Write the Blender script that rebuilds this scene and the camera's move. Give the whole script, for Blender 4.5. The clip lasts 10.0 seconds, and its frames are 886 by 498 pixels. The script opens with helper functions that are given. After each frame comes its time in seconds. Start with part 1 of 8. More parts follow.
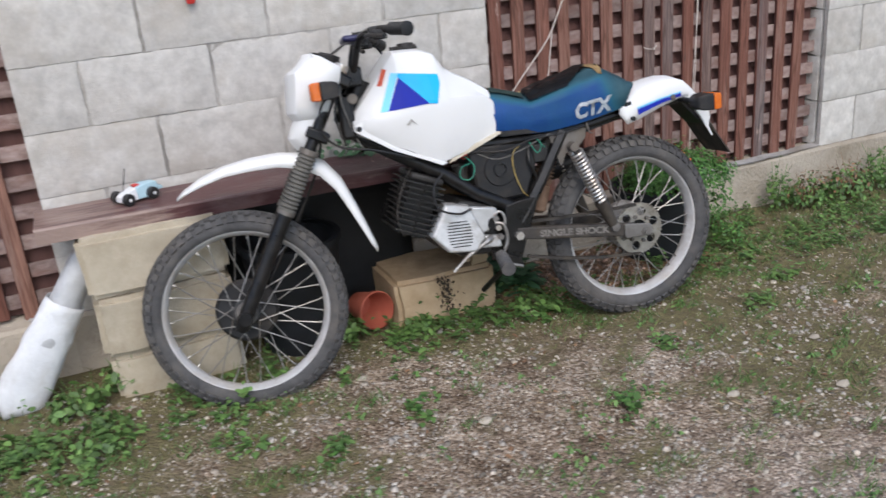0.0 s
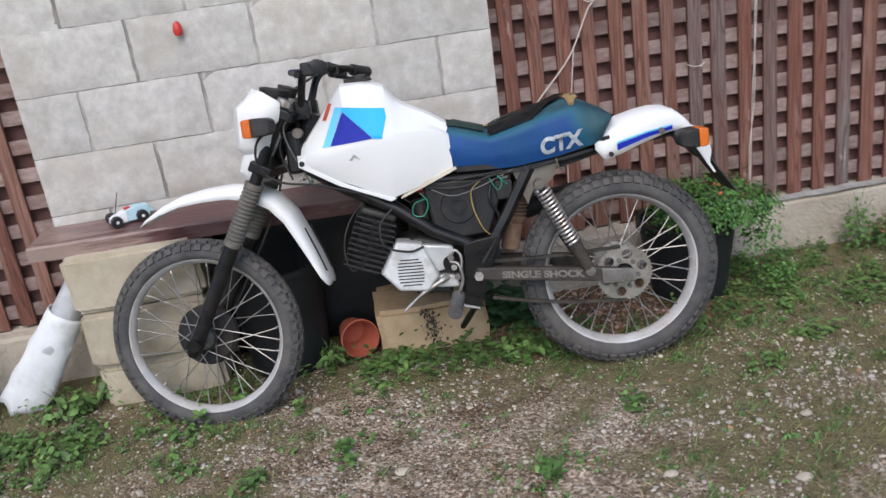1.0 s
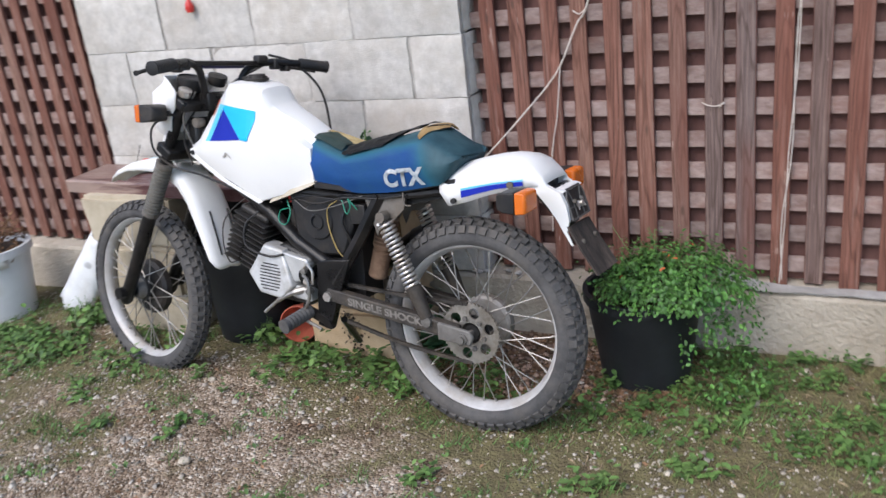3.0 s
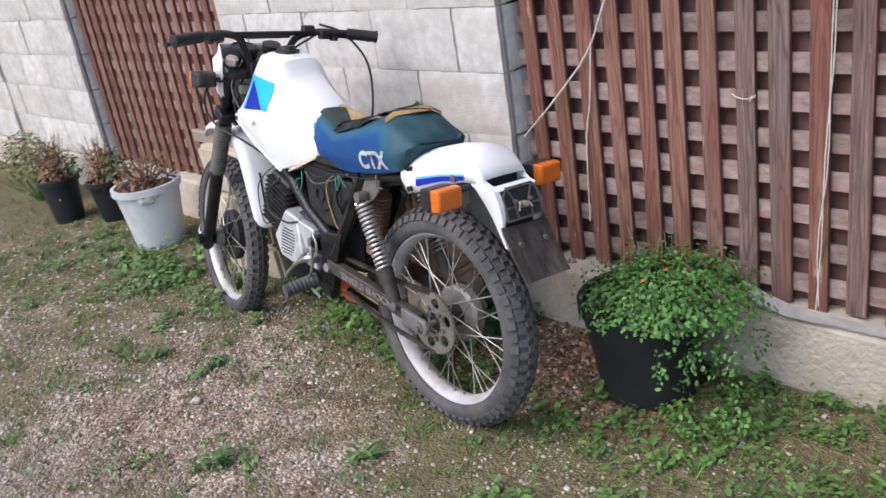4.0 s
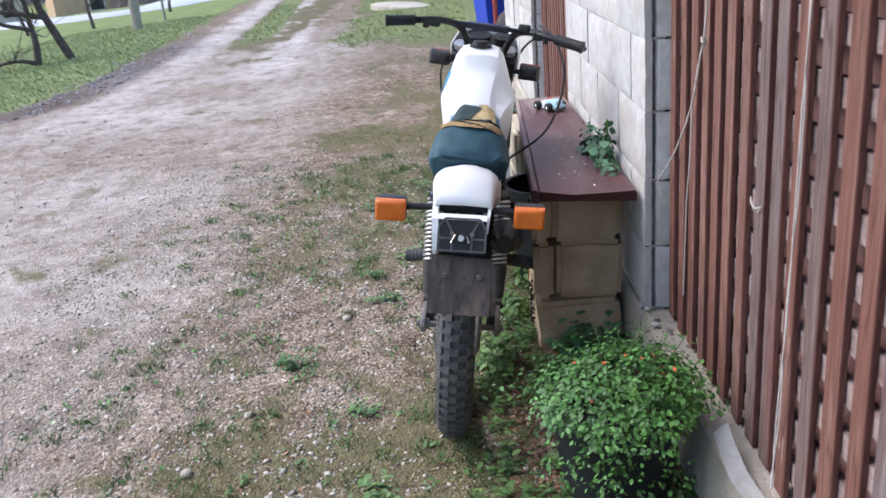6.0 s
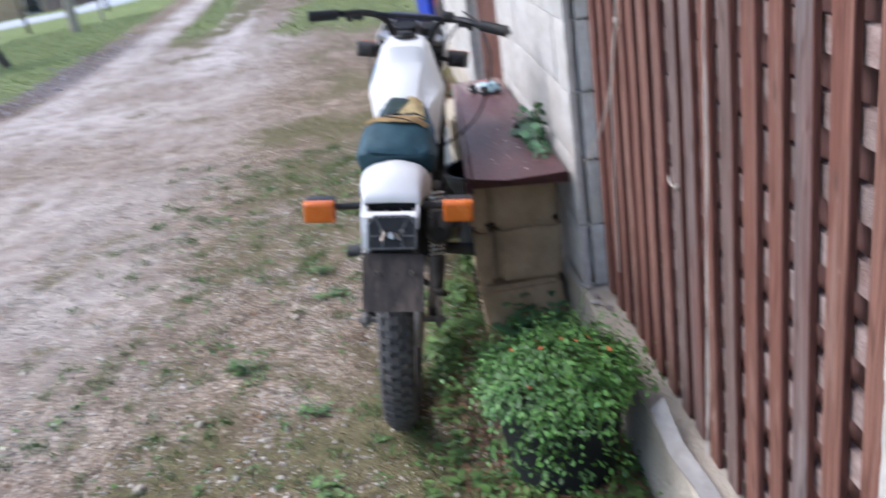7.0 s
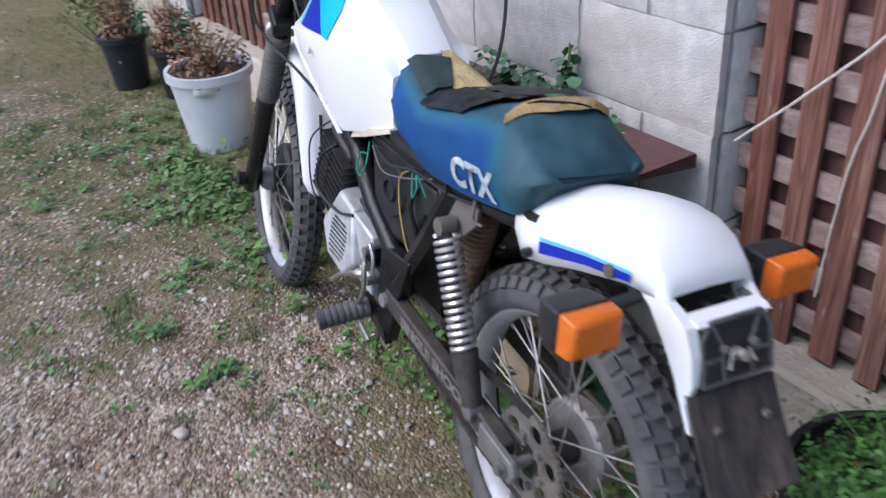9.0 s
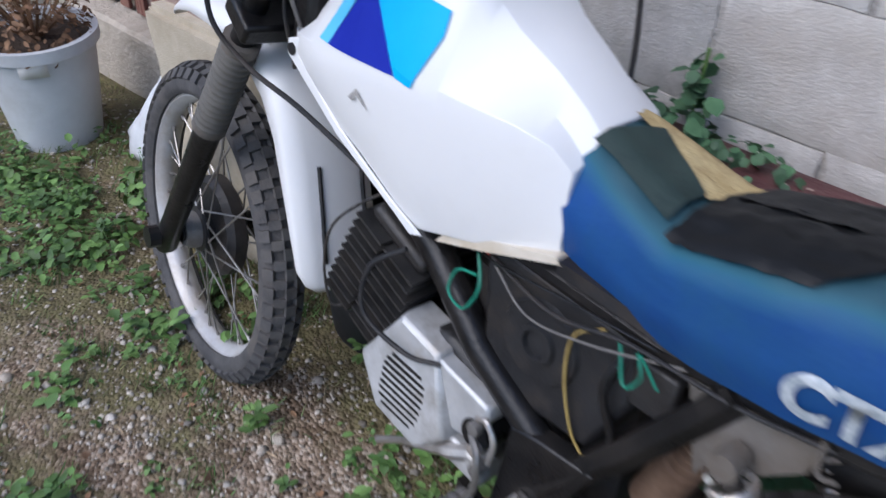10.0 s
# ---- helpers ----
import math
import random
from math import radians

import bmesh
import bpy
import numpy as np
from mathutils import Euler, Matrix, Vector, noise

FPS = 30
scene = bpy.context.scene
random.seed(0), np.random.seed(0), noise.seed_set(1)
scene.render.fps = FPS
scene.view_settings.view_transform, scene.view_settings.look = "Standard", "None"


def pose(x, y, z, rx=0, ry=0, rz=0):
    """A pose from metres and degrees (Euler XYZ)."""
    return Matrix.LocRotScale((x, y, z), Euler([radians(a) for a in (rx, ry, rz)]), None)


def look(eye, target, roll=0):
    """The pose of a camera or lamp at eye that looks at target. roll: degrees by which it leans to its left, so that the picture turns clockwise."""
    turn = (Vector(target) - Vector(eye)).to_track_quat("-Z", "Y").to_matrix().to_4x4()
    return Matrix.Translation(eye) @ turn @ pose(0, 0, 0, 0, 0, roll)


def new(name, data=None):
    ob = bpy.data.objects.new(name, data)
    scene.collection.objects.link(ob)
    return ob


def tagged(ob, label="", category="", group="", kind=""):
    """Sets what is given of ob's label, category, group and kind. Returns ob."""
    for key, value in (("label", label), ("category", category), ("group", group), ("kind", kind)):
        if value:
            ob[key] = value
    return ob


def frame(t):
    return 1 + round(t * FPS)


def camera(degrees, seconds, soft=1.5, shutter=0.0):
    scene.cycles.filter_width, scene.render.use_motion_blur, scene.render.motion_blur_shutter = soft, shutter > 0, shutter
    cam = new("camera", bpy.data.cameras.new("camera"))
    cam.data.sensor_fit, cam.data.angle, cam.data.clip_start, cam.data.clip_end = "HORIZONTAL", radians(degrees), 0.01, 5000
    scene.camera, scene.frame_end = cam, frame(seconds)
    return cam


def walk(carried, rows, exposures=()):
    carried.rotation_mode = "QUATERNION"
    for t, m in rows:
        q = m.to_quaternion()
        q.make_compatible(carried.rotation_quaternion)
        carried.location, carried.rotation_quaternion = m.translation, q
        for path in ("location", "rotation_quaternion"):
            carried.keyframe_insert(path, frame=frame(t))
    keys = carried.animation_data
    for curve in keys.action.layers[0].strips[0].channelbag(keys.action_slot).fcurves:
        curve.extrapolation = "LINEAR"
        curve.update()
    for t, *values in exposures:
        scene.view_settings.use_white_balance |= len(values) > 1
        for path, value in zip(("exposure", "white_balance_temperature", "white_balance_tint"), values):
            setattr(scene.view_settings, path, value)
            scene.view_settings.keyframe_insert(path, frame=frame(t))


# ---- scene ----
cam = camera(53.7, 10.0, shutter=0.35)
PATH = [
    (0, (0.203, 0.167, 1.337), (0.877, 1.906, 0.615), -5.1),
    (0.5, (0.598, 0.147, 1.341), (1.14, 1.911, 0.57), -6.7),
    (1, (1.055, 0.088, 1.368), (1.213, 1.954, 0.665), -8.2),
    (1.5, (1.452, 0.145, 1.352), (1.397, 2.007, 0.625), -7.0),
    (2, (1.921, 0.181, 1.368), (1.588, 2.015, 0.642), -7.6),
    (2.5, (2.319, 0.333, 1.344), (1.828, 2.13, 0.618), -6.5),
    (2.7, (2.465, 0.418, 1.357), (1.845, 2.174, 0.629), -7.2),
    (3.8, (3.272, 1.016, 1.325), (1.943, 2.324, 0.603), -7.1),
    (4, (3.372, 1.141, 1.339), (1.979, 2.363, 0.586), -9.5),
    (4.5, (3.709, 1.482, 1.324), (2.064, 2.36, 0.601), -5.8),
    (5, (3.805, 1.881, 1.283), (2.027, 2.419, 0.542), -2.5),
    (5.5, (3.899, 2.223, 1.282), (2.04, 2.395, 0.564), -4.2),
    (5.7, (3.958, 2.372, 1.294), (2.088, 2.416, 0.587), -3.2),
    (6.8, (4.018, 2.671, 1.335), (2.127, 2.488, 0.709), -8.4),
    (7, (3.993, 2.62, 1.342), (2.13, 2.65, 0.614), -8.5),
    (7.5, (3.849, 2.34, 1.344), (2.048, 2.709, 0.555), -3.5),
    (8, (3.54, 2.047, 1.345), (1.877, 2.791, 0.52), 0.7),
    (8.5, (3.091, 1.939, 1.317), (1.512, 2.742, 0.388), -1.2),
    (9, (2.594, 1.827, 1.286), (1.124, 2.734, 0.278), -3.7),
    (9.5, (2.129, 1.84, 1.26), (0.874, 2.928, 0.146), -2.9),
    (10, (1.705, 1.931, 1.228), (0.638, 3.108, 0.013), 1.2),
]
EXPOSURES = [(0, 0.52, 6500, 10), (0.5, 0.72, 6450, 10), (1, 0.5, 6500, 10), (1.5, 0.5, 6500, 10), (2.5, 0.7, 6450, 10), (4, 0.92, 6500, 13), (4.5, 1.02, 6500, 13), (5, 1.12, 6480, 11), (5.5, 1.21, 6180, 12), (6.8, 1.0, 6150, 12), (7.5, 1.46, 6100, 14), (8, 1.42, 6100, 14), (8.5, 1.23, 6000, 14), (9, 0.78, 5920, 14), (9.5, 0.5, 5780, 14), (10, 0.43, 5930, 13)]
walk(cam, [(t, look(eye, target, roll)) for t, eye, target, roll in PATH], EXPOSURES)

# ---- light ----
world = bpy.data.worlds.new("sky")
scene.world = world
world.use_nodes = True
wn = world.node_tree
bg = wn.nodes["Background"]
sky = wn.nodes.new("ShaderNodeTexSky")
sky.sky_type = "NISHITA"
sky.sun_disc = False
sky.sun_elevation = radians(50)
sky.sun_rotation = radians(200)
sky.air_density, sky.dust_density, sky.ozone_density = 1.0, 1.5, 2.0
wn.links.new(sky.outputs[0], bg.inputs[0])
bg.inputs[1].default_value = 0.15
sun = new("sun", bpy.data.lights.new("sun", "SUN"))
sun.data.energy, sun.data.angle, sun.data.color = 1.6, radians(50), (1.0, 0.96, 0.93)
sun.matrix_world = look((-0.5, -3.2, 6), (0.8, 2.0, 0))


# ---- materials ----


def node(nt, kind, **values):
    n = nt.nodes.new(kind)
    for key, value in values.items():
        n.inputs[key].default_value = value
    return n


def mat(name, c1, c2, rough=0.7, scale=8.0, bump=0.2, bscale=80.0, metal=0.0, rnd=0.12, island=False, stain=None, stretch=(1, 1, 1), coat=0.0, stainscale=2.5, spec=0.5, bdist=0.01):
    """Two tones mixed by noise, an optional stain tone in large patches, a fine relief, and a change of value from piece to piece."""
    m = bpy.data.materials.new(name)
    m.use_nodes = True
    nt = m.node_tree
    lk = nt.links.new
    b = nt.nodes["Principled BSDF"]
    tc = nt.nodes.new("ShaderNodeTexCoord")
    info = nt.nodes.new("ShaderNodeObjectInfo")
    off = nt.nodes.new("ShaderNodeVectorMath")
    off.operation = "MULTIPLY_ADD"
    off.inputs[1].default_value = stretch
    sh = nt.nodes.new("ShaderNodeMath")
    sh.operation = "MULTIPLY"
    sh.inputs[1].default_value = 37.0
    lk(info.outputs["Random"], sh.inputs[0])
    lk(tc.outputs["Object"], off.inputs[0])
    lk(sh.outputs[0], off.inputs[2])
    n1 = node(nt, "ShaderNodeTexNoise", Scale=scale, Detail=6.0, Roughness=0.65)
    lk(off.outputs[0], n1.inputs["Vector"])
    ramp = nt.nodes.new("ShaderNodeValToRGB")
    ramp.color_ramp.elements[0].position, ramp.color_ramp.elements[1].position = 0.32, 0.68
    ramp.color_ramp.elements[0].color, ramp.color_ramp.elements[1].color = (*c1, 1), (*c2, 1)
    lk(n1.outputs["Fac"], ramp.inputs[0])
    col = ramp.outputs[0]
    if stain:
        n2 = node(nt, "ShaderNodeTexNoise", Scale=stainscale, Detail=8.0, Roughness=0.7)
        lk(off.outputs[0], n2.inputs["Vector"])
        r2 = nt.nodes.new("ShaderNodeValToRGB")
        r2.color_ramp.elements[0].position, r2.color_ramp.elements[1].position = 0.48, 0.72
        lk(n2.outputs["Fac"], r2.inputs[0])
        mx = nt.nodes.new("ShaderNodeMixRGB")
        mx.inputs[2].default_value = (*stain, 1)
        lk(r2.outputs[0], mx.inputs[0])
        lk(col, mx.inputs[1])
        col = mx.outputs[0]
    if rnd:
        hs = nt.nodes.new("ShaderNodeHueSaturation")
        mr = node(nt, "ShaderNodeMapRange", **{"To Min": 1 - rnd, "To Max": 1 + rnd})
        if island:
            geo = nt.nodes.new("ShaderNodeNewGeometry")
            lk(geo.outputs["Random Per Island"], mr.inputs["Value"])
        else:
            lk(info.outputs["Random"], mr.inputs["Value"])
        lk(mr.outputs[0], hs.inputs["Value"])
        lk(col, hs.inputs["Color"])
        col = hs.outputs[0]
    lk(col, b.inputs["Base Color"])
    b.inputs["Roughness"].default_value = rough
    b.inputs["Metallic"].default_value = metal
    b.inputs["Coat Weight"].default_value = coat
    b.inputs["Specular IOR Level"].default_value = spec
    rr = node(nt, "ShaderNodeMapRange", **{"To Min": max(0.02, rough - 0.12), "To Max": min(1, rough + 0.12)})
    lk(n1.outputs["Fac"], rr.inputs["Value"])
    lk(rr.outputs[0], b.inputs["Roughness"])
    if bump:
        n3 = node(nt, "ShaderNodeTexNoise", Scale=bscale, Detail=4.0)
        lk(off.outputs[0], n3.inputs["Vector"])
        bp = node(nt, "ShaderNodeBump", Strength=bump, Distance=bdist)
        lk(n3.outputs["Fac"], bp.inputs["Height"])
        lk(bp.outputs[0], b.inputs["Normal"])
    return m


BLOCK = mat("concrete_block", (0.46, 0.435, 0.40), (0.65, 0.62, 0.575), 0.95, 22, 0.6, 250, rnd=0.09, stain=(0.43, 0.385, 0.33), spec=0.2, bdist=0.005, stainscale=3.2)
MORTAR = mat("mortar", (0.36, 0.335, 0.30), (0.56, 0.53, 0.49), 0.95, 14, 0.7, 180, spec=0.2, bdist=0.006, stain=(0.13, 0.115, 0.10), stainscale=4.0)
PLINTH = mat("rough_concrete", (0.35, 0.30, 0.235), (0.535, 0.475, 0.39), 0.95, 9, 0.8, 70, stain=(0.27, 0.225, 0.165), stainscale=4.5)
YELLOW = mat("yellow_block", (0.39, 0.28, 0.165), (0.55, 0.41, 0.265), 0.92, 9, 0.5, 220, rnd=0.1, stain=(0.30, 0.22, 0.13), spec=0.2, bdist=0.005, stainscale=5.0)


def slat_wood(name):
    """Weathered stained softwood: long grain, flame figure, worn pale streaks and a few knots; the tone of a board is its attribute."""
    m = bpy.data.materials.new(name)
    m.use_nodes = True
    nt = m.node_tree
    lk = nt.links.new
    b = nt.nodes["Principled BSDF"]
    tc = nt.nodes.new("ShaderNodeTexCoord")
    info = nt.nodes.new("ShaderNodeObjectInfo")
    sh = nt.nodes.new("ShaderNodeMath")
    sh.operation = "MULTIPLY"
    sh.inputs[1].default_value = 41.0
    lk(info.outputs["Random"], sh.inputs[0])

    def mapped(scale):
        v = nt.nodes.new("ShaderNodeVectorMath")
        v.operation = "MULTIPLY_ADD"
        v.inputs[1].default_value = scale
        lk(tc.outputs["Object"], v.inputs[0])
        lk(sh.outputs[0], v.inputs[2])
        return v.outputs[0]

    def ramp(src, stops):
        r = nt.nodes.new("ShaderNodeValToRGB")
        e = r.color_ramp.elements
        e[0].position, e[0].color = stops[0][0], (*stops[0][1], 1)
        e[1].position, e[1].color = stops[-1][0], (*stops[-1][1], 1)
        for p, c in stops[1:-1]:
            e.new(p).color = (*c, 1)
        lk(src, r.inputs[0])
        return r.outputs[0]

    def blend(kind, fac, a, c):
        x = nt.nodes.new("ShaderNodeMixRGB")
        x.blend_type = kind
        if isinstance(fac, float):
            x.inputs[0].default_value = fac
        else:
            lk(fac, x.inputs[0])
        for sock, v in ((x.inputs[1], a), (x.inputs[2], c)):
            if isinstance(v, tuple):
                sock.default_value = (*v, 1)
            else:
                lk(v, sock)
        return x.outputs[0]

    tone = nt.nodes.new("ShaderNodeAttribute")
    tone.attribute_name = "tone"
    col = ramp(tone.outputs["Fac"], ((0.0, (0.14, 0.058, 0.042)), (0.3, (0.20, 0.092, 0.067)), (0.55, (0.26, 0.145, 0.108)), (0.78, (0.165, 0.108, 0.092)), (1.0, (0.175, 0.142, 0.135))))
    fine = node(nt, "ShaderNodeTexNoise", Scale=1.0, Detail=6.0, Roughness=0.7)
    lk(mapped((150, 150, 5)), fine.inputs["Vector"])
    col = blend("MULTIPLY", 1.0, col, ramp(fine.outputs["Fac"], ((0.34, (0.52, 0.49, 0.48)), (0.66, (1.2, 1.2, 1.2)))))
    flame = node(nt, "ShaderNodeTexNoise", Scale=1.0, Detail=2.0, Roughness=0.4)
    lk(mapped((16, 16, 1.3)), flame.inputs["Vector"])
    wave = nt.nodes.new("ShaderNodeMath")
    wave.operation = "MULTIPLY"
    wave.inputs[1].default_value = 75.0
    lk(flame.outputs["Fac"], wave.inputs[0])
    sine = nt.nodes.new("ShaderNodeMath")
    sine.operation = "SINE"
    lk(wave.outputs[0], sine.inputs[0])
    col = blend("MULTIPLY", 0.75, col, ramp(sine.outputs[0], ((0.0, (1.12, 1.12, 1.12)), (0.55, (1.05, 1.03, 1.02)), (0.98, (0.62, 0.58, 0.56)))))
    worn = node(nt, "ShaderNodeTexNoise", Scale=1.0, Detail=9.0, Roughness=0.72)
    lk(mapped((30, 30, 1.6)), worn.inputs["Vector"])
    col = blend("MIX", ramp(worn.outputs["Fac"], ((0.54, (0, 0, 0)), (0.68, (0.75, 0.75, 0.75)))), col, (0.32, 0.225, 0.187))
    fleck = node(nt, "ShaderNodeTexNoise", Scale=1.0, Detail=5.0, Roughness=0.6)
    lk(mapped((55, 55, 9)), fleck.inputs["Vector"])
    col = blend("MIX", ramp(fleck.outputs["Fac"], ((0.66, (0, 0, 0)), (0.72, (0.75, 0.75, 0.75)))), col, (0.46, 0.34, 0.29))
    red = node(nt, "ShaderNodeTexNoise", Scale=1.0, Detail=5.0)
    lk(mapped((9, 9, 1.1)), red.inputs["Vector"])
    col = blend("MIX", ramp(red.outputs["Fac"], ((0.5, (0, 0, 0)), (0.7, (0.7, 0.7, 0.7)))), col, (0.15, 0.052, 0.036))
    knot = node(nt, "ShaderNodeTexVoronoi", Scale=1.0, Randomness=1.0)
    lk(mapped((16, 0.01, 5.5)), knot.inputs["Vector"])
    col = blend("MIX", ramp(knot.outputs["Distance"], ((0.05, (0.85, 0.85, 0.85)), (0.10, (0.25, 0.25, 0.25)), (0.15, (0, 0, 0)))), col, (0.10, 0.055, 0.042))
    lk(col, b.inputs["Base Color"])
    b.inputs["Roughness"].default_value = 0.78
    b.inputs["Specular IOR Level"].default_value = 0.25
    bp = node(nt, "ShaderNodeBump", Strength=0.5, Distance=0.002)
    lk(fine.outputs["Fac"], bp.inputs["Height"])
    lk(bp.outputs[0], b.inputs["Normal"])
    return m


SLAT = slat_wood("stained_wood")
PALEBLOCK = mat("beige_block", (0.42, 0.36, 0.265), (0.56, 0.495, 0.385), 0.92, 9, 0.5, 220, rnd=0.1, stain=(0.36, 0.29, 0.2), spec=0.2, bdist=0.005, stainscale=5.0)
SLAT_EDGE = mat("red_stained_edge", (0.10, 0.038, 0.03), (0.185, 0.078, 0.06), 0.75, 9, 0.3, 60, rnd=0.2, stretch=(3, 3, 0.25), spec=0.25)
SLAT_H = mat("stained_wood_pale", (0.18, 0.122, 0.107), (0.37, 0.285, 0.258), 0.8, 7, 0.35, 60, rnd=0.25, stretch=(2.2, 5, 5), stain=(0.19, 0.098, 0.078), stainscale=2.0, spec=0.2)
BOARD = mat("painted_board", (0.062, 0.024, 0.025), (0.112, 0.045, 0.044), 0.42, 9, 0.3, 50, stretch=(1, 2, 2), stain=(0.15, 0.095, 0.09), stainscale=4.0)
DARK = mat("store_shade", (0.02, 0.017, 0.015), (0.035, 0.03, 0.027), 0.95, 3, 0)
PAINT = mat("white_plastic", (0.74, 0.735, 0.72), (0.81, 0.805, 0.79), 0.36, 5, 0.03, 30, rnd=0, stain=(0.72, 0.71, 0.68))
YELLOWED = mat("yellowed_plastic", (0.50, 0.42, 0.30), (0.66, 0.6, 0.5), 0.5, 20, 0.05, 60, rnd=0)
CYAN = mat("cyan_decal", (0.01, 0.40, 0.78), (0.02, 0.46, 0.84), 0.35, 6, 0, rnd=0, spec=0.2)
SKYBLUE = mat("pale_blue_decal", (0.09, 0.5, 0.8), (0.13, 0.56, 0.84), 0.3, 6, 0, rnd=0)
NAVY = mat("blue_decal", (0.014, 0.024, 0.30), (0.02, 0.035, 0.36), 0.35, 6, 0, rnd=0, spec=0.08)
REDSTICK = mat("red_sticker", (0.5, 0.07, 0.03), (0.6, 0.11, 0.05), 0.35, 12, 0, rnd=0)
GREYMARK = mat("worn_mark", (0.3, 0.28, 0.26), (0.45, 0.43, 0.4), 0.6, 60, 0, rnd=0)
BLACK = mat("black_paint", (0.005, 0.005, 0.0055), (0.013, 0.0125, 0.0125), 0.3, 18, 0.1, 200, rnd=0, stain=(0.026, 0.022, 0.019), spec=0.32, stainscale=9.0)
BLACKP = mat("black_plastic", (0.011, 0.011, 0.012), (0.023, 0.023, 0.024), 0.5, 10, 0.12, 200, rnd=0, stain=(0.055, 0.044, 0.035), spec=0.34, stainscale=7.0)
ENGINE = mat("dark_alloy", (0.016, 0.016, 0.0165), (0.045, 0.043, 0.041), 0.42, 22, 0.3, 250, rnd=0, metal=0.1, stain=(0.04, 0.033, 0.027), spec=0.35, bdist=0.004)
ALLOY = mat("cast_alloy", (0.44, 0.44, 0.43), (0.58, 0.58, 0.57), 0.5, 30, 0.16, 420, metal=0.45, rnd=0, stain=(0.30, 0.27, 0.23), bdist=0.003, stainscale=14.0)
RUBBER = mat("dusty_rubber", (0.05, 0.049, 0.05), (0.108, 0.104, 0.101), 0.88, 16, 0.2, 200, rnd=0, stain=(0.135, 0.12, 0.105), spec=0.25, stainscale=6.0)
BOOT = mat("grey_rubber", (0.09, 0.085, 0.075), (0.16, 0.15, 0.13), 0.8, 14, 0.2, 120, rnd=0)
RIM = mat("dull_rim", (0.44, 0.425, 0.415), (0.59, 0.58, 0.572), 0.45, 13, 0.1, 100, metal=0.2, rnd=0, stain=(0.40, 0.35, 0.29), stainscale=9.0)
SPOKE = mat("spoke_steel", (0.22, 0.2, 0.18), (0.42, 0.4, 0.37), 0.45, 30, 0, metal=0.8, rnd=0.2)
CHROME = mat("chrome", (0.50, 0.46, 0.42), (0.72, 0.70, 0.67), 0.32, 40, 0, metal=0.75, rnd=0, stain=(0.27, 0.19, 0.13), stainscale=22.0)
RUST = mat("rusty_steel", (0.11, 0.06, 0.035), (0.22, 0.14, 0.09), 0.8, 25, 0.3, 120, rnd=0)
GREYSTEEL = mat("grey_bracket", (0.115, 0.106, 0.096), (0.21, 0.198, 0.182), 0.6, 18, 0.2, 100, metal=0.3, rnd=0, stain=(0.13, 0.1, 0.07))
ARM = mat("dirty_arm", (0.022, 0.02, 0.018), (0.06, 0.052, 0.045), 0.6, 30, 0.2, 150, metal=0.1, rnd=0, stain=(0.10, 0.08, 0.06), stainscale=8.0, spec=0.35)
LETTER = mat("pale_letter", (0.24, 0.29, 0.33), (0.56, 0.59, 0.60), 0.7, 95, 0, rnd=0, spec=0.2)
DULLLETTER = mat("dull_letter", (0.085, 0.078, 0.07), (0.23, 0.21, 0.185), 0.65, 60, 0, rnd=0)
SPROCKET = mat("sprocket_metal", (0.30, 0.28, 0.25), (0.52, 0.49, 0.44), 0.42, 15, 0.1, 100, metal=0.85, rnd=0, stain=(0.2, 0.16, 0.12), stainscale=12.0)
AMBER = mat("amber_lens", (0.50, 0.095, 0.008), (0.68, 0.16, 0.014), 0.25, 8, 0.25, 140, rnd=0.05)
FOAM = mat("tan_foam", (0.29, 0.19, 0.085), (0.43, 0.30, 0.15), 0.95, 25, 0.5, 130, rnd=0, stain=(0.2, 0.13, 0.07), spec=0.15, stainscale=12.0)
PALEFOAM = mat("pale_foam", (0.40, 0.30, 0.14), (0.56, 0.45, 0.24), 0.95, 25, 0.3, 130, rnd=0, stain=(0.3, 0.21, 0.1), spec=0.15, stainscale=12.0)
TAPE = mat("black_sheet", (0.003, 0.0035, 0.004), (0.008, 0.0085, 0.0095), 0.45, 8, 0.5, 22, rnd=0, spec=0.22)
GREENWIRE = mat("green_wire", (0.008, 0.16, 0.10), (0.016, 0.24, 0.15), 0.4, 10, 0, rnd=0)
YELLOWWIRE = mat("yellow_wire", (0.34, 0.235, 0.07), (0.45, 0.33, 0.11), 0.4, 10, 0, rnd=0)
REDPLUG = mat("red_plastic", (0.5, 0.03, 0.025), (0.6, 0.05, 0.04), 0.4, 10, 0, rnd=0)
CLAY = mat("terracotta", (0.38, 0.085, 0.05), (0.5, 0.14, 0.085), 0.8, 9, 0.15, 90, rnd=0)
WHITEPOT = mat("pale_pot_plastic", (0.5, 0.51, 0.52), (0.6, 0.61, 0.62), 0.55, 6, 0.06, 60, rnd=0, stain=(0.42, 0.42, 0.4))
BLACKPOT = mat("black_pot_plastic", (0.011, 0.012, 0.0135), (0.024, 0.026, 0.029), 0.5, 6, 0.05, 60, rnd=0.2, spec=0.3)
SOIL = mat("soil", (0.035, 0.022, 0.014), (0.09, 0.06, 0.04), 0.95, 30, 0.8, 90)
LEAF = mat("leaf", (0.03, 0.102, 0.018), (0.095, 0.22, 0.04), 0.55, 12, 0.1, 90, rnd=0.55, island=True)
WEED = mat("weed_leaf", (0.055, 0.13, 0.028), (0.135, 0.225, 0.06), 0.6, 12, 0.1, 90, rnd=0.45, island=True)
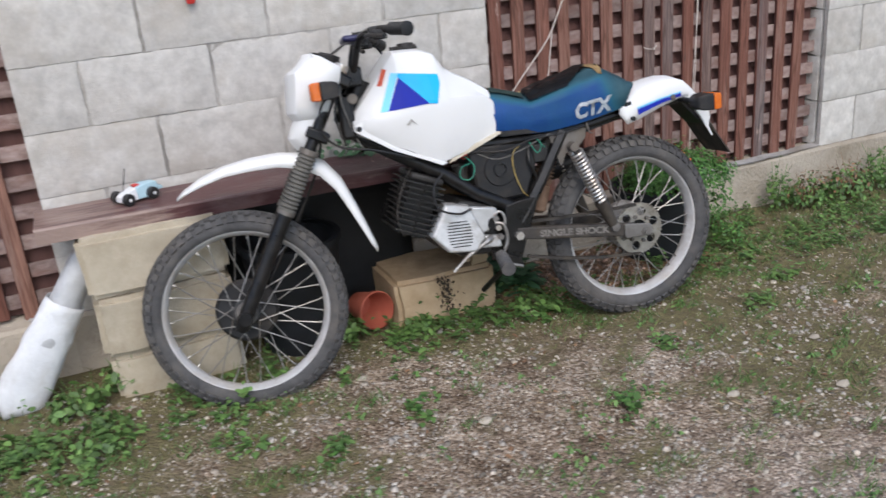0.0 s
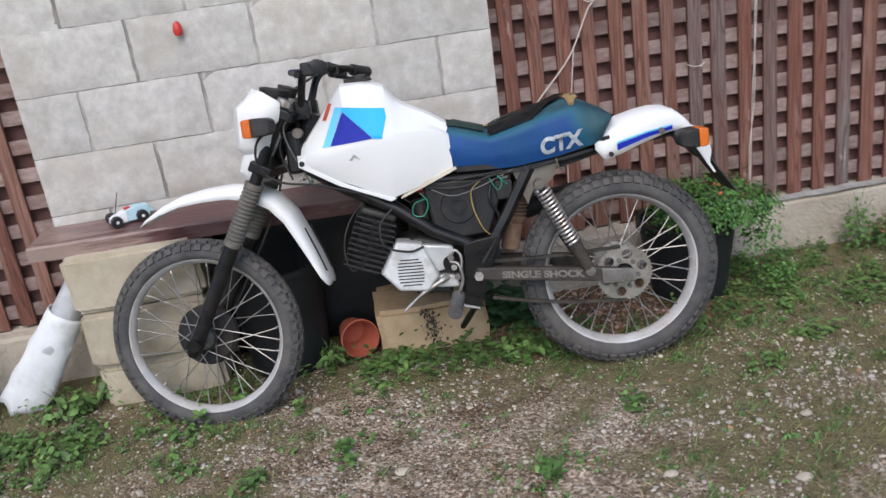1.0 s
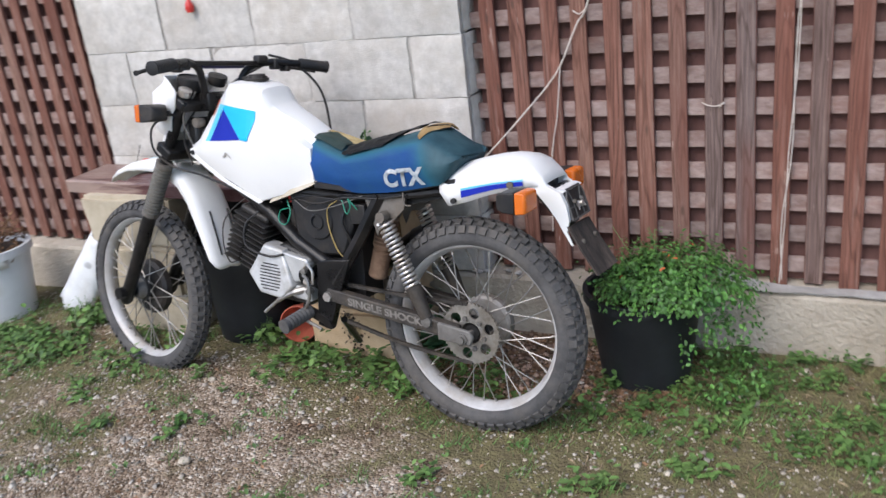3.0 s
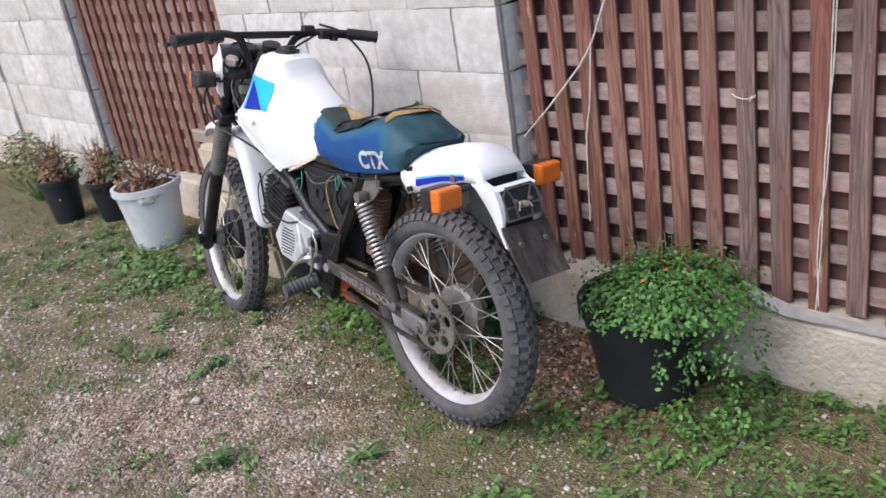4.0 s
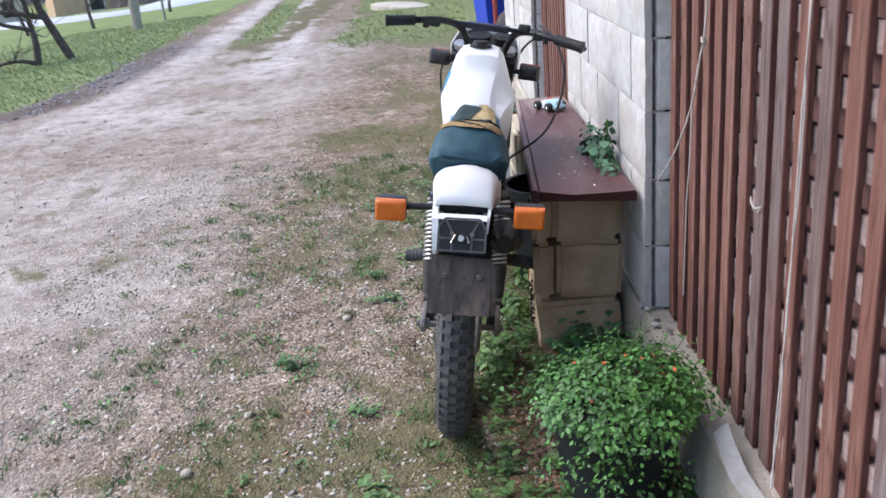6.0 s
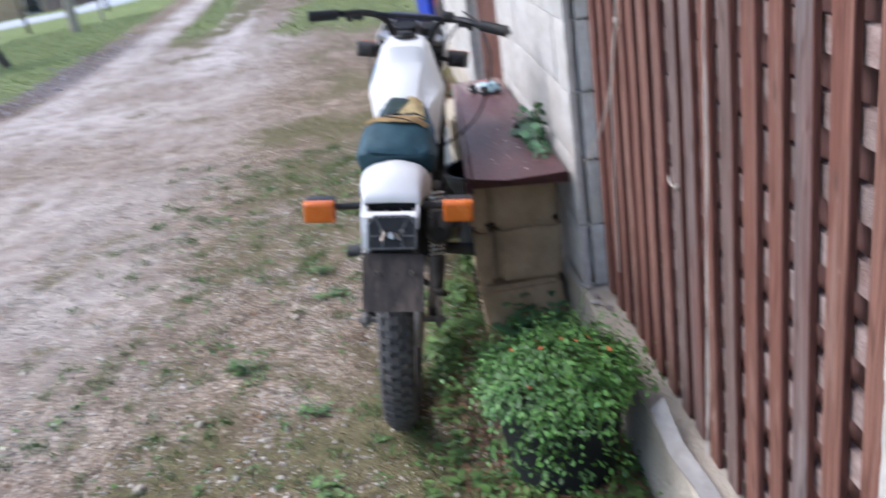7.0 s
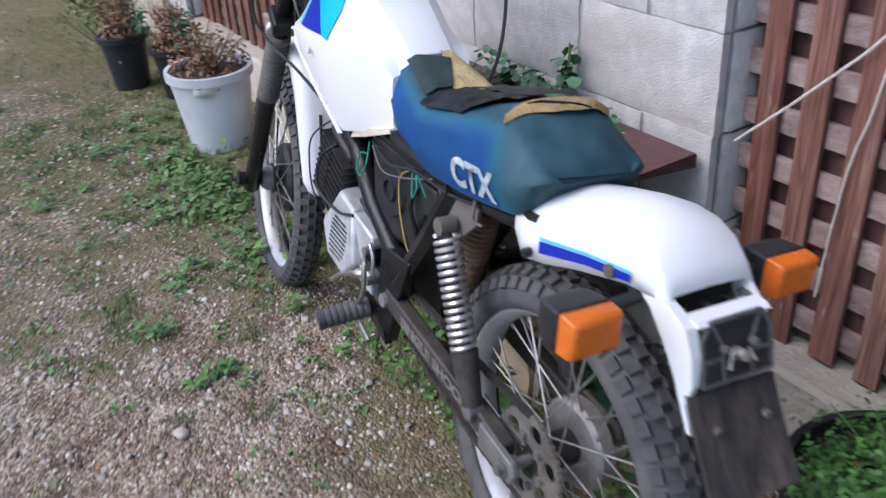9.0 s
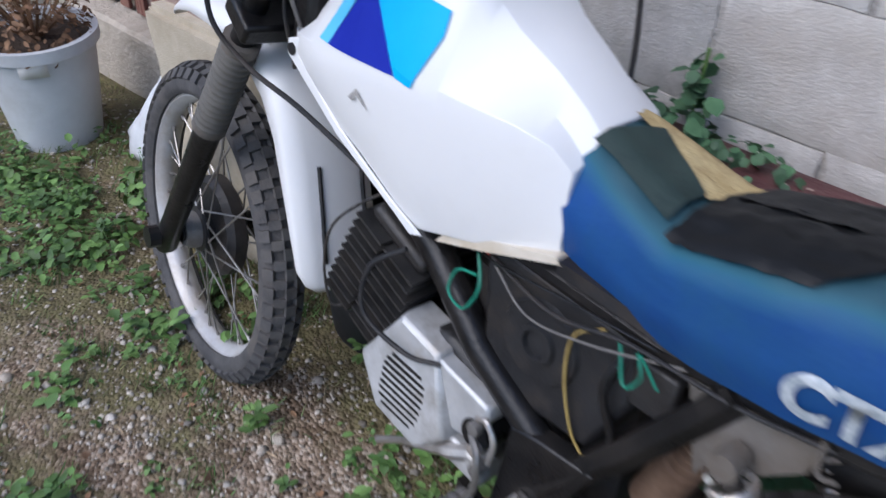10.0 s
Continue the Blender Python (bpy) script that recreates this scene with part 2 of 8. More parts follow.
PLINTHWEED = mat("dark_weed_leaf", (0.05, 0.115, 0.025), (0.13, 0.22, 0.055), 0.6, 12, 0.1, 90, rnd=0.5, island=True)
IVY = mat("dusty_ivy_leaf", (0.04, 0.105, 0.045), (0.10, 0.20, 0.095), 0.6, 12, 0.1, 90, rnd=0.4, island=True)
BLUELEAF = mat("ivy_leaf", (0.03, 0.09, 0.035), (0.07, 0.16, 0.07), 0.55, 12, 0.1, 90, rnd=0.35, island=True)
GRASS = mat("grass_blade", (0.095, 0.12, 0.035), (0.225, 0.225, 0.085), 0.7, 5, 0, rnd=0.45, island=True)
DRYLEAF = mat("dry_leaf", (0.12, 0.06, 0.03), (0.26, 0.15, 0.08), 0.8, 14, 0.1, 60, rnd=0.5, island=True)
FLOWER = mat("orange_flower", (0.5, 0.09, 0.03), (0.6, 0.16, 0.05), 0.6, 10, 0, rnd=0.3, island=True)
VERGE = mat("verge_grass_blade", (0.15, 0.20, 0.07), (0.33, 0.36, 0.15), 0.7, 5, 0, rnd=0.4, island=True)
SHRUB = mat("bare_shrub_twigs", (0.20, 0.15, 0.155), (0.32, 0.26, 0.26), 0.9, 5, 0, rnd=0.4, island=True)
PEBBLE = mat("pebbles", (0.25, 0.21, 0.16), (0.48, 0.425, 0.355), 0.9, 25, 0.2, 200, rnd=0.6, island=True)
ROPE = mat("pale_string", (0.50, 0.43, 0.37), (0.66, 0.6, 0.54), 0.9, 60, 0.4, 200, rnd=0)
ZINC = mat("weathered_strip", (0.22, 0.205, 0.19), (0.37, 0.355, 0.335), 0.7, 12, 0.35, 40, metal=0.0, rnd=0, stain=(0.2, 0.165, 0.13))
TUBEMETAL = mat("pale_sheet_metal", (0.36, 0.365, 0.37), (0.58, 0.585, 0.59), 0.45, 9, 0.3, 22, metal=0.1, rnd=0, stain=(0.4, 0.4, 0.4))
BARK = mat("bark", (0.075, 0.06, 0.052), (0.16, 0.13, 0.115), 0.9, 14, 0.6, 40, rnd=0.15, spec=0.2)
POLEWOOD = mat("pole_wood", (0.30, 0.25, 0.20), (0.42, 0.36, 0.30), 0.85, 6, 0.3, 30, stretch=(3, 3, 0.3))
PLASTER = mat("peach_plaster", (0.55, 0.36, 0.22), (0.62, 0.43, 0.28), 0.9, 2, 0.1, 20, rnd=0.05)
WHITEPLASTER = mat("white_plaster", (0.55, 0.53, 0.5), (0.64, 0.62, 0.59), 0.9, 2, 0.1, 20, rnd=0.05)
ROOF = mat("roof_tiles", (0.16, 0.075, 0.07), (0.26, 0.13, 0.12), 0.85, 4, 0.4, 12, rnd=0.1)
GLASS = mat("dark_window", (0.02, 0.025, 0.03), (0.04, 0.045, 0.05), 0.1, 3, 0, rnd=0)
ASPHALT = mat("pale_asphalt", (0.40, 0.41, 0.44), (0.50, 0.51, 0.54), 0.85, 3, 0.1, 40, rnd=0)
BINBLUE = mat("blue_bin_plastic", (0.012, 0.045, 0.42), (0.02, 0.07, 0.52), 0.4, 5, 0.05, 40, rnd=0)
BRICKRED = mat("hollow_brick", (0.36, 0.15, 0.09), (0.5, 0.24, 0.15), 0.9, 20, 0.4, 60, rnd=0.15)
CARPAINT = {"white": mat("white_car_paint", (0.6, 0.62, 0.65), (0.68, 0.7, 0.72), 0.25, 3, 0, rnd=0.1), "teal": mat("teal_car_paint", (0.02, 0.25, 0.33), (0.03, 0.3, 0.4), 0.25, 3, 0, rnd=0.1)}
# woods tone is lifted to carry the distance haze in its colour
WOODS = mat("far_woods", (0.13, 0.105, 0.11), (0.22, 0.18, 0.18), 1.0, 0.35, 0.3, 2, rnd=0, stain=(0.16, 0.16, 0.12), stainscale=0.05)

# ---- mesh tools ----


def part(name, bm, material, parent=None, label="", m=None, sharp=35, bevel=0.0, smooth=True):
    """One mesh object out of a bmesh, under a thing or a part."""
    if m is not None:
        bm.transform(m)
    bmesh.ops.recalc_face_normals(bm, faces=bm.faces)
    me = bpy.data.meshes.new(name)
    bm.to_mesh(me)
    bm.free()
    for mm in (material if isinstance(material, (list, tuple)) else [material]):
        me.materials.append(mm)
    if smooth:
        me.shade_smooth()
        me.set_sharp_from_angle(angle=radians(sharp))
    ob = new(name, me)
    if bevel:
        mod = ob.modifiers.new("bevel", "BEVEL")
        mod.width, mod.segments, mod.limit_method, mod.angle_limit = bevel, 2, "ANGLE", radians(30)
        mod.harden_normals = False
    if parent:
        ob.parent = parent
    if label:
        ob["label"] = label
    return ob


def thing(name, m, label, category, group="", kind=""):
    ob = new(name)
    ob.empty_display_size = 0.1
    ob.matrix_basis = m
    return tagged(ob, label, category, group, kind)


def box(bm, lo, hi, m=None):
    c = [(lo[i] + hi[i]) / 2 for i in range(3)]
    d = [(hi[i] - lo[i]) for i in range(3)]
    mm = Matrix.Translation(c) @ Matrix.Diagonal((*d, 1))
    return bmesh.ops.create_cube(bm, size=1, matrix=(m @ mm) if m else mm)["verts"]


def bent(lo, hi, m=None):
    bm = bmesh.new()
    box(bm, lo, hi, m)
    return bm


def ring_pts(c, u, v, r, seg):
    return [c + u * (r * math.cos(2 * math.pi * k / seg)) + v * (r * math.sin(2 * math.pi * k / seg)) for k in range(seg)]


def tube(bm, pts, r, seg=8, caps=True):
    """A tube along a line of points; r is one radius or one for each point."""
    pts = [Vector(p) for p in pts]
    rs = r if isinstance(r, (list, tuple)) else [r] * len(pts)
    rings, u = [], None
    for i, p in enumerate(pts):
        d = (pts[min(i + 1, len(pts) - 1)] - pts[max(i - 1, 0)]).normalized()
        if u is None:
            u = d.orthogonal().normalized()
        u = (u - d * u.dot(d)).normalized()
        rings.append([bm.verts.new(q) for q in ring_pts(p, u, d.cross(u), rs[i], seg)])
    for a, b in zip(rings, rings[1:]):
        for k in range(seg):
            bm.faces.new((a[k], a[(k + 1) % seg], b[(k + 1) % seg], b[k]))
    if caps:
        bm.faces.new(rings[0][::-1])
        bm.faces.new(rings[-1])
    return bm


def pipe(pts, r, seg=8):
    return tube(bmesh.new(), pts, r, seg)


def curve_pts(ctrl, n=8):
    """A smooth line through a few points."""
    c = [Vector(p) for p in ctrl]
    c = [c[0] * 2 - c[1]] + c + [c[-1] * 2 - c[-2]]
    out = []
    for i in range(1, len(c) - 2):
        for k in range(n):
            t = k / n
            out.append(0.5 * (2 * c[i] + (c[i + 1] - c[i - 1]) * t + (2 * c[i - 1] - 5 * c[i] + 4 * c[i + 1] - c[i + 2]) * t * t + (3 * c[i] - c[i - 1] - 3 * c[i + 1] + c[i + 2]) * t ** 3))
    return out + [c[-2]]


def lathe(bm, prof, seg=48, axis="Y", closed=True, centre=(0, 0, 0)):
    """Turns a profile of (radius, height) round an axis."""
    c = Vector(centre)
    rings = []
    for rad, h in prof:
        row = []
        for k in range(seg):
            a = 2 * math.pi * k / seg
            p = (rad * math.cos(a), h, rad * math.sin(a)) if axis == "Y" else (rad * math.cos(a), rad * math.sin(a), h)
            row.append(bm.verts.new(c + Vector(p)))
        rings.append(row)
    pairs = list(zip(rings, rings[1:])) + ([(rings[-1], rings[0])] if closed else [])
    for a, b in pairs:
        for k in range(seg):
            bm.faces.new((a[k], a[(k + 1) % seg], b[(k + 1) % seg], b[k]))
    return bm


def loft(bm, sections, close_ring=True, caps=True):
    rings = [[bm.verts.new(p) for p in s] for s in sections]
    n = len(rings[0])
    for a, b in zip(rings, rings[1:]):
        for k in range(n if close_ring else n - 1):
            bm.faces.new((a[k], a[(k + 1) % n], b[(k + 1) % n], b[k]))
    if caps and close_ring:
        bm.faces.new(rings[0][::-1])
        bm.faces.new(rings[-1])
    return bm


def prism(bm, outline, y0, y1):
    """A plate with an outline of (x, z), between two values of y."""
    a = [bm.verts.new((x, y0, z)) for x, z in outline]
    b = [bm.verts.new((x, y1, z)) for x, z in outline]
    n = len(a)
    bm.faces.new(a)
    bm.faces.new(b[::-1])
    for k in range(n):
        bm.faces.new((a[k], a[(k + 1) % n], b[(k + 1) % n], b[k]))
    return bm


def plate(outline, y0, y1):
    return prism(bmesh.new(), outline, y0, y1)


def lerp_table(table, x):
    """Straight-line lookup in rows of (x, values...)."""
    if x <= table[0][0]:
        return table[0][1:]
    for a, b in zip(table, table[1:]):
        if x <= b[0]:
            f = (x - a[0]) / (b[0] - a[0])
            return tuple(p + (q - p) * f for p, q in zip(a[1:], b[1:]))
    return table[-1][1:]


def holed_disc(bm, r, holes, y0, y1, teeth=0, seg=64):
    """A disc in the xz plane with round holes (x, z, radius), given a thickness."""
    loops = []
    n = teeth * 4 if teeth else seg
    pts = []
    for k in range(n):
        rr = r + (0.004 if teeth and k % 4 in (1, 2) else 0)
        pts.append((rr * math.cos(2 * math.pi * k / n), rr * math.sin(2 * math.pi * k / n)))
    loops.append(pts)
    for hx, hz, hr in holes:
        loops.append([(hx + hr * math.cos(2 * math.pi * k / 16), hz + hr * math.sin(2 * math.pi * k / 16)) for k in range(16)])
    edges = []
    for lp in loops:
        vs = [bm.verts.new((x, y0, z)) for x, z in lp]
        edges += [bm.edges.new((vs[k], vs[(k + 1) % len(vs)])) for k in range(len(vs))]
    bmesh.ops.triangle_fill(bm, edges=edges, use_beauty=True)
    ext = bmesh.ops.extrude_face_region(bm, geom=bm.faces[:])
    bmesh.ops.translate(bm, verts=[g for g in ext["geom"] if isinstance(g, bmesh.types.BMVert)], vec=(0, y1 - y0, 0))
    return bm


def lettering(text, size, warp):
    """A bmesh of the words in the built-in font, each point moved by warp(x, y)."""
    cu = bpy.data.curves.new("words", "FONT")
    cu.body, cu.size, cu.align_x, cu.align_y, cu.offset = text, size, "CENTER", "CENTER", size * 0.045
    ob = new("words", cu)
    me = bpy.data.meshes.new_from_object(ob.evaluated_get(bpy.context.evaluated_depsgraph_get()))
    bpy.data.objects.remove(ob)
    bpy.data.curves.remove(cu)
    bm = bmesh.new()
    bm.from_mesh(me)
    bpy.data.meshes.remove(me)
    bmesh.ops.triangulate(bm, faces=bm.faces)
    bmesh.ops.subdivide_edges(bm, edges=[e for e in bm.edges if e.calc_length() > size * 0.2], cuts=1)
    for v in bm.verts:
        v.co = Vector(warp(v.co.x, v.co.y))
    return bm


def patch(bm, quad, place, n=8):
    """A four-cornered patch of (a, b), laid on a surface by place(a, b)."""
    q = [Vector(p) for p in quad]
    g = [[bm.verts.new(place(*((q[0] * (1 - i / n) + q[1] * (i / n)) * (1 - j / n) + (q[3] * (1 - i / n) + q[2] * (i / n)) * (j / n)))) for j in range(n + 1)] for i in range(n + 1)]
    for i in range(n):
        for j in range(n):
            bm.faces.new((g[i][j], g[i + 1][j], g[i + 1][j + 1], g[i][j + 1]))
    bmesh.ops.remove_doubles(bm, verts=bm.verts, dist=1e-5)
    return bm


rng = random.Random(7)


def nz(x, y, s=1.0, z=0.0):
    return noise.noise(Vector((x * s, y * s, z)))

# ---- the large structure ----
WALL_Y = 3.07


def ss(a, b, v):
    t = max(0.0, min(1.0, (v - a) / (b - a)))
    return t * t * (3 - 2 * t)


def green(x, y):
    """How far plants cover the ground, 0 to 1."""
    n = nz(x, y, 1.6) * 0.45 + nz(x, y, 5.0, 3) * 0.4 + nz(x, y, 13, 5) * 0.3
    base = -0.3 + 0.5 * ss(1.25, 1.9, y) * (0.5 + 0.5 * ss(-4, -1.5, x)) + 0.34 * ss(2.2, 2.75, y) + 0.2 * ss(1.3, 2.0, x) * ss(1.3, 1.8, y)
    base += 0.26 * ss(0.9, -0.4, x) * ss(1.0, 1.7, y) + 0.25 * ss(1.9, 2.6, x) * ss(1.9, 2.6, y)
    base += 0.3 * ss(-6, -9, x) * ss(1.0, 1.6, y)
    base -= 0.7 * ss(1.6, 1.72, x) * ss(2.08, 1.98, x) * ss(2.68, 2.76, y)
    base = max(base, 0.55 * ss(-6, -10, x) * ss(-0.75, -0.5, y) * ss(0.3, 0.0, y))
    base = max(base, -0.2 + 1.2 * verge(x, y))
    return max(0.0, min(1.0, base + n))


def verge(x, y):
    """The grass beyond the track, 0 to 1."""
    edge = lerp_table(((-40, -3.6), (-20, -3.0), (-10.3, -2.0), (-6.2, -1.65), (-4.7, -1.85), (-4, -2.2), (-2, -3.2), (4, -6)), x)[0]
    v = ss(edge + 0.25, edge - 0.3, y + 0.25 * nz(x, y, 2.0, 6))
    mid = ss(-8.5, -11, x) * ss(0.42, 0.15, abs(y - lerp_table(((-36, -3.1), (-20.7, -1.45), (-10.9, -0.5)), x)[0]))
    right = ss(-6.0, -10, x) * ss(0.65, 1.2, y + 0.3 * nz(x, y, 1.3, 8))
    return max(v, 0.8 * mid, 0.75 * right, ss(-11, -16, x) * ss(0.3, 1.2, y))


RUTS = (((-40, -4.0), (-20.7, -2.15), (-13.7, -1.43), (-9.9, -1.07), (-7.2, -0.85), (-5.9, -0.74), (-3.4, -0.85), (-1, -1.6)), ((-40, -2.4), (-23, -1.3), (-10.9, 0.05), (-6.8, 0.45), (-5.0, 0.6)))


def rut(x, y):
    """The pale wheel tracks, 0 to 1."""
    v = 0.0
    for k, line in enumerate(RUTS):
        w = 0.32 + 0.1 * nz(x, k, 0.9)
        w *= 1.5
        v = max(v, ss(w, w * 0.35, abs(y - lerp_table(line, x)[0])) * (ss(-1.5, -4.0, x) if k == 0 else ss(-4.2, -6.0, x)))
    cross = abs(x + 5.62 + 0.1 * y) if -0.8 < y < 0.5 else 9
    wide = 0.85 * ss(1.8, 0.95, y + 0.35 * nz(x, y, 0.8, 2)) * ss(-2.4, -0.6, y) * (0.72 + 0.8 * nz(x, y, 0.7, 5)) * ss(-14, -6, x)
    return max(v, wide, 0.9 * ss(0.3, 0.08, cross))


def bank(x, y):
    """Dark loose gravel between the track and the grass, 0 to 1."""
    edge = lerp_table(((-40, -3.6), (-20, -3.0), (-10.3, -2.0), (-6.2, -1.65), (-4.7, -1.85), (-4, -2.2), (-2, -3.2), (4, -6)), x)[0]
    return ss(edge - 0.35, edge, y) * ss(edge + 0.8, edge + 0.45, y + 0.2 * nz(x, y, 1.5, 4)) * ss(-14, -7, x)


def height(x, y):
    h = 0.0
    if -34 < x < 6 and -7 < y < 3.3:
        h = 0.008 * nz(x, y, 2.2, 1) + 0.003 * nz(x, y, 9, 2)
    if y < -1.6:
        h -= min(1.7, (-1.6 - y) * 0.055)
    if x < -34 and y < -2:
        h -= min(1.4, (-34 - x) * 0.04) * ss(-2, -6, y)
    if x < -11 and y > 0.8:
        h += min(2.2, 0.09 * (-11 - x)) * ss(0.8, 3.0, y)
    return h


xs = [-2500, -900, -350, -150, -90, -60, -45] + list(np.linspace(-34, -5, 90)) + list(np.linspace(-4.8, 4.6, 130)) + [5, 6, 8, 12, 25, 80, 300, 2500]
ys = [-2500, -900, -300, -120, -60, -35, -22, -15, -10] + list(np.linspace(-7, 0, 60)) + list(np.linspace(0.07, 3.15, 60)) + [3.4, 4, 6, 10, 30, 120, 600, 2500]
gm = bpy.data.meshes.new("ground")
gm.from_pydata([(x, y, height(x, y)) for x in xs for y in ys], [], [(i * len(ys) + j, (i + 1) * len(ys) + j, (i + 1) * len(ys) + j + 1, i * len(ys) + j + 1) for i in range(len(xs) - 1) for j in range(len(ys) - 1)])
gm.shade_smooth()
pl = gm.attributes.new("worn", "FLOAT", "POINT")
pl.data.foreach_set("value", [rut(x, y) * (0.75 + 0.4 * nz(x, y, 0.9)) if -70 < x < 5 and -5 < y < 2 else 0.0 for x in xs for y in ys])
vg = gm.attributes.new("verge", "FLOAT", "POINT")
vg.data.foreach_set("value", [verge(x, y) if -40 < x < 8 and y < 3.3 else 1.0 for x in xs for y in ys])
bk = gm.attributes.new("bank", "FLOAT", "POINT")
bk.data.foreach_set("value", [bank(x, y) if -30 < x < 3 and -7 < y < 0 else 0.0 for x in xs for y in ys])
at = gm.attributes.new("moss", "FLOAT", "POINT")
at.data.foreach_set("value", [green(x, y) if -60 < x < 8 and -8 < y < 3.3 else 0.9 for x in xs for y in ys])
ground = tagged(new("ground", gm), "pale gravel ground with moss and patches of grass", "ground", kind="structure")


def ground_material():
    m = bpy.data.materials.new("gravel_ground")
    m.use_nodes = True
    nt = m.node_tree
    lk = nt.links.new
    b = nt.nodes["Principled BSDF"]
    tc = nt.nodes.new("ShaderNodeTexCoord")
    vor = node(nt, "ShaderNodeTexVoronoi", Scale=130.0, Randomness=1.0)
    lk(tc.outputs["Object"], vor.inputs["Vector"])
    vor2 = node(nt, "ShaderNodeTexVoronoi", Scale=55.0, Randomness=1.0)
    lk(tc.outputs["Object"], vor2.inputs["Vector"])
    sep = nt.nodes.new("ShaderNodeSeparateColor")
    lk(vor.outputs["Color"], sep.inputs[0])
    r1 = nt.nodes.new("ShaderNodeValToRGB")
    e = r1.color_ramp.elements
    e[0].position, e[0].color = 0.0, (0.13, 0.10, 0.075, 1)
    e[1].position, e[1].color = 1.0, (0.64, 0.59, 0.52, 1)
    for pos, c in ((0.35, (0.262, 0.205, 0.152)), (0.75, (0.425, 0.358, 0.288))):
        k = e.new(pos)
        k.color = (*c, 1)
    lk(sep.outputs[0], r1.inputs[0])
    n1 = node(nt, "ShaderNodeTexNoise", Scale=2.2, Detail=10.0, Roughness=0.72)
    lk(tc.outputs["Object"], n1.inputs["Vector"])
    dirt = nt.nodes.new("ShaderNodeMixRGB")
    dirt.blend_type = "MULTIPLY"
    r2 = nt.nodes.new("ShaderNodeValToRGB")
    r2.color_ramp.elements[0].position, r2.color_ramp.elements[0].color = 0.33, (0.55, 0.47, 0.39, 1)
    r2.color_ramp.elements[1].position, r2.color_ramp.elements[1].color = 0.66, (1.1, 1.07, 1.04, 1)
    lk(n1.outputs["Fac"], r2.inputs[0])
    dirt.inputs[0].default_value = 1.0
    n7 = node(nt, "ShaderNodeTexNoise", Scale=10.0, Detail=5.0, Roughness=0.7)
    lk(tc.outputs["Object"], n7.inputs["Vector"])
    r7 = nt.nodes.new("ShaderNodeValToRGB")
    r7.color_ramp.elements[0].position, r7.color_ramp.elements[0].color = 0.36, (0.46, 0.41, 0.36, 1)
    r7.color_ramp.elements[1].position, r7.color_ramp.elements[1].color = 0.63, (1.14, 1.12, 1.1, 1)
    lk(n7.outputs["Fac"], r7.inputs[0])
    clump = nt.nodes.new("ShaderNodeMixRGB")
    clump.blend_type = "MULTIPLY"
    clump.inputs[0].default_value = 1.0
    lk(r1.outputs[0], clump.inputs[1])
    lk(r7.outputs[0], clump.inputs[2])
    lk(clump.outputs[0], dirt.inputs[1])
    lk(r2.outputs[0], dirt.inputs[2])
    worn = nt.nodes.new("ShaderNodeAttribute")
    worn.attribute_name = "worn"
    wm = nt.nodes.new("ShaderNodeMixRGB")
    wm.inputs[2].default_value = (0.61, 0.54, 0.495, 1)
    n6 = node(nt, "ShaderNodeTexNoise", Scale=4.5, Detail=8.0, Roughness=0.75)
    lk(tc.outputs["Object"], n6.inputs["Vector"])
    r6 = nt.nodes.new("ShaderNodeValToRGB")
    r6.color_ramp.elements[0].position, r6.color_ramp.elements[1].position = 0.3, 0.56
    lk(n6.outputs["Fac"], r6.inputs[0])
    wmul = nt.nodes.new("ShaderNodeMath")
    wmul.operation = "MULTIPLY"
    lk(worn.outputs["Fac"], wmul.inputs[0])
    lk(r6.outputs[0], wmul.inputs[1])
    lk(wmul.outputs[0], wm.inputs[0])
    lk(dirt.outputs[0], wm.inputs[1])
    bka = nt.nodes.new("ShaderNodeAttribute")
    bka.attribute_name = "bank"
    bm_ = nt.nodes.new("ShaderNodeMixRGB")
    bm_.blend_type = "MULTIPLY"
    bm_.inputs[2].default_value = (0.5, 0.48, 0.52, 1)
    lk(bka.outputs["Fac"], bm_.inputs[0])
    lk(wm.outputs[0], bm_.inputs[1])
    dirt = bm_
    att = nt.nodes.new("ShaderNodeAttribute")
    att.attribute_name = "moss"
    n2 = node(nt, "ShaderNodeTexNoise", Scale=17.0, Detail=9.0, Roughness=0.8)
    lk(tc.outputs["Object"], n2.inputs["Vector"])
    add = nt.nodes.new("ShaderNodeMath")
    add.operation = "ADD"
    lk(att.outputs["Fac"], add.inputs[0])
    lk(n2.outputs["Fac"], add.inputs[1])
    r3 = nt.nodes.new("ShaderNodeValToRGB")
    r3.color_ramp.elements[0].position, r3.color_ramp.elements[1].position = 0.66, 0.97
    lk(add.outputs[0], r3.inputs[0])
    green_ramp = nt.nodes.new("ShaderNodeValToRGB")
    green_ramp.color_ramp.elements[0].position, green_ramp.color_ramp.elements[0].color = 0.35, (0.095, 0.073, 0.045, 1)
    green_ramp.color_ramp.elements[1].position, green_ramp.color_ramp.elements[1].color = 0.65, (0.19, 0.168, 0.078, 1)
    n4 = node(nt, "ShaderNodeTexNoise", Scale=22.0, Detail=9.0, Roughness=0.8)
    lk(tc.outputs["Object"], n4.inputs["Vector"])
    lk(n4.outputs["Fac"], green_ramp.inputs[0])
    lush = nt.nodes.new("ShaderNodeValToRGB")
    lush.color_ramp.elements[0].position, lush.color_ramp.elements[0].color = 0.35, (0.15, 0.185, 0.065, 1)
    lush.color_ramp.elements[1].position, lush.color_ramp.elements[1].color = 0.68, (0.25, 0.30, 0.105, 1)
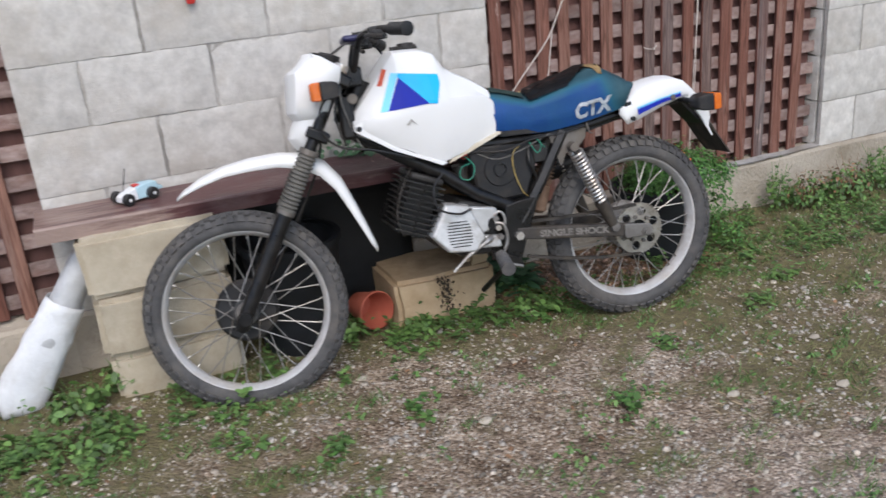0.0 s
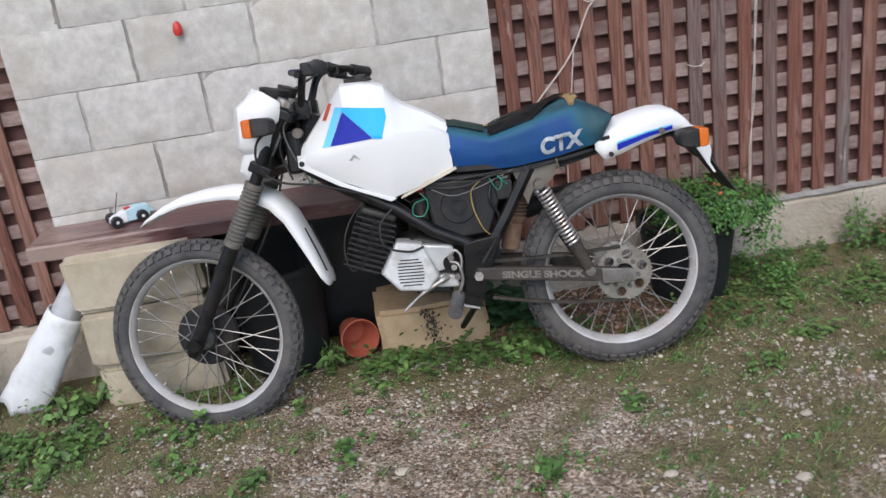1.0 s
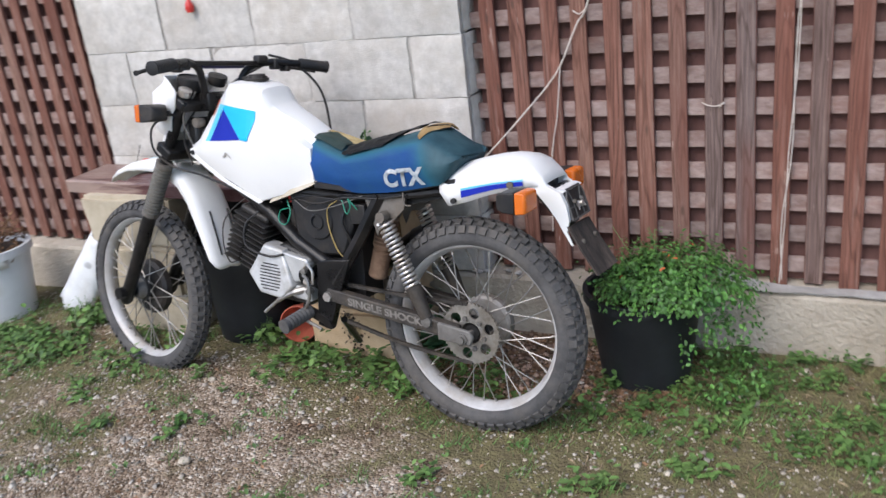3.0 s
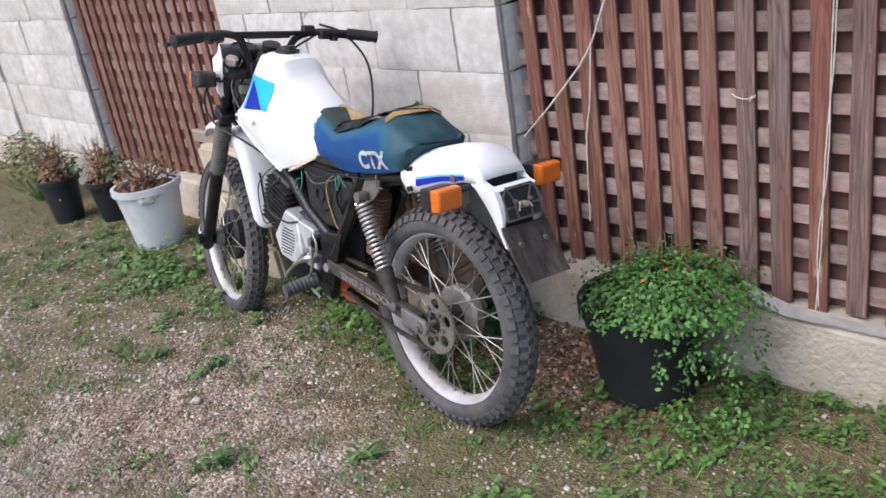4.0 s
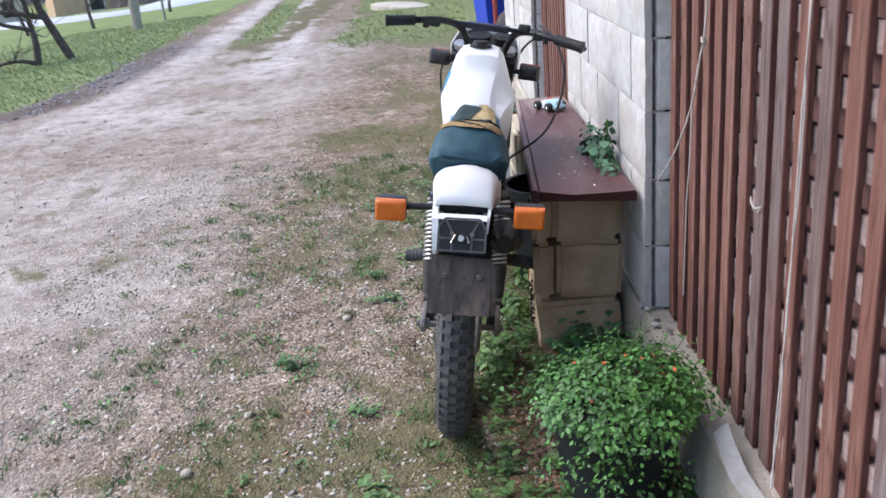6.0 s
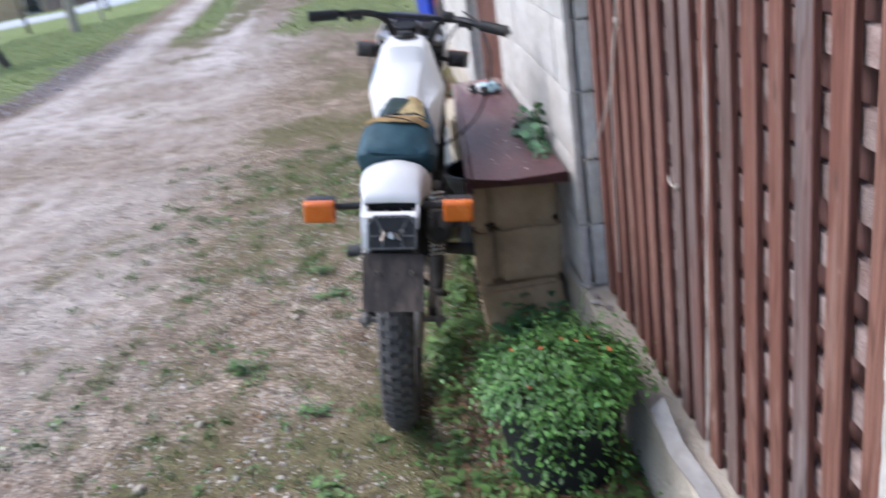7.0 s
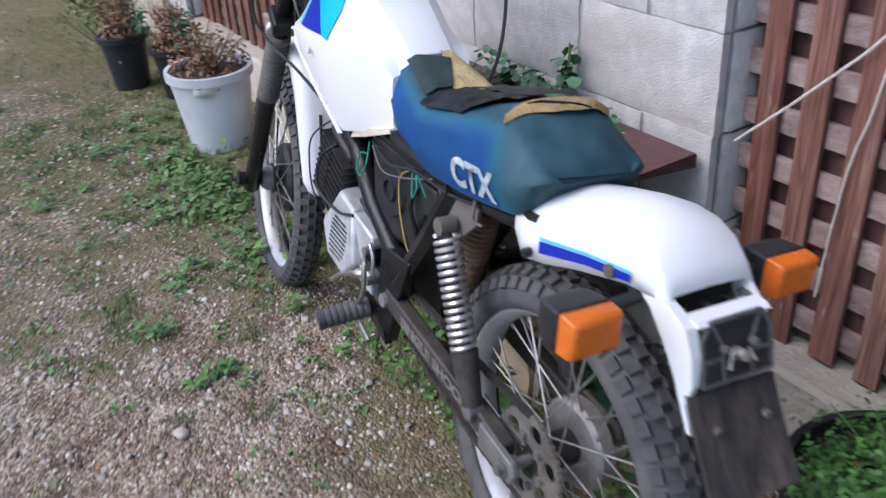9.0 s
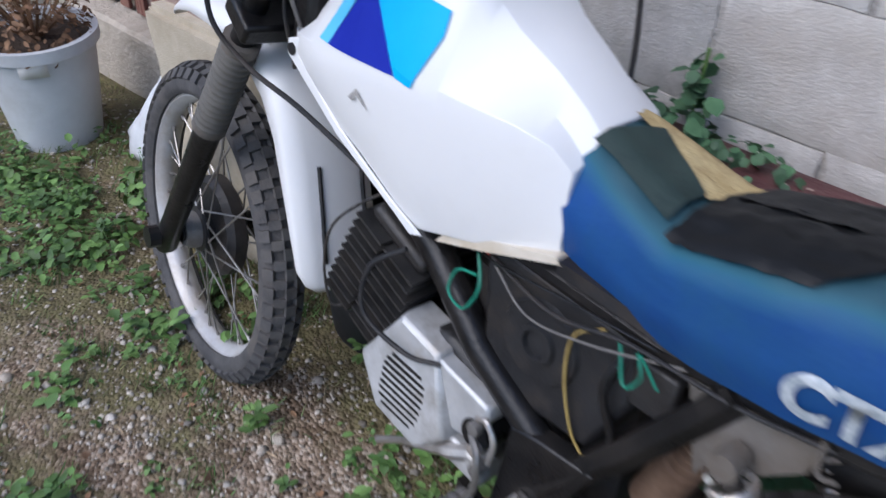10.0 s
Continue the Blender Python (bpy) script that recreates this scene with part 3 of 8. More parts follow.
    n5 = node(nt, "ShaderNodeTexNoise", Scale=1.7, Detail=8.0, Roughness=0.75)
    lk(tc.outputs["Object"], n5.inputs["Vector"])
    lk(n5.outputs["Fac"], lush.inputs[0])
    vga = nt.nodes.new("ShaderNodeAttribute")
    vga.attribute_name = "verge"
    gmix = nt.nodes.new("ShaderNodeMixRGB")
    lk(vga.outputs["Fac"], gmix.inputs[0])
    lk(green_ramp.outputs[0], gmix.inputs[1])
    lk(lush.outputs[0], gmix.inputs[2])
    mx = nt.nodes.new("ShaderNodeMixRGB")
    lk(r3.outputs[0], mx.inputs[0])
    lk(dirt.outputs[0], mx.inputs[1])
    lk(gmix.outputs[0], mx.inputs[2])
    lk(mx.outputs[0], b.inputs["Base Color"])
    b.inputs["Roughness"].default_value = 0.92
    b.inputs["Specular IOR Level"].default_value = 0.25
    hsum = nt.nodes.new("ShaderNodeMath")
    hsum.operation = "ADD"
    lk(vor.outputs["Distance"], hsum.inputs[0])
    lk(vor2.outputs["Distance"], hsum.inputs[1])
    bp = node(nt, "ShaderNodeBump", Strength=0.6, Distance=0.011)
    bp.invert = True
    lk(hsum.outputs[0], bp.inputs["Height"])
    lk(bp.outputs[0], b.inputs["Normal"])
    return m


gm.materials.append(ground_material())


def block_mesh(length, tall, deep, seed, end0=False, end1=False):
    """A concrete block with chipped, uneven edges; its front face looks to -y and lies at y = 0."""
    r = random.Random(seed)
    bm = bmesh.new()
    nx, nzc = max(3, int(length / 0.028)), 8
    g = {}
    for i in range(nx + 1):
        for j in range(nzc + 1):
            x, z = length * i / nx, tall * j / nzc
            rim = min(i, nx - i, j, nzc - j) == 0
            ex = (0.004 * (i == 0) - 0.004 * (i > 0) * 0.2 + 0.006 * nz(z * 34, seed, 1, 1 + (i > 0))) if i in (0, nx) else 0
            ez = (0.0045 * nz(x * 22, seed, 1, 5 + (j > 0)) + 0.0022 * (1 if j else -1)) if j in (0, nzc) else 0
            chip = 0.004 + 0.006 * max(0, nz(x * 16, z * 16, 1, seed)) if rim else 0.0012 * nz(x * 14, z * 14, 1, seed + 3)
            if (end0 and i == 0) or (end1 and i == nx):
                ex = 0.0
            g[i, j] = bm.verts.new((x + ex, chip, z + ez))
    for i in range(nx):
        for j in range(nzc):
            bm.faces.new((g[i, j], g[i + 1, j], g[i + 1, j + 1], g[i, j + 1]))
    loop = [g[i, 0] for i in range(nx)] + [g[nx, j] for j in range(nzc)] + [g[i, nzc] for i in range(nx, 0, -1)] + [g[0, j] for j in range(nzc, 0, -1)]
    back = [bm.verts.new((v.co.x, deep, v.co.z)) for v in loop]
    for k in range(len(loop)):
        q = (k + 1) % len(loop)
        bm.faces.new((loop[q], loop[k], back[k], back[q]))
    me = bpy.data.meshes.new("block")
    bmesh.ops.recalc_face_normals(bm, faces=bm.faces)
    bm.to_mesh(me)
    bm.free()
    me.shade_smooth()
    me.set_sharp_from_angle(angle=radians(50))
    me.materials.append(BLOCK)
    return me


PITCH, COURSE, JOINT = 0.396, 0.2, 0.0065
wall_jobs = []


def block_wall(name, x0, x1, z0, courses, phase, label, depth=0.2, face=WALL_Y, groove=0):
    """A wall of concrete blocks in running bond: a mortar core, and the blocks listed for the end of the file."""
    core = part(name, bent((x0 + (0.032 if groove < 0 else 0.004), face + 0.008, z0), (x1 - (0.032 if groove > 0 else 0.004), face + depth, z0 + courses * COURSE)), MORTAR, smooth=False)
    tagged(core, label, "wall", kind="structure")
    for c in range(courses):
        x = x0 + (0 if (c + phase) % 2 == 0 else -PITCH / 2)
        while x < x1 - 0.02:
            a, b = max(x, x0), min(x + PITCH, x1)
            if b - a > 0.05:
                wall_jobs.append((core, a, z0 + c * COURSE, b - a, face, a == x0, b == x1, groove if (b == x1 if groove > 0 else a == x0) else 0))
            x += PITCH
    return core


block_wall("wall_1", 0.0, 1.575, 0.2, 11, 0, "unpainted pale grey concrete block wall with mortar joints", groove=1)
block_wall("wall_2", 3.19, 5.2, 0.2, 11, 1, "pale grey concrete block wall beside the lattice", face=3.082, groove=-1)
block_wall("wall_3", -2.9, -1.6, 0.2, 11, 0, "pale grey concrete block wall behind flower pots", groove=1)
block_wall("wall_4", -3.95, -2.935, 0.2, 11, 1, "pale grey concrete block pier beside the flower pots", groove=1)


def strip_noise(bm, amount, seed):
    for v in bm.verts:
        v.co += Vector((0, nz(v.co.x * 4, v.co.z * 6, 1, seed) * amount, nz(v.co.x * 3, v.co.y * 5, 1, seed + 3) * amount))


def plinth(name, x0, x1, front, top, label):
    bm = bmesh.new()
    n = max(4, int((x1 - x0) / 0.08))
    loft(bm, [[(x0 + (x1 - x0) * i / n, y, z) for y, z in ((front - 0.012, -0.1), (front, top * 0.5), (front + 0.008, top - 0.01), (front + 0.02, top), (WALL_Y + 0.3, top), (WALL_Y + 0.3, -0.1))] for i in range(n + 1)])
    strip_noise(bm, 0.006, 2)
    return tagged(part(name, bm, PLINTH), label, "plinth", kind="structure")


plinth("plinth_1", 1.575, 5.2, 3.055, 0.196, "rough pale concrete plinth under the lattice")
plinth("plinth_2", -0.0, 1.575, 3.05, 0.198, "rough concrete footing under the block wall")
plinth("plinth_3", -4.0, 0.0, 3.05, 0.19, "rough concrete plinth under the lattice and wall")

# the dark store behind the lattices
BACKING = mat("dark_boards", (0.11, 0.05, 0.042), (0.165, 0.083, 0.07), 0.9, 5, 0.2, 40, stretch=(3, 3, 0.3))
for nm, x0, x1 in (("backing_1", 1.575, 3.19), ("backing_2", -1.6, 0.0)):
    tagged(part(nm, bent((x0 + 0.002, 3.182, 0.2), (x1 - 0.002, 3.2, 2.4)), BACKING, smooth=False), "dark brown boards behind the lattice", "boards", kind="structure")
# added unseen room shuts out light; its near-black ceiling has shade in the colour
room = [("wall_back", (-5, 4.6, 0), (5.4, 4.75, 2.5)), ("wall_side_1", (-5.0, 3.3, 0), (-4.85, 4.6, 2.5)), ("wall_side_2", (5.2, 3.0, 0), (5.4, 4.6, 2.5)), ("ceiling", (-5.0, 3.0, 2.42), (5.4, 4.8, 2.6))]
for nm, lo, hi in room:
    tagged(part(nm, bent(lo, hi), DARK if nm == "ceiling" else PLINTH, smooth=False), "plain unseen shell added to keep the store dark", "wall", kind="structure")

LAT_Y = 3.136


def lattice(name, x0, x1, first, tones, label):
    """Upright slats in front of cross slats, all separate boards."""
    th = thing(name, pose(0, 0, 0), label, "lattice", kind="structure")
    r = random.Random(len(name) + int(x0 * 10))
    zt, zb = 2.4, 0.2
    meshes = []
    for s in range(3):
        bm = bmesh.new()
        n = 9
        loft(bm, [[(sx * (0.0246 + 0.0013 * s + 0.0012 * nz(k, s, 3)) + 0.002 * nz(k, s + 4, 0.7), y + 0.002 * nz(k, s + 8, 0.9), zb + (zt - zb) * k / n) for sx, y in ((-1, 0.002), (-0.94, 0), (0.94, 0), (1, 0.002), (1, 0.0115), (-1, 0.0115))] for k in range(n + 1)])
        meshes.append(bm)
    mv = []
    for bm in meshes:
        me = bpy.data.meshes.new("slat")
        bmesh.ops.recalc_face_normals(bm, faces=bm.faces)
        bm.to_mesh(me)
        bm.free()
        mv.append(me)
    k, x = 0, first
    while x < x1 - 0.02:
        if x > x0 + 0.02:
            me = mv[k % 3].copy()
            me.materials.append(SLAT)
            me.attributes.new("tone", "FLOAT", "POINT").data.foreach_set("value", [tones[k % len(tones)] + r.uniform(-0.06, 0.06)] * len(me.vertices))
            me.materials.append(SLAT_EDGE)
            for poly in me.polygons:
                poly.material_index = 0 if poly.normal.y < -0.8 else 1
            ob = new("slat", me)
            ob.parent = th
            ob.matrix_basis = pose(x + r.uniform(-0.004, 0.004), LAT_Y + r.uniform(-0.002, 0.002), r.uniform(-0.012, 0.006), 0, r.uniform(-0.25, 0.25), 0)
        k += 1
        x += 0.0963
    bm = bent((x0, 0, -0.0235), (x1, 0.0125, 0.0235))
    me = bpy.data.meshes.new("cross_slat")
    bm.to_mesh(me)
    bm.free()
    me.materials.append(SLAT_H)
    for c in range(23):
        ob = new("cross_slat", me)
        ob.parent = th
        ob.matrix_basis = pose(0, LAT_Y + 0.0145, 0.258 + c * 0.0965 + r.uniform(-0.003, 0.003))
    return th


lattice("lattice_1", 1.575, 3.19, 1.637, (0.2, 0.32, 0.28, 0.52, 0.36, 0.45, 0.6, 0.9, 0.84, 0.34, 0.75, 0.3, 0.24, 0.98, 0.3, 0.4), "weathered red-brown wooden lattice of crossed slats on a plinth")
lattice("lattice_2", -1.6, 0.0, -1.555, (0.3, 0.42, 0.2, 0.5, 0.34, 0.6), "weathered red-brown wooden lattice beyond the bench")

# weathered strip that has come loose on the plinth, its end bent up and out
bm = bmesh.new()
secs = []
for i in range(46):
    f = i / 45
    x = 2.335 + 2.75 * f
    lift = 0.045 * max(0.0, 1 - i / 3.0) ** 1.5
    y = 3.068 + 0.04 * ss(0, 0.12, f) - 0.028 * math.sin(math.pi * min(1, f / 0.35)) + 0.005 * nz(i, 0, 0.6)
    z = 0.204 + lift + 0.006 * nz(i, 4, 0.5)
    tip = radians(38 - 30 * ss(0, 0.1, f) + 10 * nz(i, 9, 0.4))
    secs.append([(x, y + a * math.cos(tip) - b * math.sin(tip), z + a * math.sin(tip) + b * math.cos(tip)) for a, b in ((-0.016, 0), (0.02, 0), (0.022, 0.004), (-0.016, 0.005))])
loft(bm, secs)
tagged(part("plinth_strip", bm, ZINC), "bent weathered grey strip lying along the plinth", "strip")
rr_ = random.Random(31)
for k in range(16):
    x, y = (rr_.uniform(1.53, 1.75), rr_.uniform(3.068, 3.115)) if k < 12 else (rr_.uniform(-0.14, -0.01), rr_.uniform(3.06, 3.1))
    bm = bmesh.new()
    bmesh.ops.create_icosphere(bm, subdivisions=1, radius=rr_.uniform(0.006, 0.014))
    for v in bm.verts:
        v.co = Vector((v.co.x * 1.4, v.co.y, v.co.z * 0.6)) * (1 + 0.5 * nz(v.co.x * 80, v.co.y * 80, 1, k))
    tagged(part("rubble", bm, MORTAR, None, "", pose(x, y, 0.204, 0, 0, rr_.uniform(0, 360)), smooth=False), "crumb of old mortar lying on the plinth", "rubble", "mortar crumbs")
# ---- the bench against the wall ----


def wear_board():
    """Bare greyish wood showing through the paint where the attribute and a noise agree."""
    nt = BOARD.node_tree
    b = nt.nodes["Principled BSDF"]
    src = b.inputs["Base Color"].links[0].from_socket
    att = nt.nodes.new("ShaderNodeAttribute")
    att.attribute_name = "wear"
    tc = nt.nodes.new("ShaderNodeTexCoord")
    mp = nt.nodes.new("ShaderNodeMapping")
    mp.inputs["Scale"].default_value = (4, 40, 40)
    n = node(nt, "ShaderNodeTexNoise", Scale=1.0, Detail=8.0, Roughness=0.7)
    nt.links.new(tc.outputs["Object"], mp.inputs["Vector"])
    nt.links.new(mp.outputs[0], n.inputs["Vector"])
    add = nt.nodes.new("ShaderNodeMath")
    add.operation = "ADD"
    nt.links.new(att.outputs["Fac"], add.inputs[0])
    nt.links.new(n.outputs["Fac"], add.inputs[1])
    rp = nt.nodes.new("ShaderNodeValToRGB")
    rp.color_ramp.elements[0].position, rp.color_ramp.elements[1].position = 0.78, 1.0
    nt.links.new(add.outputs[0], rp.inputs[0])
    mx = nt.nodes.new("ShaderNodeMixRGB")
    mx.inputs[2].default_value = (0.30, 0.215, 0.18, 1)
    nt.links.new(rp.outputs[0], mx.inputs[0])
    nt.links.new(src, mx.inputs[1])
    nt.links.new(mx.outputs[0], b.inputs["Base Color"])


wear_board()


def bench():
    th = thing("bench", pose(0, 0, 0), "dark red-brown painted board bench on stacked blocks", "bench")
    n = 16
    for k, (f0, f1, lab) in enumerate(((0.0, 0.07, "chipped red-brown front edge"), (0.0715, 1.0, "weathered red-brown board with pale scuffs"))):
        bm = bmesh.new()
        secs = []
        for i in range(n + 1):
            f = i / n
            x = -0.02 + 1.56 * f
            front = 2.835 - 0.08 * f
            y0, y1 = front + (3.055 - front) * f0, front + (3.055 - front) * f1
            lift = 0.002 if k == 0 else 0.0
            z0 = 0.526 if k == 0 else 0.54
            sec = []
            for y, z in ((y0, z0), (y0, 0.566 + lift), (y0 + 0.004, 0.571 + lift), (y0 + (y1 - y0) * 0.35, 0.5715 + lift), (y0 + (y1 - y0) * 0.7, 0.571 + lift), (y1 - 0.004, 0.571 + lift), (y1, 0.566 + lift), (y1, z0)):
                end = 1.555 - 0.85 * max(0.0, 2.85 - y)
                sec.append((-0.02 + (end + 0.02) * f, y + 0.002 * nz(x, y, 5), z + 0.003 * nz(x, k, 4, 2)))
            secs.append(sec)
        loft(bm, secs)
        lay = bm.verts.layers.float.new("wear")
        for v in bm.verts:
            v[lay] = 0.45 * ss(0.75, 0.0, v.co.x) + 0.1 * (k == 0) + 0.24 * ss(0.22, 0.0, math.hypot(v.co.x - 1.02, v.co.y - 2.88)) + 0.2 * ss(0.16, 0.0, math.hypot(v.co.x - 1.36, v.co.y - 2.9))
        part("plank" if k else "front_edge", bm, BOARD, th, lab)
    return th


bench()


def stack_block(name, lo, hi, material, label, seed):
    bm = bmesh.new()
    box(bm, lo, hi)
    bmesh.ops.bevel(bm, geom=bm.edges[:], offset=0.016, segments=2, affect="EDGES")
    bmesh.ops.subdivide_edges(bm, edges=[e for e in bm.edges if e.calc_length() > 0.1], cuts=4, use_grid_fill=True)
    for v in bm.verts:
        v.co += Vector((nz(v.co.y, v.co.z, 9, seed), nz(v.co.x, v.co.z, 9, seed + 1), nz(v.co.x, v.co.y, 9, seed + 2))) * 0.009
    return tagged(part(name, bm, material), label, "block", "blocks under the bench")


for lo, hi, mt, lb in (
    ((0.10, 2.79, -0.02), (0.50, 3.04, 0.14), PALEBLOCK, "pale yellow rough concrete block at the bottom of a stack"),
    ((0.09, 2.78, 0.143), (0.50, 3.04, 0.335), PALEBLOCK, "pale yellow rough concrete block in the middle of a stack"),
    ((0.08, 2.785, 0.338), (0.50, 3.04, 0.53), PALEBLOCK, "pale yellow rough concrete block under the bench board"),
    ((1.028, 2.77, -0.02), (1.40, 3.04, 0.165), YELLOW, "stained yellow rough block at the bottom of a stack"),
    ((1.30, 2.83, 0.168), (1.395, 3.04, 0.365), YELLOW, "yellow block in the middle of a stack beside the wall"),
    ((1.30, 2.825, 0.368), (1.40, 3.04, 0.53), YELLOW, "yellow block carrying the end of the bench board"),
    ((1.30, 2.765, 0.168), (1.39, 2.827, 0.365), YELLOW, "narrow yellow block at the front of a stack"),
    ((1.30, 2.76, 0.368), (1.40, 2.822, 0.53), YELLOW, "narrow yellow block under the bench board's edge"),
):
    stack_block("concrete_block", lo, hi, mt, lb, len(lb))

# ---- the motorcycle ----
BIKE = pose(1.79, 2.48, 0, 0, 0, -4.4) @ pose(0, 0, 0, -6.8, 0, 0)
bike = thing("motorcycle", BIKE, "old white trail motorcycle with torn blue seat and no headlight", "motorcycle")
AXIS_P, AXIS_D = Vector((-0.92, 0, 0.80)), Vector((math.sin(radians(30)), 0, math.cos(radians(30))))
STEER = Matrix.Translation(AXIS_P) @ Matrix.Rotation(radians(-8.5), 4, AXIS_D) @ Matrix.Translation(-AXIS_P)
ONE = Matrix.Identity(4)


def wheel(name, centre, r, half, m, label):
    """Rim with tyre, hub and laced spokes; built round its axle."""
    w = m @ Matrix.Translation(centre)
    tyre_in = r - half * 1.45
    rim_r = tyre_in + 0.006
    bm = bmesh.new()
    lathe(bm, [(rim_r + 0.008, -half * 0.62), (rim_r + 0.004, -half * 0.66), (rim_r - 0.008, -half * 0.6), (rim_r - 0.014, -half * 0.42), (rim_r - 0.02, -0.006), (rim_r - 0.02, 0.006), (rim_r - 0.014, half * 0.42), (rim_r - 0.008, half * 0.6), (rim_r + 0.004, half * 0.66), (rim_r + 0.008, half * 0.62), (rim_r - 0.002, half * 0.4), (rim_r - 0.002, -half * 0.4)], 72)
    wh = part(name, bm, RIM, bike, label, w)
    bm = bmesh.new()
    prof = []
    for k in range(15):
        a = radians(-128 + 256 * k / 14)
        prof.append((r - half * 0.94 + half * 0.94 * math.cos(a) if math.cos(a) > 0 else r - half * 0.94 + half * 0.6 * math.cos(a), half * 0.96 * math.sin(a)))
    lathe(bm, [(q - 0.003, h) for q, h in prof], 84)
    part("tyre", bm, RUBBER, wh, "dusty black trail tyre", w)
    bm = bmesh.new()
    knobs = int(2 * math.pi * r / 0.033)
    for k in range(knobs):
        a = 2 * math.pi * k / knobs
        for row, (ang, wy, wx) in enumerate(((-58, 0.010, 0.010), (-27, 0.010, 0.008), (0, 0.009, 0.010), (27, 0.010, 0.008), (58, 0.010, 0.010))):
            aa = a + (math.pi / knobs if row % 2 else 0)
            th = radians(ang)
            mm = Matrix.Rotation(-aa, 4, "Y") @ Matrix.Translation((r - half * 0.94, 0, 0)) @ Matrix.Rotation(th, 4, "Z") @ Matrix.Translation((half * 0.95, 0, 0))
            box(bm, (-0.004, -wy, -wx), (0.0034, wy, wx), mm)
    tagged(part("tread", bm, RUBBER, wh, "", w, smooth=False), kind="stuff")
    bm = bmesh.new()
    lathe(bm, [(0.0, -0.055), (0.022, -0.055), (0.024, -0.04), (0.042, -0.036), (0.042, -0.03), (0.03, -0.024), (0.03, 0.024), (0.042, 0.03), (0.042, 0.036), (0.024, 0.04), (0.022, 0.055), (0.0, 0.055)], 32, closed=False)
    part("hub", bm, ENGINE, wh, "dirty alloy hub", w)
    meshes = []
    for side in (-1, 1):
        for lean in (-1, 1):
            bm = tube(bmesh.new(), [(0.036 * math.cos(lean * 1.25), side * 0.033, 0.036 * math.sin(lean * 1.25)), (rim_r - 0.018, side * 0.004, 0), (rim_r - 0.03, side * 0.005, 0)][:2], 0.0019, 5)
            tube(bm, [(rim_r - 0.03, side * 0.0055, 0.0005), (rim_r - 0.014, side * 0.003, 0)], 0.0034, 6)
            me = bpy.data.meshes.new("spoke")
            bm.to_mesh(me)
            bm.free()
            me.materials.append(SPOKE)
            meshes.append(me)
    for k in range(36):
        ob = new("spoke", meshes[k % 4])
        ob.parent = wh
        ob.matrix_basis = w @ Matrix.Rotation(2 * math.pi * k / 36, 4, "Y")
    return wh, w


RW, RWM = wheel("rear_wheel", (0.0, 0, 0.296), 0.30, 0.046, ONE, "spoked rear wheel with a dull rim")
FW, FWM = wheel("front_wheel", (-1.287, 0, 0.272), 0.297, 0.038, STEER, "spoked front wheel with a dull rim, turned towards the wall")

# rear wheel: sprocket, drum, axle
bm = holed_disc(bmesh.new(), 0.083, [(0.058 * math.cos(2 * math.pi * k / 6 + 0.3), 0.058 * math.sin(2 * math.pi * k / 6 + 0.3), 0.0155) for k in range(6)] + [(0, 0, 0.03)], -0.062, -0.056, teeth=46)
part("sprocket", bm, SPROCKET, RW, "cream sprocket with six round holes", RWM, smooth=False)
bm = lathe(bmesh.new(), [(0, 0.02), (0.07, 0.02), (0.078, 0.028), (0.078, 0.05), (0.06, 0.058), (0, 0.06)], 40, closed=False)
part("brake_drum", bm, mat("dusty_alloy_drum", (0.17, 0.16, 0.15), (0.30, 0.285, 0.27), 0.55, 14, 0.15, 120, metal=0.2, rnd=0, stain=(0.13, 0.11, 0.09), stainscale=10.0), RW, "dusty grey brake drum", RWM)
bm = tube(bmesh.new(), [(0, -0.12, 0), (0, 0.12, 0)], 0.009, 8)
for y in (-0.112, -0.098, 0.1):
    lathe(bm, [(0, y), (0.016, y), (0.016, y + 0.012), (0, y + 0.012)], 6, closed=False)
part("axle", bm, GREYSTEEL, RW, "", RWM)
for k in range(6):
    a = 2 * math.pi * k / 6 + 0.3 + math.pi / 6
    part("bolt", lathe(bmesh.new(), [(0, -0.07), (0.007, -0.07), (0.007, -0.06), (0, -0.06)], 6, closed=False), GREYSTEEL, RW, "", RWM @ Matrix.Translation((0.043 * math.cos(a), 0, 0.043 * math.sin(a))))

# front wheel: drum brake on the far side, dark plate by the fork
bm = lathe(bmesh.new(), [(0, -0.014), (0.084, -0.014), (0.094, -0.002), (0.094, 0.02), (0.078, 0.03), (0, 0.034)], 44, closed=False)
part("brake_drum", bm, BLACKP, FW, "black brake drum", FWM)
bm = tube(bmesh.new(), [(0, -0.1, 0), (0, 0.1, 0)], 0.008, 8)
lathe(bm, [(0, -0.064), (0.026, -0.064), (0.034, -0.05), (0.034, -0.03), (0, -0.03)], 20, closed=False)
part("axle", bm, GREYSTEEL, FW, "", FWM)

# fork legs, boots, yokes: in the unturned state along the steering axis
FAX = Vector((-1.287, 0, 0.272))
UP = AXIS_D


def fork_pt(d, y):
    return FAX + UP * d + Vector((0.0, y, 0))


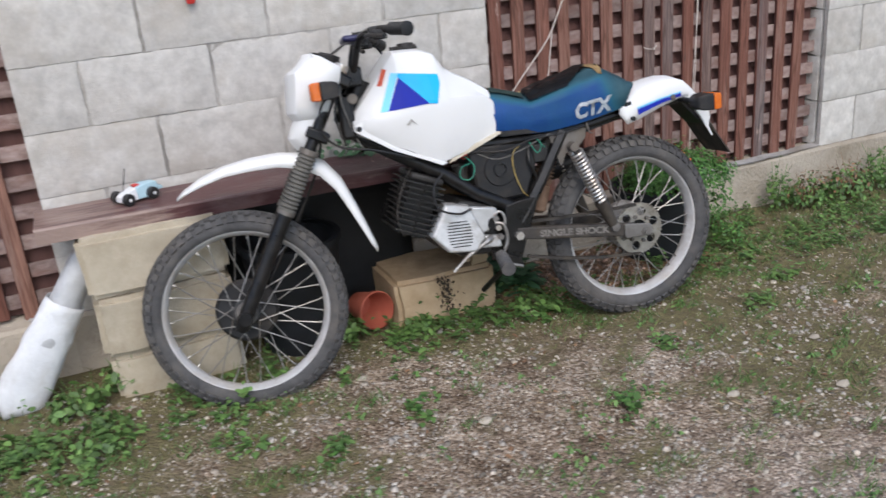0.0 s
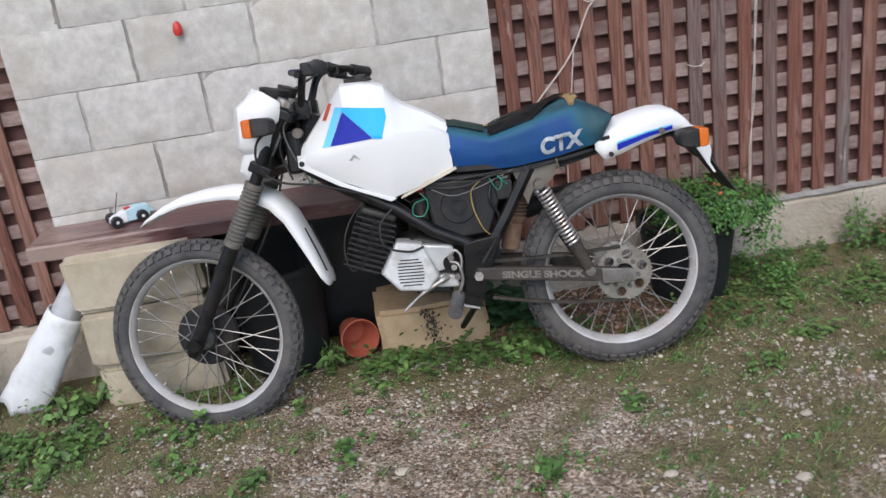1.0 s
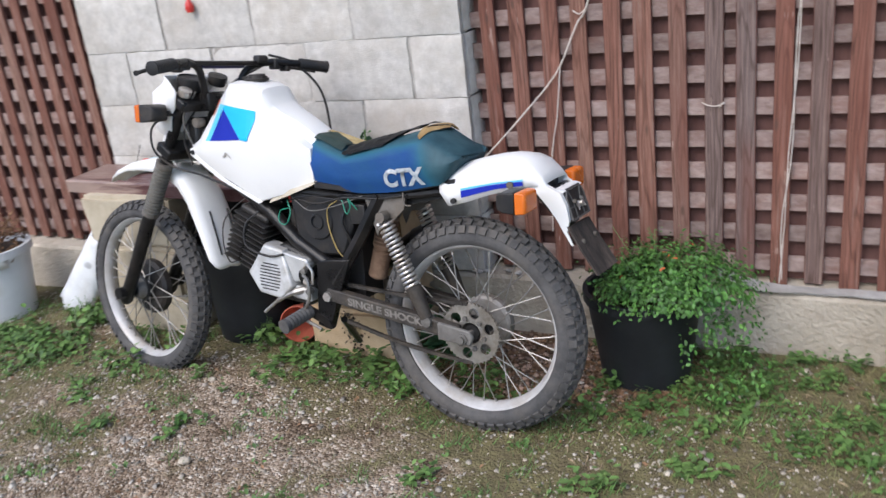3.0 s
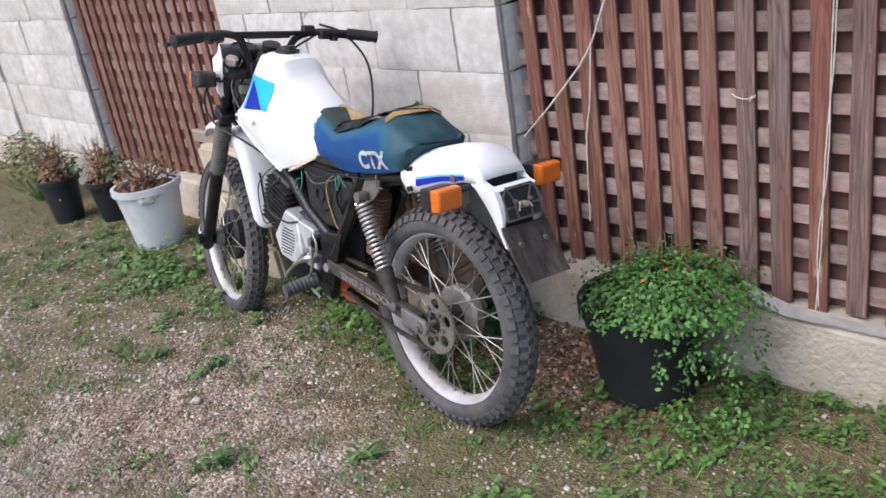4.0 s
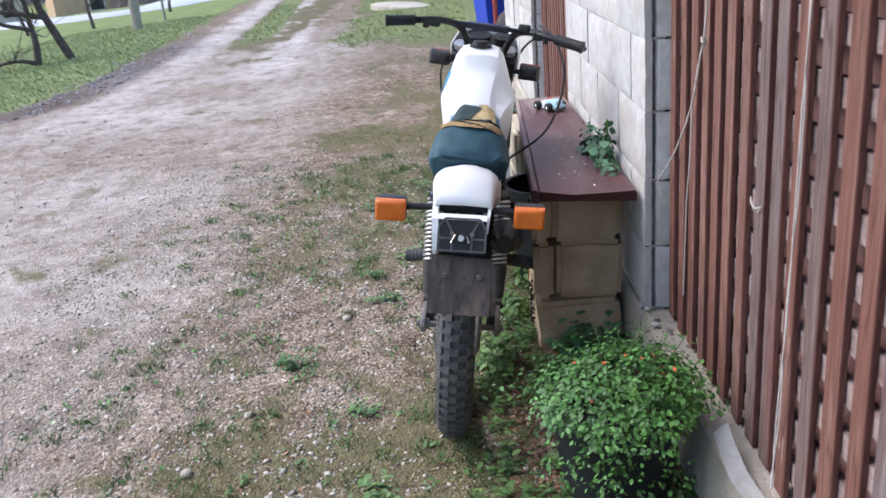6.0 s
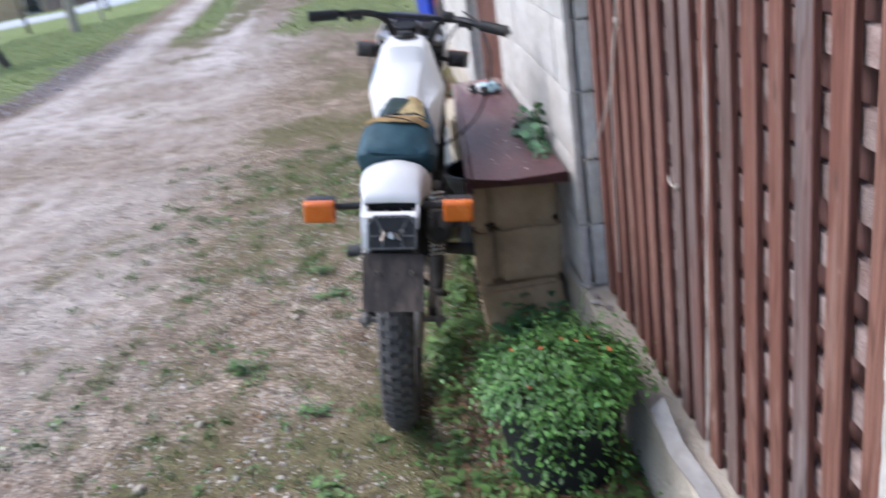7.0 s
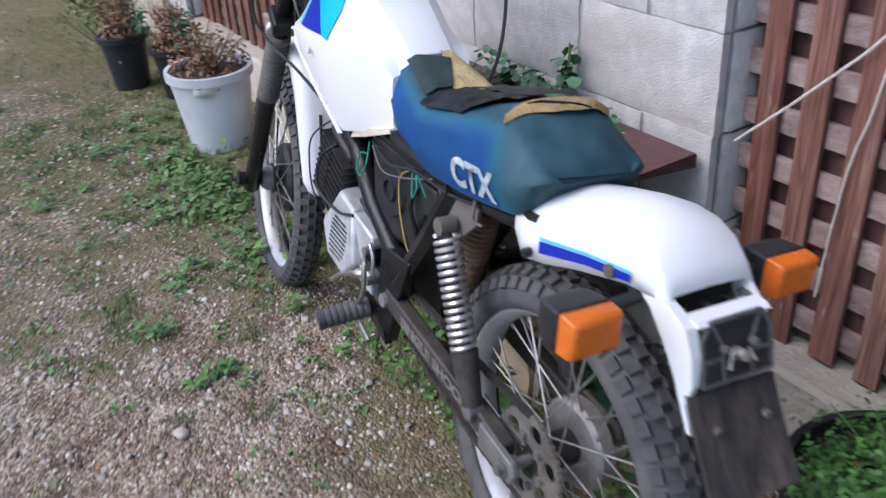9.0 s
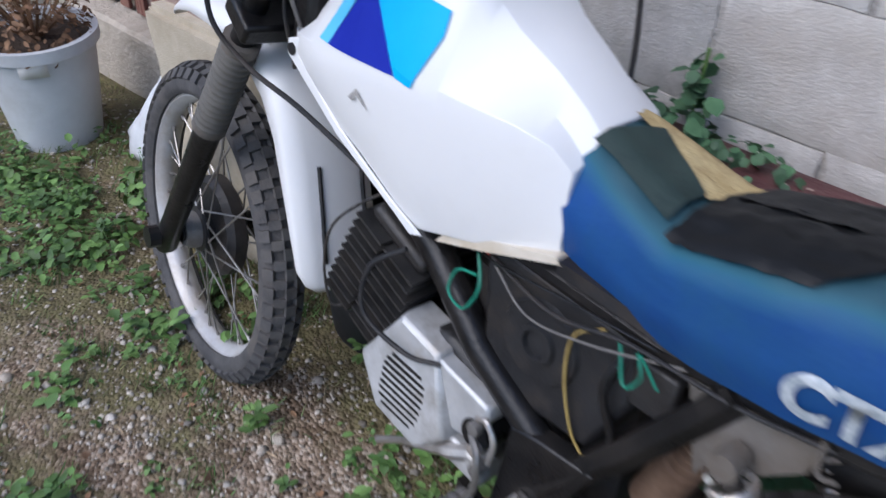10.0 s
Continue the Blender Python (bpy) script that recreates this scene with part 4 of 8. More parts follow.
for y in (-0.088, 0.088):
    bm = tube(bmesh.new(), [fork_pt(-0.045, y), fork_pt(-0.03, y), fork_pt(0.06, y), fork_pt(0.33, y)], [0.016, 0.023, 0.021, 0.0225], 14)
    for q in (0.02, -0.02):
        tube(bm, [fork_pt(0, y + q - 0.02 * (q < 0)), fork_pt(0, y + q + 0.02 * (q > 0))], 0.02, 10)
    sl = part("fork_slider", bm, BLACK, bike, "black fork leg", STEER)
    bm = bmesh.new()
    prof = []
    for k in range(15):
        d0 = 0.328 + 0.178 * k / 14.5
        prof += [(d0, 0.0215), (d0 + 0.004, 0.0272), (d0 + 0.009, 0.0272)]
    tube(bm, [fork_pt(d, y) for d, rr in prof], [rr for d, rr in prof], 16)
    part("fork_boot", bm, BOOT, bike, "ribbed grey rubber fork boot", STEER)
    for d0, d1 in ((0.32, 0.332), (0.502, 0.518)):
        part("boot_clamp", pipe([fork_pt(d0, y), fork_pt(d1, y)], 0.0275, 14), GREYSTEEL, bike, "", STEER)
    part("fork_tube", pipe([fork_pt(0.51, y), fork_pt(0.76, y)], 0.0175, 12), BLACK, bike, "", STEER)
    part("fork_cap", pipe([fork_pt(0.755, y), fork_pt(0.775, y)], 0.02, 12), CHROME, bike, "", STEER)
for d, nm in ((0.565, "lower_yoke"), (0.735, "upper_yoke")):
    bm = bmesh.new()
    c = fork_pt(d, 0)
    rot = Matrix.Translation(c) @ Matrix.Rotation(radians(30), 4, "Y")
    vs = box(bm, (-0.028, -0.115, -0.016), (0.04, 0.115, 0.016), rot)
    part(nm, bm, BLACK, bike, "", STEER, bevel=0.006)
part("steering_head", pipe([AXIS_P + UP * -0.03 + Vector((0.02, 0, 0)), AXIS_P + UP * 0.11 + Vector((0.02, 0, 0))], 0.034, 16), BLACK, bike)

# handlebar
BARS = STEER @ Matrix.Translation((0.017, 0.012, -0.016))
bar = curve_pts([(-0.752, -0.325, 1.02), (-0.785, -0.225, 1.032), (-0.83, -0.15, 1.036), (-0.86, -0.09, 1.015), (-0.885, -0.05, 0.935), (-0.887, 0, 0.928), (-0.885, 0.05, 0.935), (-0.86, 0.09, 1.015), (-0.83, 0.15, 1.036), (-0.785, 0.225, 1.032), (-0.752, 0.325, 1.02)], 6)
HB = part("handlebar", pipe(bar, 0.0115, 10), BLACK, bike, "black bent handlebar", BARS)
part("crossbar", pipe([(-0.838, -0.13, 1.034), (-0.838, 0.13, 1.034)], 0.0075, 8), BLACK, bike, "", BARS)
for s in (-1, 1):
    bm = bmesh.new()
    pr = []
    for k in range(13):
        y = 0.236 + 0.080 * k / 12
        pr += [(y, 0.0165), (y + 0.003, 0.0178), (y + 0.006, 0.0178)]
    pr += [(0.322, 0.0195), (0.328, 0.0195), (0.330, 0.012)]
    tube(bm, [(-0.785 + 0.33 * (y - 0.225), s * y, 1.032 - 0.12 * (y - 0.225)) for y, q in pr], [q for y, q in pr], 14)
    part("grip", bm, BLACKP, HB, "black rubber grip", BARS)
    bm = bent((-0.838, s * 0.175 - 0.017, 1.014), (-0.806, s * 0.175 + 0.017, 1.046))
    box(bm, (-0.83, s * 0.203 - 0.009, 1.008), (-0.792, s * 0.203 + 0.009, 1.036))
    part("switch_box", bm, BLACKP, HB, "black switch and lever clamp", BARS, bevel=0.005)
    part("lever", pipe(curve_pts([(-0.825, s * 0.19, 1.025), (-0.85, s * 0.215, 1.022), (-0.842, s * 0.27, 1.018), (-0.812, s * 0.335, 1.008)], 5), [0.006] * 5 + [0.0055] * 10 + [0.008], 8), BLACKP, HB, "black lever", BARS)
    part("bar_clamp", bent((-0.908, s * 0.045 - 0.016, 0.895), (-0.862, s * 0.045 + 0.016, 0.95)), BLACK, HB, "", BARS, bevel=0.005)
part("master_cylinder", bent((-0.85, 0.105, 1.034), (-0.82, 0.145, 1.058)), BLACKP, HB, "black box on the handlebar", BARS, bevel=0.006)

# instruments
bm = lathe(bmesh.new(), [(0, -0.02), (0.04, -0.02), (0.044, 0.004), (0.044, 0.016), (0.04, 0.018), (0.038, 0.013), (0, 0.013)], 32, axis="Z", closed=False)
part("speedometer", bm, BLACKP, bike, "black round instrument", STEER @ pose(-0.945, -0.03, 0.962, 0, 16, 0))
part("instrument_panel", bent((-0.955, -0.07, 0.942), (-0.895, 0.085, 0.960)), mat("blue_panel", (0.014, 0.014, 0.05), (0.03, 0.03, 0.1), 0.4, 10, 0, rnd=0), bike, "dark instrument panel", STEER @ pose(0, 0, 0, 0, 4, 0) , bevel=0.008)
bm = lathe(bmesh.new(), [(0, 0), (0.026, 0), (0.03, 0.01), (0.03, 0.03), (0, 0.033)], 24, axis="Z", closed=False)
part("warning_lamps", bm, BLACKP, bike, "", STEER @ pose(-0.935, 0.055, 0.955, 0, 22, 0))

# headlight mask: an empty white shell
bm = bmesh.new()
secs = []
for z, xf, xr, w in ((0.716, -1.045, -1.015, 0.05), (0.732, -1.062, -1.012, 0.07), (0.757, -1.074, -0.997, 0.08), (0.785, -1.064, -0.982, 0.085), (0.806, -1.052, -0.968, 0.088), (0.812, -1.056, -0.966, 0.095), (0.828, -1.067, -0.957, 0.104), (0.86, -1.064, -0.943, 0.11), (0.872, -1.062, -0.937, 0.112), (0.888, -1.06, -0.92, 0.114), (0.91, -1.057, -0.912, 0.116), (0.934, -1.055, -0.907, 0.117), (0.94, -1.046, -0.912, 0.115), (0.955, -1.022, -0.934, 0.11), (0.97, -1.008, -0.955, 0.104), (0.984, -0.999, -0.985, 0.097)):
    secs.append([(xr, -w, z), ((xr + xf) / 2 + 0.01, -w, z), (xf + 0.022, -w * 0.9, z), (xf, -w * 0.62, z), (xf - 0.006, 0, z), (xf, w * 0.62, z), (xf + 0.022, w * 0.9, z), ((xr + xf) / 2 + 0.01, w, z), (xr, w, z)])
loft(bm, secs, close_ring=False)
MASK = part("headlight_mask", bm, PAINT, bike, "white plastic headlight surround with no lamp", STEER, sharp=36)
sm = MASK.modifiers.new("thick", "SOLIDIFY")
sm.thickness, sm.offset = 0.004, 1

# indicators
def indicator(c, facing, m, side, stalk):
    """A dark housing with an amber lens; facing is +1 for the rear, -1 for the front."""
    bm = bmesh.new()
    x, y, z = c
    secs = [[(x + facing * dx, y + sy * wy, z + sz * wz) for sy, sz in ((-1, -1), (1, -1), (1, 1), (-1, 1))] for dx, wy, wz in ((-0.052, 0.014, 0.010), (-0.046, 0.026, 0.018), (-0.03, 0.034, 0.024), (0.004, 0.0375, 0.0265))]
    loft(bm, secs)
    ob = part("indicator", bm, BLACKP, bike, "amber indicator on a black stalk", m, bevel=0.004)
    bm = bmesh.new()
    loft(bm, [[(x + facing * dx, y + sy * wy, z + sz * wz) for sy, sz in ((-1, -1), (1, -1), (1, 1), (-1, 1))] for dx, wy, wz in ((0.005, 0.037, 0.026), (0.028, 0.0355, 0.0245), (0.033, 0.031, 0.0205))])
    part("lens", bm, AMBER, ob, "amber plastic lens", m, bevel=0.003)
    part("stalk", pipe([stalk, (x - facing * 0.015, y - side * 0.02, z)], 0.0085, 10), BLACKP, ob, "", m)


indicator((0.206, -0.172, 0.692), 1, ONE, -1, (0.185, -0.05, 0.695))
indicator((0.198, 0.158, 0.687), 1, ONE, 1, (0.185, 0.05, 0.695))
indicator((-0.972, -0.165, 0.876), -1, STEER, -1, (-0.93, -0.08, 0.87))
indicator((-0.93, 0.165, 0.872), -1, STEER, 1, (-0.90, 0.08, 0.87))

# front mudguard, high under the lower yoke
bm = bmesh.new()
secs = []
for x, z, w, drop in ((-1.425, 0.632, 0.028, 0.004), (-1.40, 0.652, 0.040, 0.010), (-1.35, 0.680, 0.052, 0.020), (-1.28, 0.704, 0.060, 0.026), (-1.20, 0.716, 0.064, 0.032), (-1.12, 0.719, 0.066, 0.036), (-1.05, 0.708, 0.066, 0.04), (-0.99, 0.676, 0.066, 0.045), (-0.948, 0.62, 0.068, 0.042), (-0.921, 0.55, 0.07, 0.032), (-0.897, 0.48, 0.07, 0.022), (-0.878, 0.42, 0.067, 0.014), (-0.872, 0.398, 0.056, 0.009), (-0.872, 0.387, 0.04, 0.005)):
    t = len(secs) / 13
    nx, nzv = (0.25 - 1.2 * t), -1.0 + 0.9 * max(0, t - 0.4) / 0.6
    ln = math.hypot(nx, nzv)
    dx, dz = (nx / ln * drop, nzv / ln * drop) if t < 0.5 else (-drop * min(1, (t - 0.3) * 1.8), -drop * max(0.12, 1 - (t - 0.45) * 2.2))
    aside = 0.014 * ss(0.45, 0.8, t)
    secs.append([(px, py + aside, pz) for px, py, pz in ((x + dx, -w, z + dz), (x + dx * 0.3, -w * 0.93, z + dz * 0.3), (x, -w * 0.55, z), (x, 0, z + 0.004), (x, w * 0.55, z), (x + dx * 0.3, w * 0.93, z + dz * 0.3), (x + dx, w, z + dz))])
loft(bm, secs, close_ring=False)
FENDER = part("front_mudguard", bm, PAINT, bike, "white plastic front mudguard", STEER, sharp=60)
sm = FENDER.modifiers.new("thick", "SOLIDIFY")
sm.thickness, sm.offset = 0.004, -1
for yy in (-0.012, 0.058):
    part("vent_slot", pipe([(-0.8795, yy, 0.43), (-0.902, yy, 0.50), (-0.9255, yy, 0.565)], 0.0034, 6), BLACKP, FENDER, "dark slot", STEER)

# ---- fuel tank: rows of x, bottom, top, half-widths low, middle and top, and the height of the middle crease ----
TANK = [(-0.905, 0.758, 0.790, 0.080, 0.086, 0.060, 0.772), (-0.885, 0.738, 0.818, 0.090, 0.100, 0.062, 0.772), (-0.84, 0.716, 0.868, 0.096, 0.112, 0.062, 0.776), (-0.79, 0.694, 0.930, 0.098, 0.120, 0.060, 0.782), (-0.757, 0.680, 0.967, 0.098, 0.122, 0.058, 0.786), (-0.70, 0.648, 0.967, 0.096, 0.122, 0.060, 0.794), (-0.663, 0.622, 0.960, 0.092, 0.121, 0.060, 0.799), (-0.634, 0.630, 0.948, 0.090, 0.119, 0.058, 0.80), (-0.606, 0.638, 0.906, 0.088, 0.116, 0.054, 0.799), (-0.58, 0.645, 0.886, 0.086, 0.112, 0.050, 0.798), (-0.53, 0.66, 0.860, 0.08, 0.101, 0.044, 0.795), (-0.492, 0.676, 0.836, 0.074, 0.088, 0.042, 0.785), (-0.468, 0.688, 0.818, 0.072, 0.078, 0.042, 0.765)]


def tank_half(x):
    zb, zt, wl, wm, wt, zm = lerp_table(TANK, x)
    return [(wl * 0.5, zb), (wl, zb + 0.003), (wl + 0.003, zb + 0.012), (wl + (wm - wl) * 0.55, zb + (zm - zb) * 0.4), (wm, zm - 0.006), (wm * 0.985, zm + 0.016), (wt + 0.018, zt - 0.030), (wt, zt - 0.006), (wt * 0.55, zt)]


def tank_side(x, z, lift=0.0025):
    h = tank_half(x)
    for (w0, z0), (w1, z1) in zip(h, h[1:]):
        if z0 <= z <= z1:
            return Vector((x, -(w0 + (w1 - w0) * (z - z0) / (z1 - z0)) - lift, z + 0.0))
    return Vector((x, -h[-1][0] - lift, z))


bm = bmesh.new()
loft(bm, [[(r[0], -w, z) for w, z in tank_half(r[0])] + [(r[0], w, z) for w, z in tank_half(r[0])[::-1]] for r in TANK])
bmesh.ops.subdivide_edges(bm, edges=[e for e in bm.edges if abs(e.verts[0].co.x - e.verts[1].co.x) > 0.02], cuts=1)
TK = part("fuel_tank", bm, PAINT, bike, "white angular fuel tank with a blue geometric decal", sharp=28, bevel=0.006)
for nm, q, mt in (("decal", ((-0.826, 0.803), (-0.776, 0.908), (-0.755, 0.904), (-0.803, 0.804)), SKYBLUE), ("decal", ((-0.757, 0.893), (-0.775, 0.908), (-0.638, 0.888), (-0.636, 0.864)), CYAN), ("decal", ((-0.757, 0.893), (-0.636, 0.864), (-0.656, 0.806), (-0.680, 0.809)), CYAN), ("decal", ((-0.803, 0.804), (-0.757, 0.893), (-0.757, 0.8929), (-0.682, 0.810)), NAVY), ("sticker", ((-0.818, 0.876), (-0.794, 0.921), (-0.784, 0.918), (-0.807, 0.874)), REDSTICK), ("maker_mark", ((-0.757, 0.758), (-0.741, 0.774), (-0.738, 0.772), (-0.750, 0.756)), GREYMARK), ("maker_mark", ((-0.741, 0.774), (-0.722, 0.752), (-0.729, 0.757), (-0.742, 0.766)), GREYMARK)):
    part(nm, patch(bmesh.new(), q, tank_side), mt, TK, "blue decal" if nm == "decal" else "", smooth=False)
for s in (-1, 1):
    part("tank_flange", prism(bmesh.new(), [(-0.902, 0.776), (-0.904, 0.757), (-0.80, 0.688), (-0.69, 0.637), (-0.658, 0.621), (-0.640, 0.628), (-0.70, 0.652), (-0.80, 0.702), (-0.880, 0.760), (-0.876, 0.785)], s * 0.0965, s * 0.1005), PAINT, TK, "flat white flange along the lower edge", bevel=0.0015)
part("tank_edge", prism(bmesh.new(), [(-0.62, 0.636), (-0.56, 0.662), (-0.462, 0.692), (-0.456, 0.686), (-0.56, 0.646), (-0.63, 0.622)], -0.085, 0.085), YELLOWED, TK, "yellowed lower edge")
bm = lathe(bmesh.new(), [(0, 0), (0.036, 0), (0.036, 0.006), (0.026, 0.008), (0.024, 0.018), (0, 0.02)], 24, axis="Z", closed=False)
box(bm, (-0.045, -0.012, 0.0), (0.03, 0.012, 0.012))
part("filler_cap", bm, BLACKP, TK, "black filler cap", pose(-0.70, 0, 0.966))
part("bolt", lathe(bmesh.new(), [(0, -0.004), (0.008, -0.004), (0.008, 0.004), (0, 0.004)], 12, closed=False), BLACKP, TK, "", pose(-0.893, -0.098, 0.765))

# ---- seat ----
SEAT = [(-0.476, 0.690, 0.814, 0.074, 0.056), (-0.44, 0.679, 0.806, 0.082, 0.064), (-0.39, 0.672, 0.790, 0.090, 0.074), (-0.35, 0.669, 0.778, 0.094, 0.080), (-0.30, 0.668, 0.790, 0.098, 0.083), (-0.24, 0.671, 0.804, 0.100, 0.084), (-0.18, 0.679, 0.818, 0.101, 0.082), (-0.13, 0.688, 0.832, 0.103, 0.084), (-0.09, 0.695, 0.832, 0.104, 0.085), (-0.055, 0.701, 0.812, 0.104, 0.084), (-0.032, 0.714, 0.799, 0.103, 0.083), (-0.016, 0.736, 0.791, 0.096, 0.078), (-0.004, 0.754, 0.784, 0.088, 0.072), (0.004, 0.764, 0.776, 0.078, 0.064)]


def seat_half(x):
    zb, zt, wl, wt = lerp_table(SEAT, x)
    h = zt - zb
    c = ss(-0.42, -0.34, x) * ss(-0.06, -0.14, x)
    return [(wl * 0.88, zb), (wl * 0.97, zb + h * 0.2), (wl + 0.003, zb + h * 0.42), (wl * 0.98 - 0.002 * c, zb + h * 0.56), (wt + 0.012 + 0.003 * c, zb + h * 0.68), (wt + 0.005, zb + h * 0.82), (wt - 0.006, zt - 0.012), (wt * 0.6, zt + 0.001), (0, zt + 0.003)]


def seat_side(x, z, lift=0.003):
    h = seat_half(x)
    for (w0, z0), (w1, z1) in zip(h[:7], h[1:7]):
        if z0 <= z <= z1:
            return Vector((x, -(w0 + (w1 - w0) * (z - z0) / (z1 - z0)) - lift, z))
    return Vector((x, -h[6][0], z))


def seat_top(x, y, lift=0.005):
    h = seat_half(x)[5:]
    for (w0, z0), (w1, z1) in zip(h, h[1:]):
        if w1 <= abs(y) <= w0:
            return Vector((x, y, z0 + (z1 - z0) * (w0 - abs(y)) / (w0 - w1) + lift))
    return Vector((x, y, h[0][1] + lift))


bm = bmesh.new()
N = 38
secs = []
for i in range(N + 1):
    x = -0.476 + 0.480 * i / N
    hh = seat_half(x)
    secs.append([(x, -w + 0.003 * nz(x, z, 14), z + 0.002 * nz(x, w, 20)) for w, z in hh[:-1]] + [(x, 0, hh[-1][1])] + [(x, w + 0.003 * nz(x, z, 14, 4), z) for w, z in hh[:-1][::-1]])
loft(bm, secs)
lay = bm.verts.layers.float.new("fade")
for v in bm.verts:
    zb, zt, wl, wt = lerp_table(SEAT, v.co.x)
    k = (v.co.z - zb) / (zt - zb)
    back = ss(-0.15, -0.05, v.co.x + 0.05 * (k - 0.6) + 0.015 * nz(v.co.x, v.co.z, 20))
    v[lay] = min(1, max(0, (k - 0.74) / 0.2 + 0.35 * nz(v.co.x, v.co.y, 12), back * 0.95))


def seat_material():
    m = mat("seat_vinyl", (0.007, 0.041, 0.168), (0.012, 0.066, 0.235), 0.55, 7, 0.2, 90, rnd=0, stain=(0.016, 0.075, 0.165), spec=0.2, bdist=0.004)
    nt = m.node_tree
    b = nt.nodes["Principled BSDF"]
    src = b.inputs["Base Color"].links[0].from_socket
    att = nt.nodes.new("ShaderNodeAttribute")
    att.attribute_name = "fade"
    n = node(nt, "ShaderNodeTexNoise", Scale=18.0, Detail=6.0)
    tc = nt.nodes.new("ShaderNodeTexCoord")
    nt.links.new(tc.outputs["Object"], n.inputs["Vector"])
    r = nt.nodes.new("ShaderNodeValToRGB")
    r.color_ramp.elements[0].position, r.color_ramp.elements[0].color = 0.35, (0.021, 0.055, 0.072, 1)
    r.color_ramp.elements[1].position, r.color_ramp.elements[1].color = 0.7, (0.043, 0.095, 0.114, 1)
    nt.links.new(n.outputs["Fac"], r.inputs[0])
    lo = node(nt, "ShaderNodeMapRange", **{"From Max": 0.5})
    hi = node(nt, "ShaderNodeMapRange", **{"From Min": 0.4, "From Max": 0.95})
    nt.links.new(att.outputs["Fac"], lo.inputs["Value"])
    nt.links.new(att.outputs["Fac"], hi.inputs["Value"])
    teal = nt.nodes.new("ShaderNodeMixRGB")
    teal.inputs[2].default_value = (0.02, 0.105, 0.155, 1)
    nt.links.new(lo.outputs[0], teal.inputs[0])
    nt.links.new(src, teal.inputs[1])
    mx = nt.nodes.new("ShaderNodeMixRGB")
    nt.links.new(hi.outputs[0], mx.inputs[0])
    nt.links.new(teal.outputs[0], mx.inputs[1])
    nt.links.new(r.outputs[0], mx.inputs[2])
    nt.links.new(mx.outputs[0], b.inputs["Base Color"])
    return m


ST = part("seat", bm, seat_material(), bike, "torn blue and green vinyl seat patched with black sheet", sharp=60)
part("lettering", lettering("CTX", 0.061, lambda x, y: seat_side(-0.154 + x * 0.97, 0.7175 + y * 1.04 + x * 0.11)), LETTER, ST, "pale grey letters", smooth=False)
part("seat_patch", patch(bmesh.new(), ((-0.358, -0.0835), (-0.225, -0.085), (-0.13, -0.02), (-0.345, 0.01)), lambda x, y: seat_top(x, y, 0.008 + 0.008 * abs(nz(x, y, 30)) + 0.004 * nz(x, y, 70)), 14), TAPE, ST, "torn black sheet patch", sharp=60)
part("seat_patch", patch(bmesh.new(), ((-0.347, 0.0), (-0.135, -0.02), (-0.10, 0.045), (-0.308, 0.078)), lambda x, y: seat_top(x, y, 0.010 + 0.008 * abs(nz(x, y, 26, 3))), 12), TAPE, ST, "torn black sheet patch", sharp=60)
part("torn_foam", patch(bmesh.new(), ((-0.474, 0.016), (-0.474, 0.058), (-0.318, 0.068), (-0.358, -0.02)), lambda x, y: seat_top(x, y, 0.0055 + 0.003 * abs(nz(x, y, 40))), 12), PALEFOAM, ST, "exposed tan foam")
part("dark_panel", patch(bmesh.new(), ((-0.472, -0.05), (-0.366, -0.07), (-0.362, -0.018), (-0.44, 0.02)), lambda x, y: seat_top(x, y, 0.0085 + 0.002 * nz(x, y, 30)), 10), mat("dark_green_vinyl", (0.014, 0.028, 0.026), (0.03, 0.05, 0.043), 0.6, 14, 0.2, 60, rnd=0, spec=0.3), ST, "dark worn panel")
bm = bmesh.new()
secs = []
for k in range(13):
    f = k / 12
    c0 = Vector(seat_top(-0.112 + 0.026 * f, -0.082 + 0.162 * f, 0.003))
    wd = 0.003 + 0.019 * math.sin(math.pi * (0.04 + 0.86 * f)) ** 1.2 + 0.004 * nz(k, 3, 0.9)
    secs.append([c0 + Vector((wd, -0.004, -0.002)), c0 + Vector((wd * 0.5, -0.002, 0.006 + 0.003 * nz(k, 7, 0.8))), c0 + Vector((-wd * 0.6, 0.002, 0.007)), c0 + Vector((-wd, 0.006, 0.002))])
loft(bm, secs)
part("torn_foam", bm, FOAM, ST, "torn lip of tan foam", sharp=60)
part("tear", pipe([Vector(seat_top(-0.106 + 0.03 * f, -0.05 + 0.09 * f, 0.0095 + 0.002 * math.sin(f * 9))) for f in (0, 0.2, 0.4, 0.6, 0.8, 1)], [0.001, 0.002, 0.003, 0.0028, 0.002, 0.001], 6), TAPE, ST, "dark tear in the foam")
part("seat_base", prism(bmesh.new(), [(-0.46, 0.675), (-0.30, 0.668), (-0.16, 0.678), (-0.01, 0.706), (-0.01, 0.718), (-0.18, 0.694), (-0.31, 0.682), (-0.46, 0.69)], -0.085, 0.085), BLACKP, ST, "")

